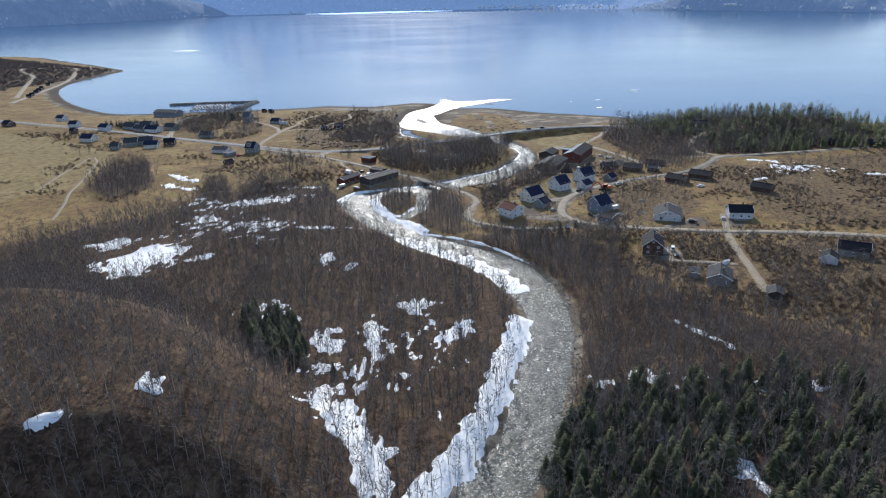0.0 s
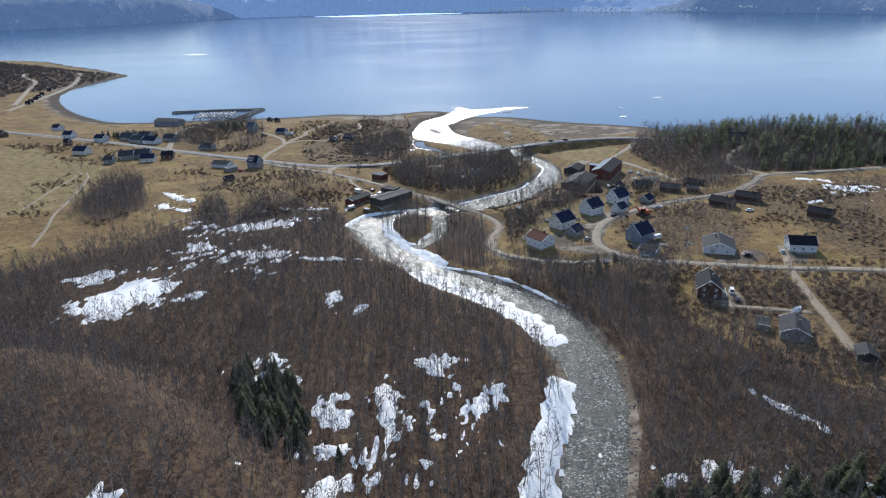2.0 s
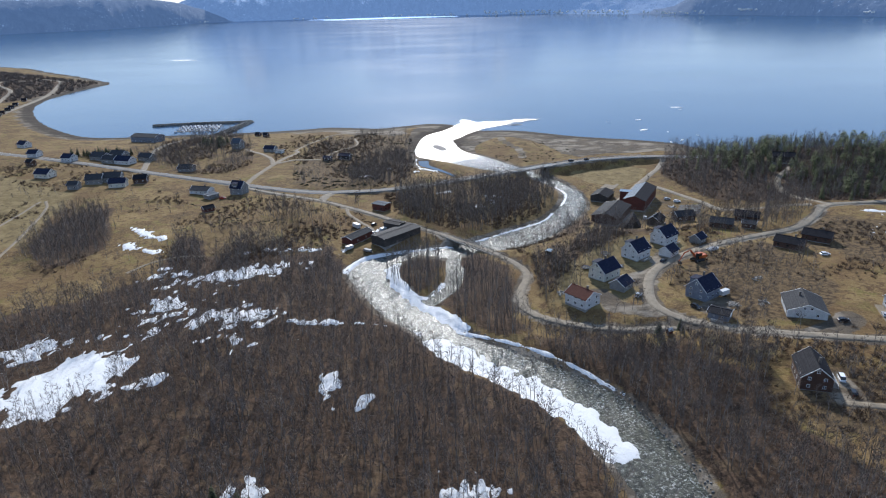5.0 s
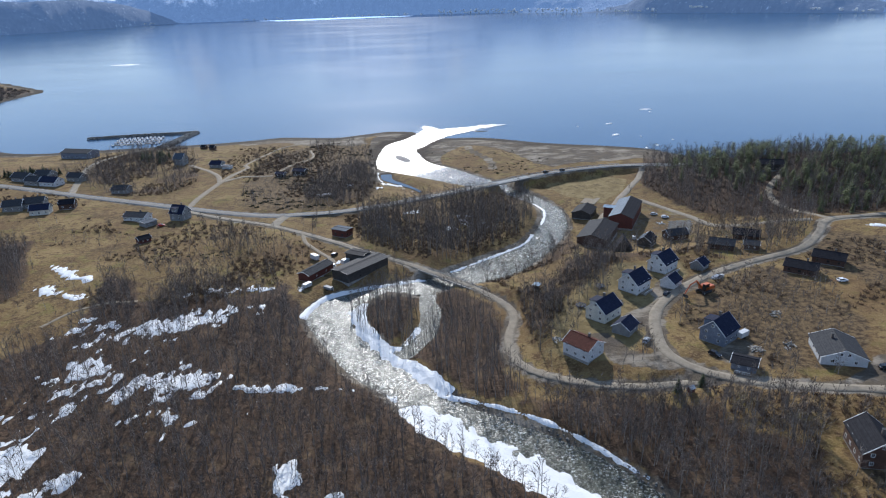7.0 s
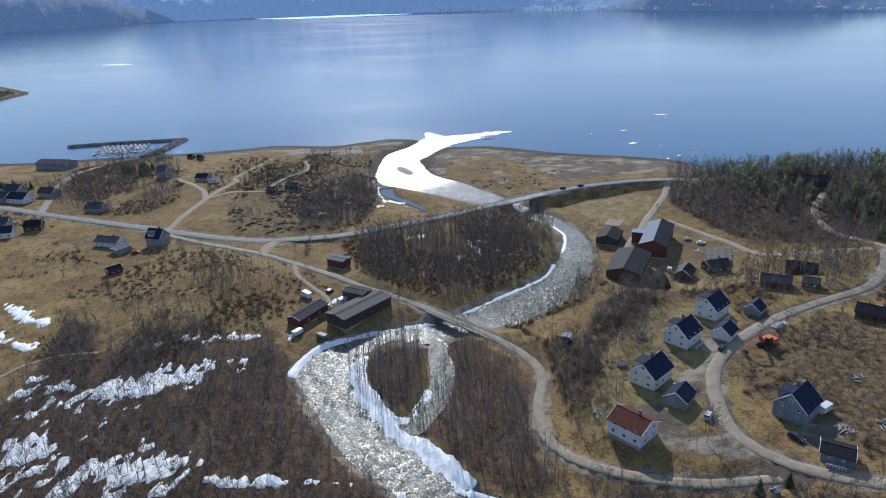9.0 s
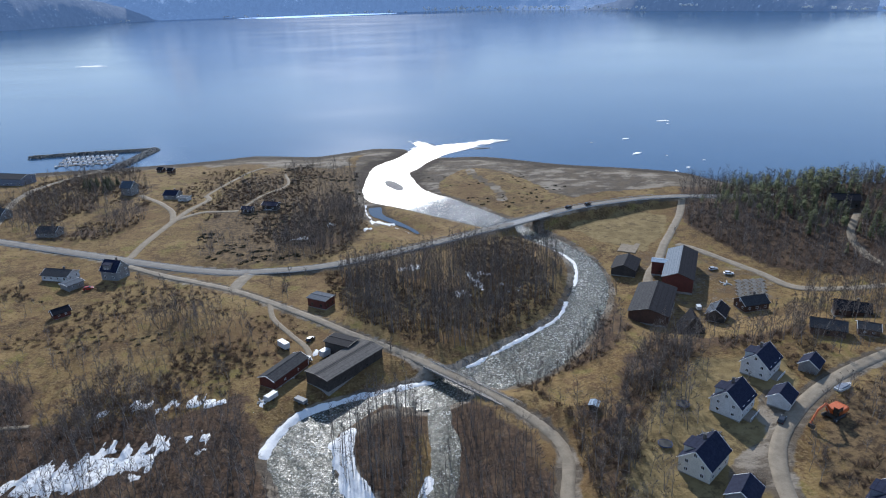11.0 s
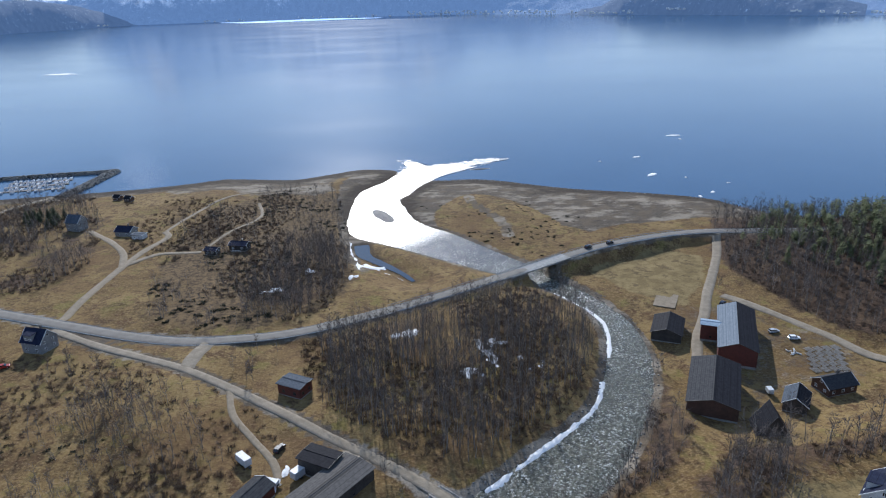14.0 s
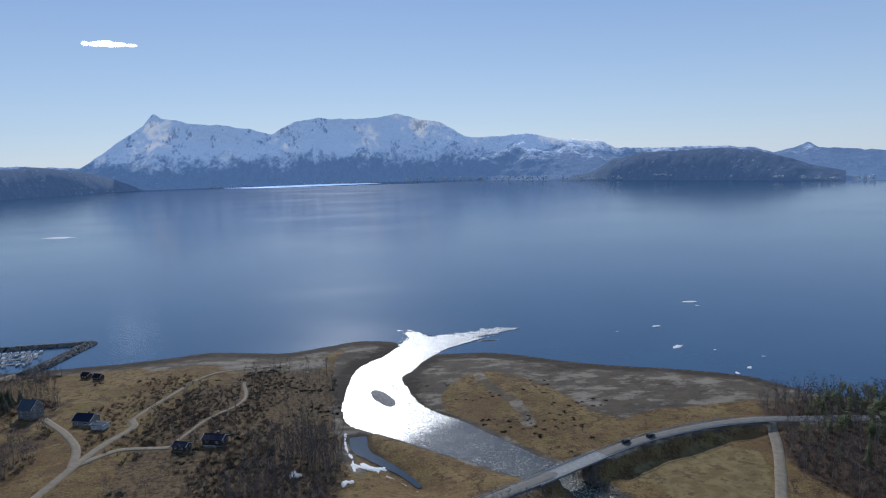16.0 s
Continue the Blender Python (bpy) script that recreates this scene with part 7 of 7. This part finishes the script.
plant("pine_wood", "green pine wood on the hill above the fjord", "pine wood", X[front[300:]], Y[front[300:]], [spruce_shape(630 + k, 12.5, 7, 9, 2.3, True) for k in range(2)] + [spruce_shape(633 + k, 12.0, 8, 8, 2.2) for k in range(3)], 711, 0.65, 1.1, SPRUCE_BARK, PINE)
X, Y = scatter([(-180, 528), (-170, 546), (-156, 536), (-150, 522), (-160, 514)], 4.5, 707, 0.4)
stand_of("spruce_tree", "dark spruce near a villa", "spruce", X, Y, SPRUCES, 708, "spruces near the villa", 0.6, 0.9)
X, Y = scatter([(-246, 494), (-226, 506), (-206, 500), (-210, 490)], 3.2, 709, 0.2)
stand_of("spruce_tree", "dark spruce in the village", "spruce", X, Y, SPRUCES, 710, "spruces in the village", 0.6, 0.9)

# single birches in gardens and along the banks
SINGLE = [(mesh_of("trunk", tv, tf, BARK), mesh_of("crown", cv, cf, TWIGS)) for tv, tf, cv, cf in (bare_birch(260 + k, 8.0, 12, 14, 1.1) for k in range(4))]
for k, (poly, gap, clump) in enumerate(((LAWNS, 9.0, 0.4), (HEATH_LANE, 8.5, 0.4), ([(-60, 380), (-48, 372), (-40, 395), (-62, 396)], 6, 0.3), ([(-110, 330), (-60, 330), (-50, 355), (-75, 375), (-108, 372)], 10, 0.45),
                                        ([(40, 318), (52, 334), (100, 338), (96, 318), (70, 322)], 7, 0.3), ([(-110, 398), (-84, 388), (-72, 378), (-92, 376), (-112, 388)], 6.5, 0.35),
                                        ([(56, 228), (104, 224), (98, 200), (74, 224)], 9, 0.4), ([(90, 415), (100, 430), (108, 440), (104, 418), (96, 404)], 6, 0.3), ([(-30, 348), (-12, 332), (-20, 318), (-40, 352)], 7, 0.35))):
    X, Y = scatter(poly, gap, 720 + k, 0.1, clump)
    stand_of("birch_tree", "bare grey birch with a fine twig crown", "birch", X, Y, SINGLE, 730 + k, "single birches", 0.55, 1.0)


def juniper(seed):
    rng = np.random.default_rng(seed)
    v, f = [], []
    for _ in range(46):
        t, r = rng.random() * 6.28, math.sqrt(rng.random()) * 0.9
        a = np.array((math.cos(t) * r, math.sin(t) * r, 0.0))
        way = np.array((math.cos(t) * r * 0.8, math.sin(t) * r * 0.8, 1.0 - 0.5 * r)) + rng.normal(size=3) * 0.2
        blade(v, f, a, way / np.linalg.norm(way), rng.uniform(0.5, 1.0), 0.34, rng)
    return np.array(v), np.array(f)[:0], np.array(v), np.array(f)


def scrub_patch(name, poly, gap, clump, seed, low=0.7, high=1.6):
    X, Y = scatter(poly, gap, seed, 0.1, clump)
    rng = np.random.default_rng(seed)
    V, F, o = [], [], 0
    bushes = [juniper(760 + k) for k in range(4)]
    for x, y in zip(X, Y):
        v, f = bushes[rng.integers(4)][2:]
        s, t = rng.uniform(low, high), rng.random() * 6.28
        c, q = math.cos(t) * s, math.sin(t) * s
        V.append(np.stack([v[:, 0] * c - v[:, 1] * q + x * U, v[:, 0] * q + v[:, 1] * c + y * U, v[:, 2] * s * 0.7 + level(x, y) * U - 0.05], -1))
        F.append(f + o)
        o += len(v)
    tagged(new(name, mesh_of(name, np.concatenate(V), np.concatenate(F), JUNIPER)), "low dark juniper scrub on dry heath", "juniper scrub", kind="stuff")


scrub_patch("juniper_scrub_north", HEATH_NORTH, 3.2, 0.55, 770)
scrub_patch("juniper_scrub_bar", [(28, 472), (10, 500), (4, 530), (40, 545), (80, 505), (60, 460), (44, 440)], 4.0, 0.58, 771, 0.5, 1.1)
scrub_patch("juniper_scrub_field", [(-110, 345), (-70, 340), (-60, 370), (-95, 390), (-140, 385)], 4.0, 0.60, 772, 0.6, 1.2)
scrub_patch("juniper_scrub_east", HEATH_EAST, 4.5, 0.55, 773, 0.6, 1.3)
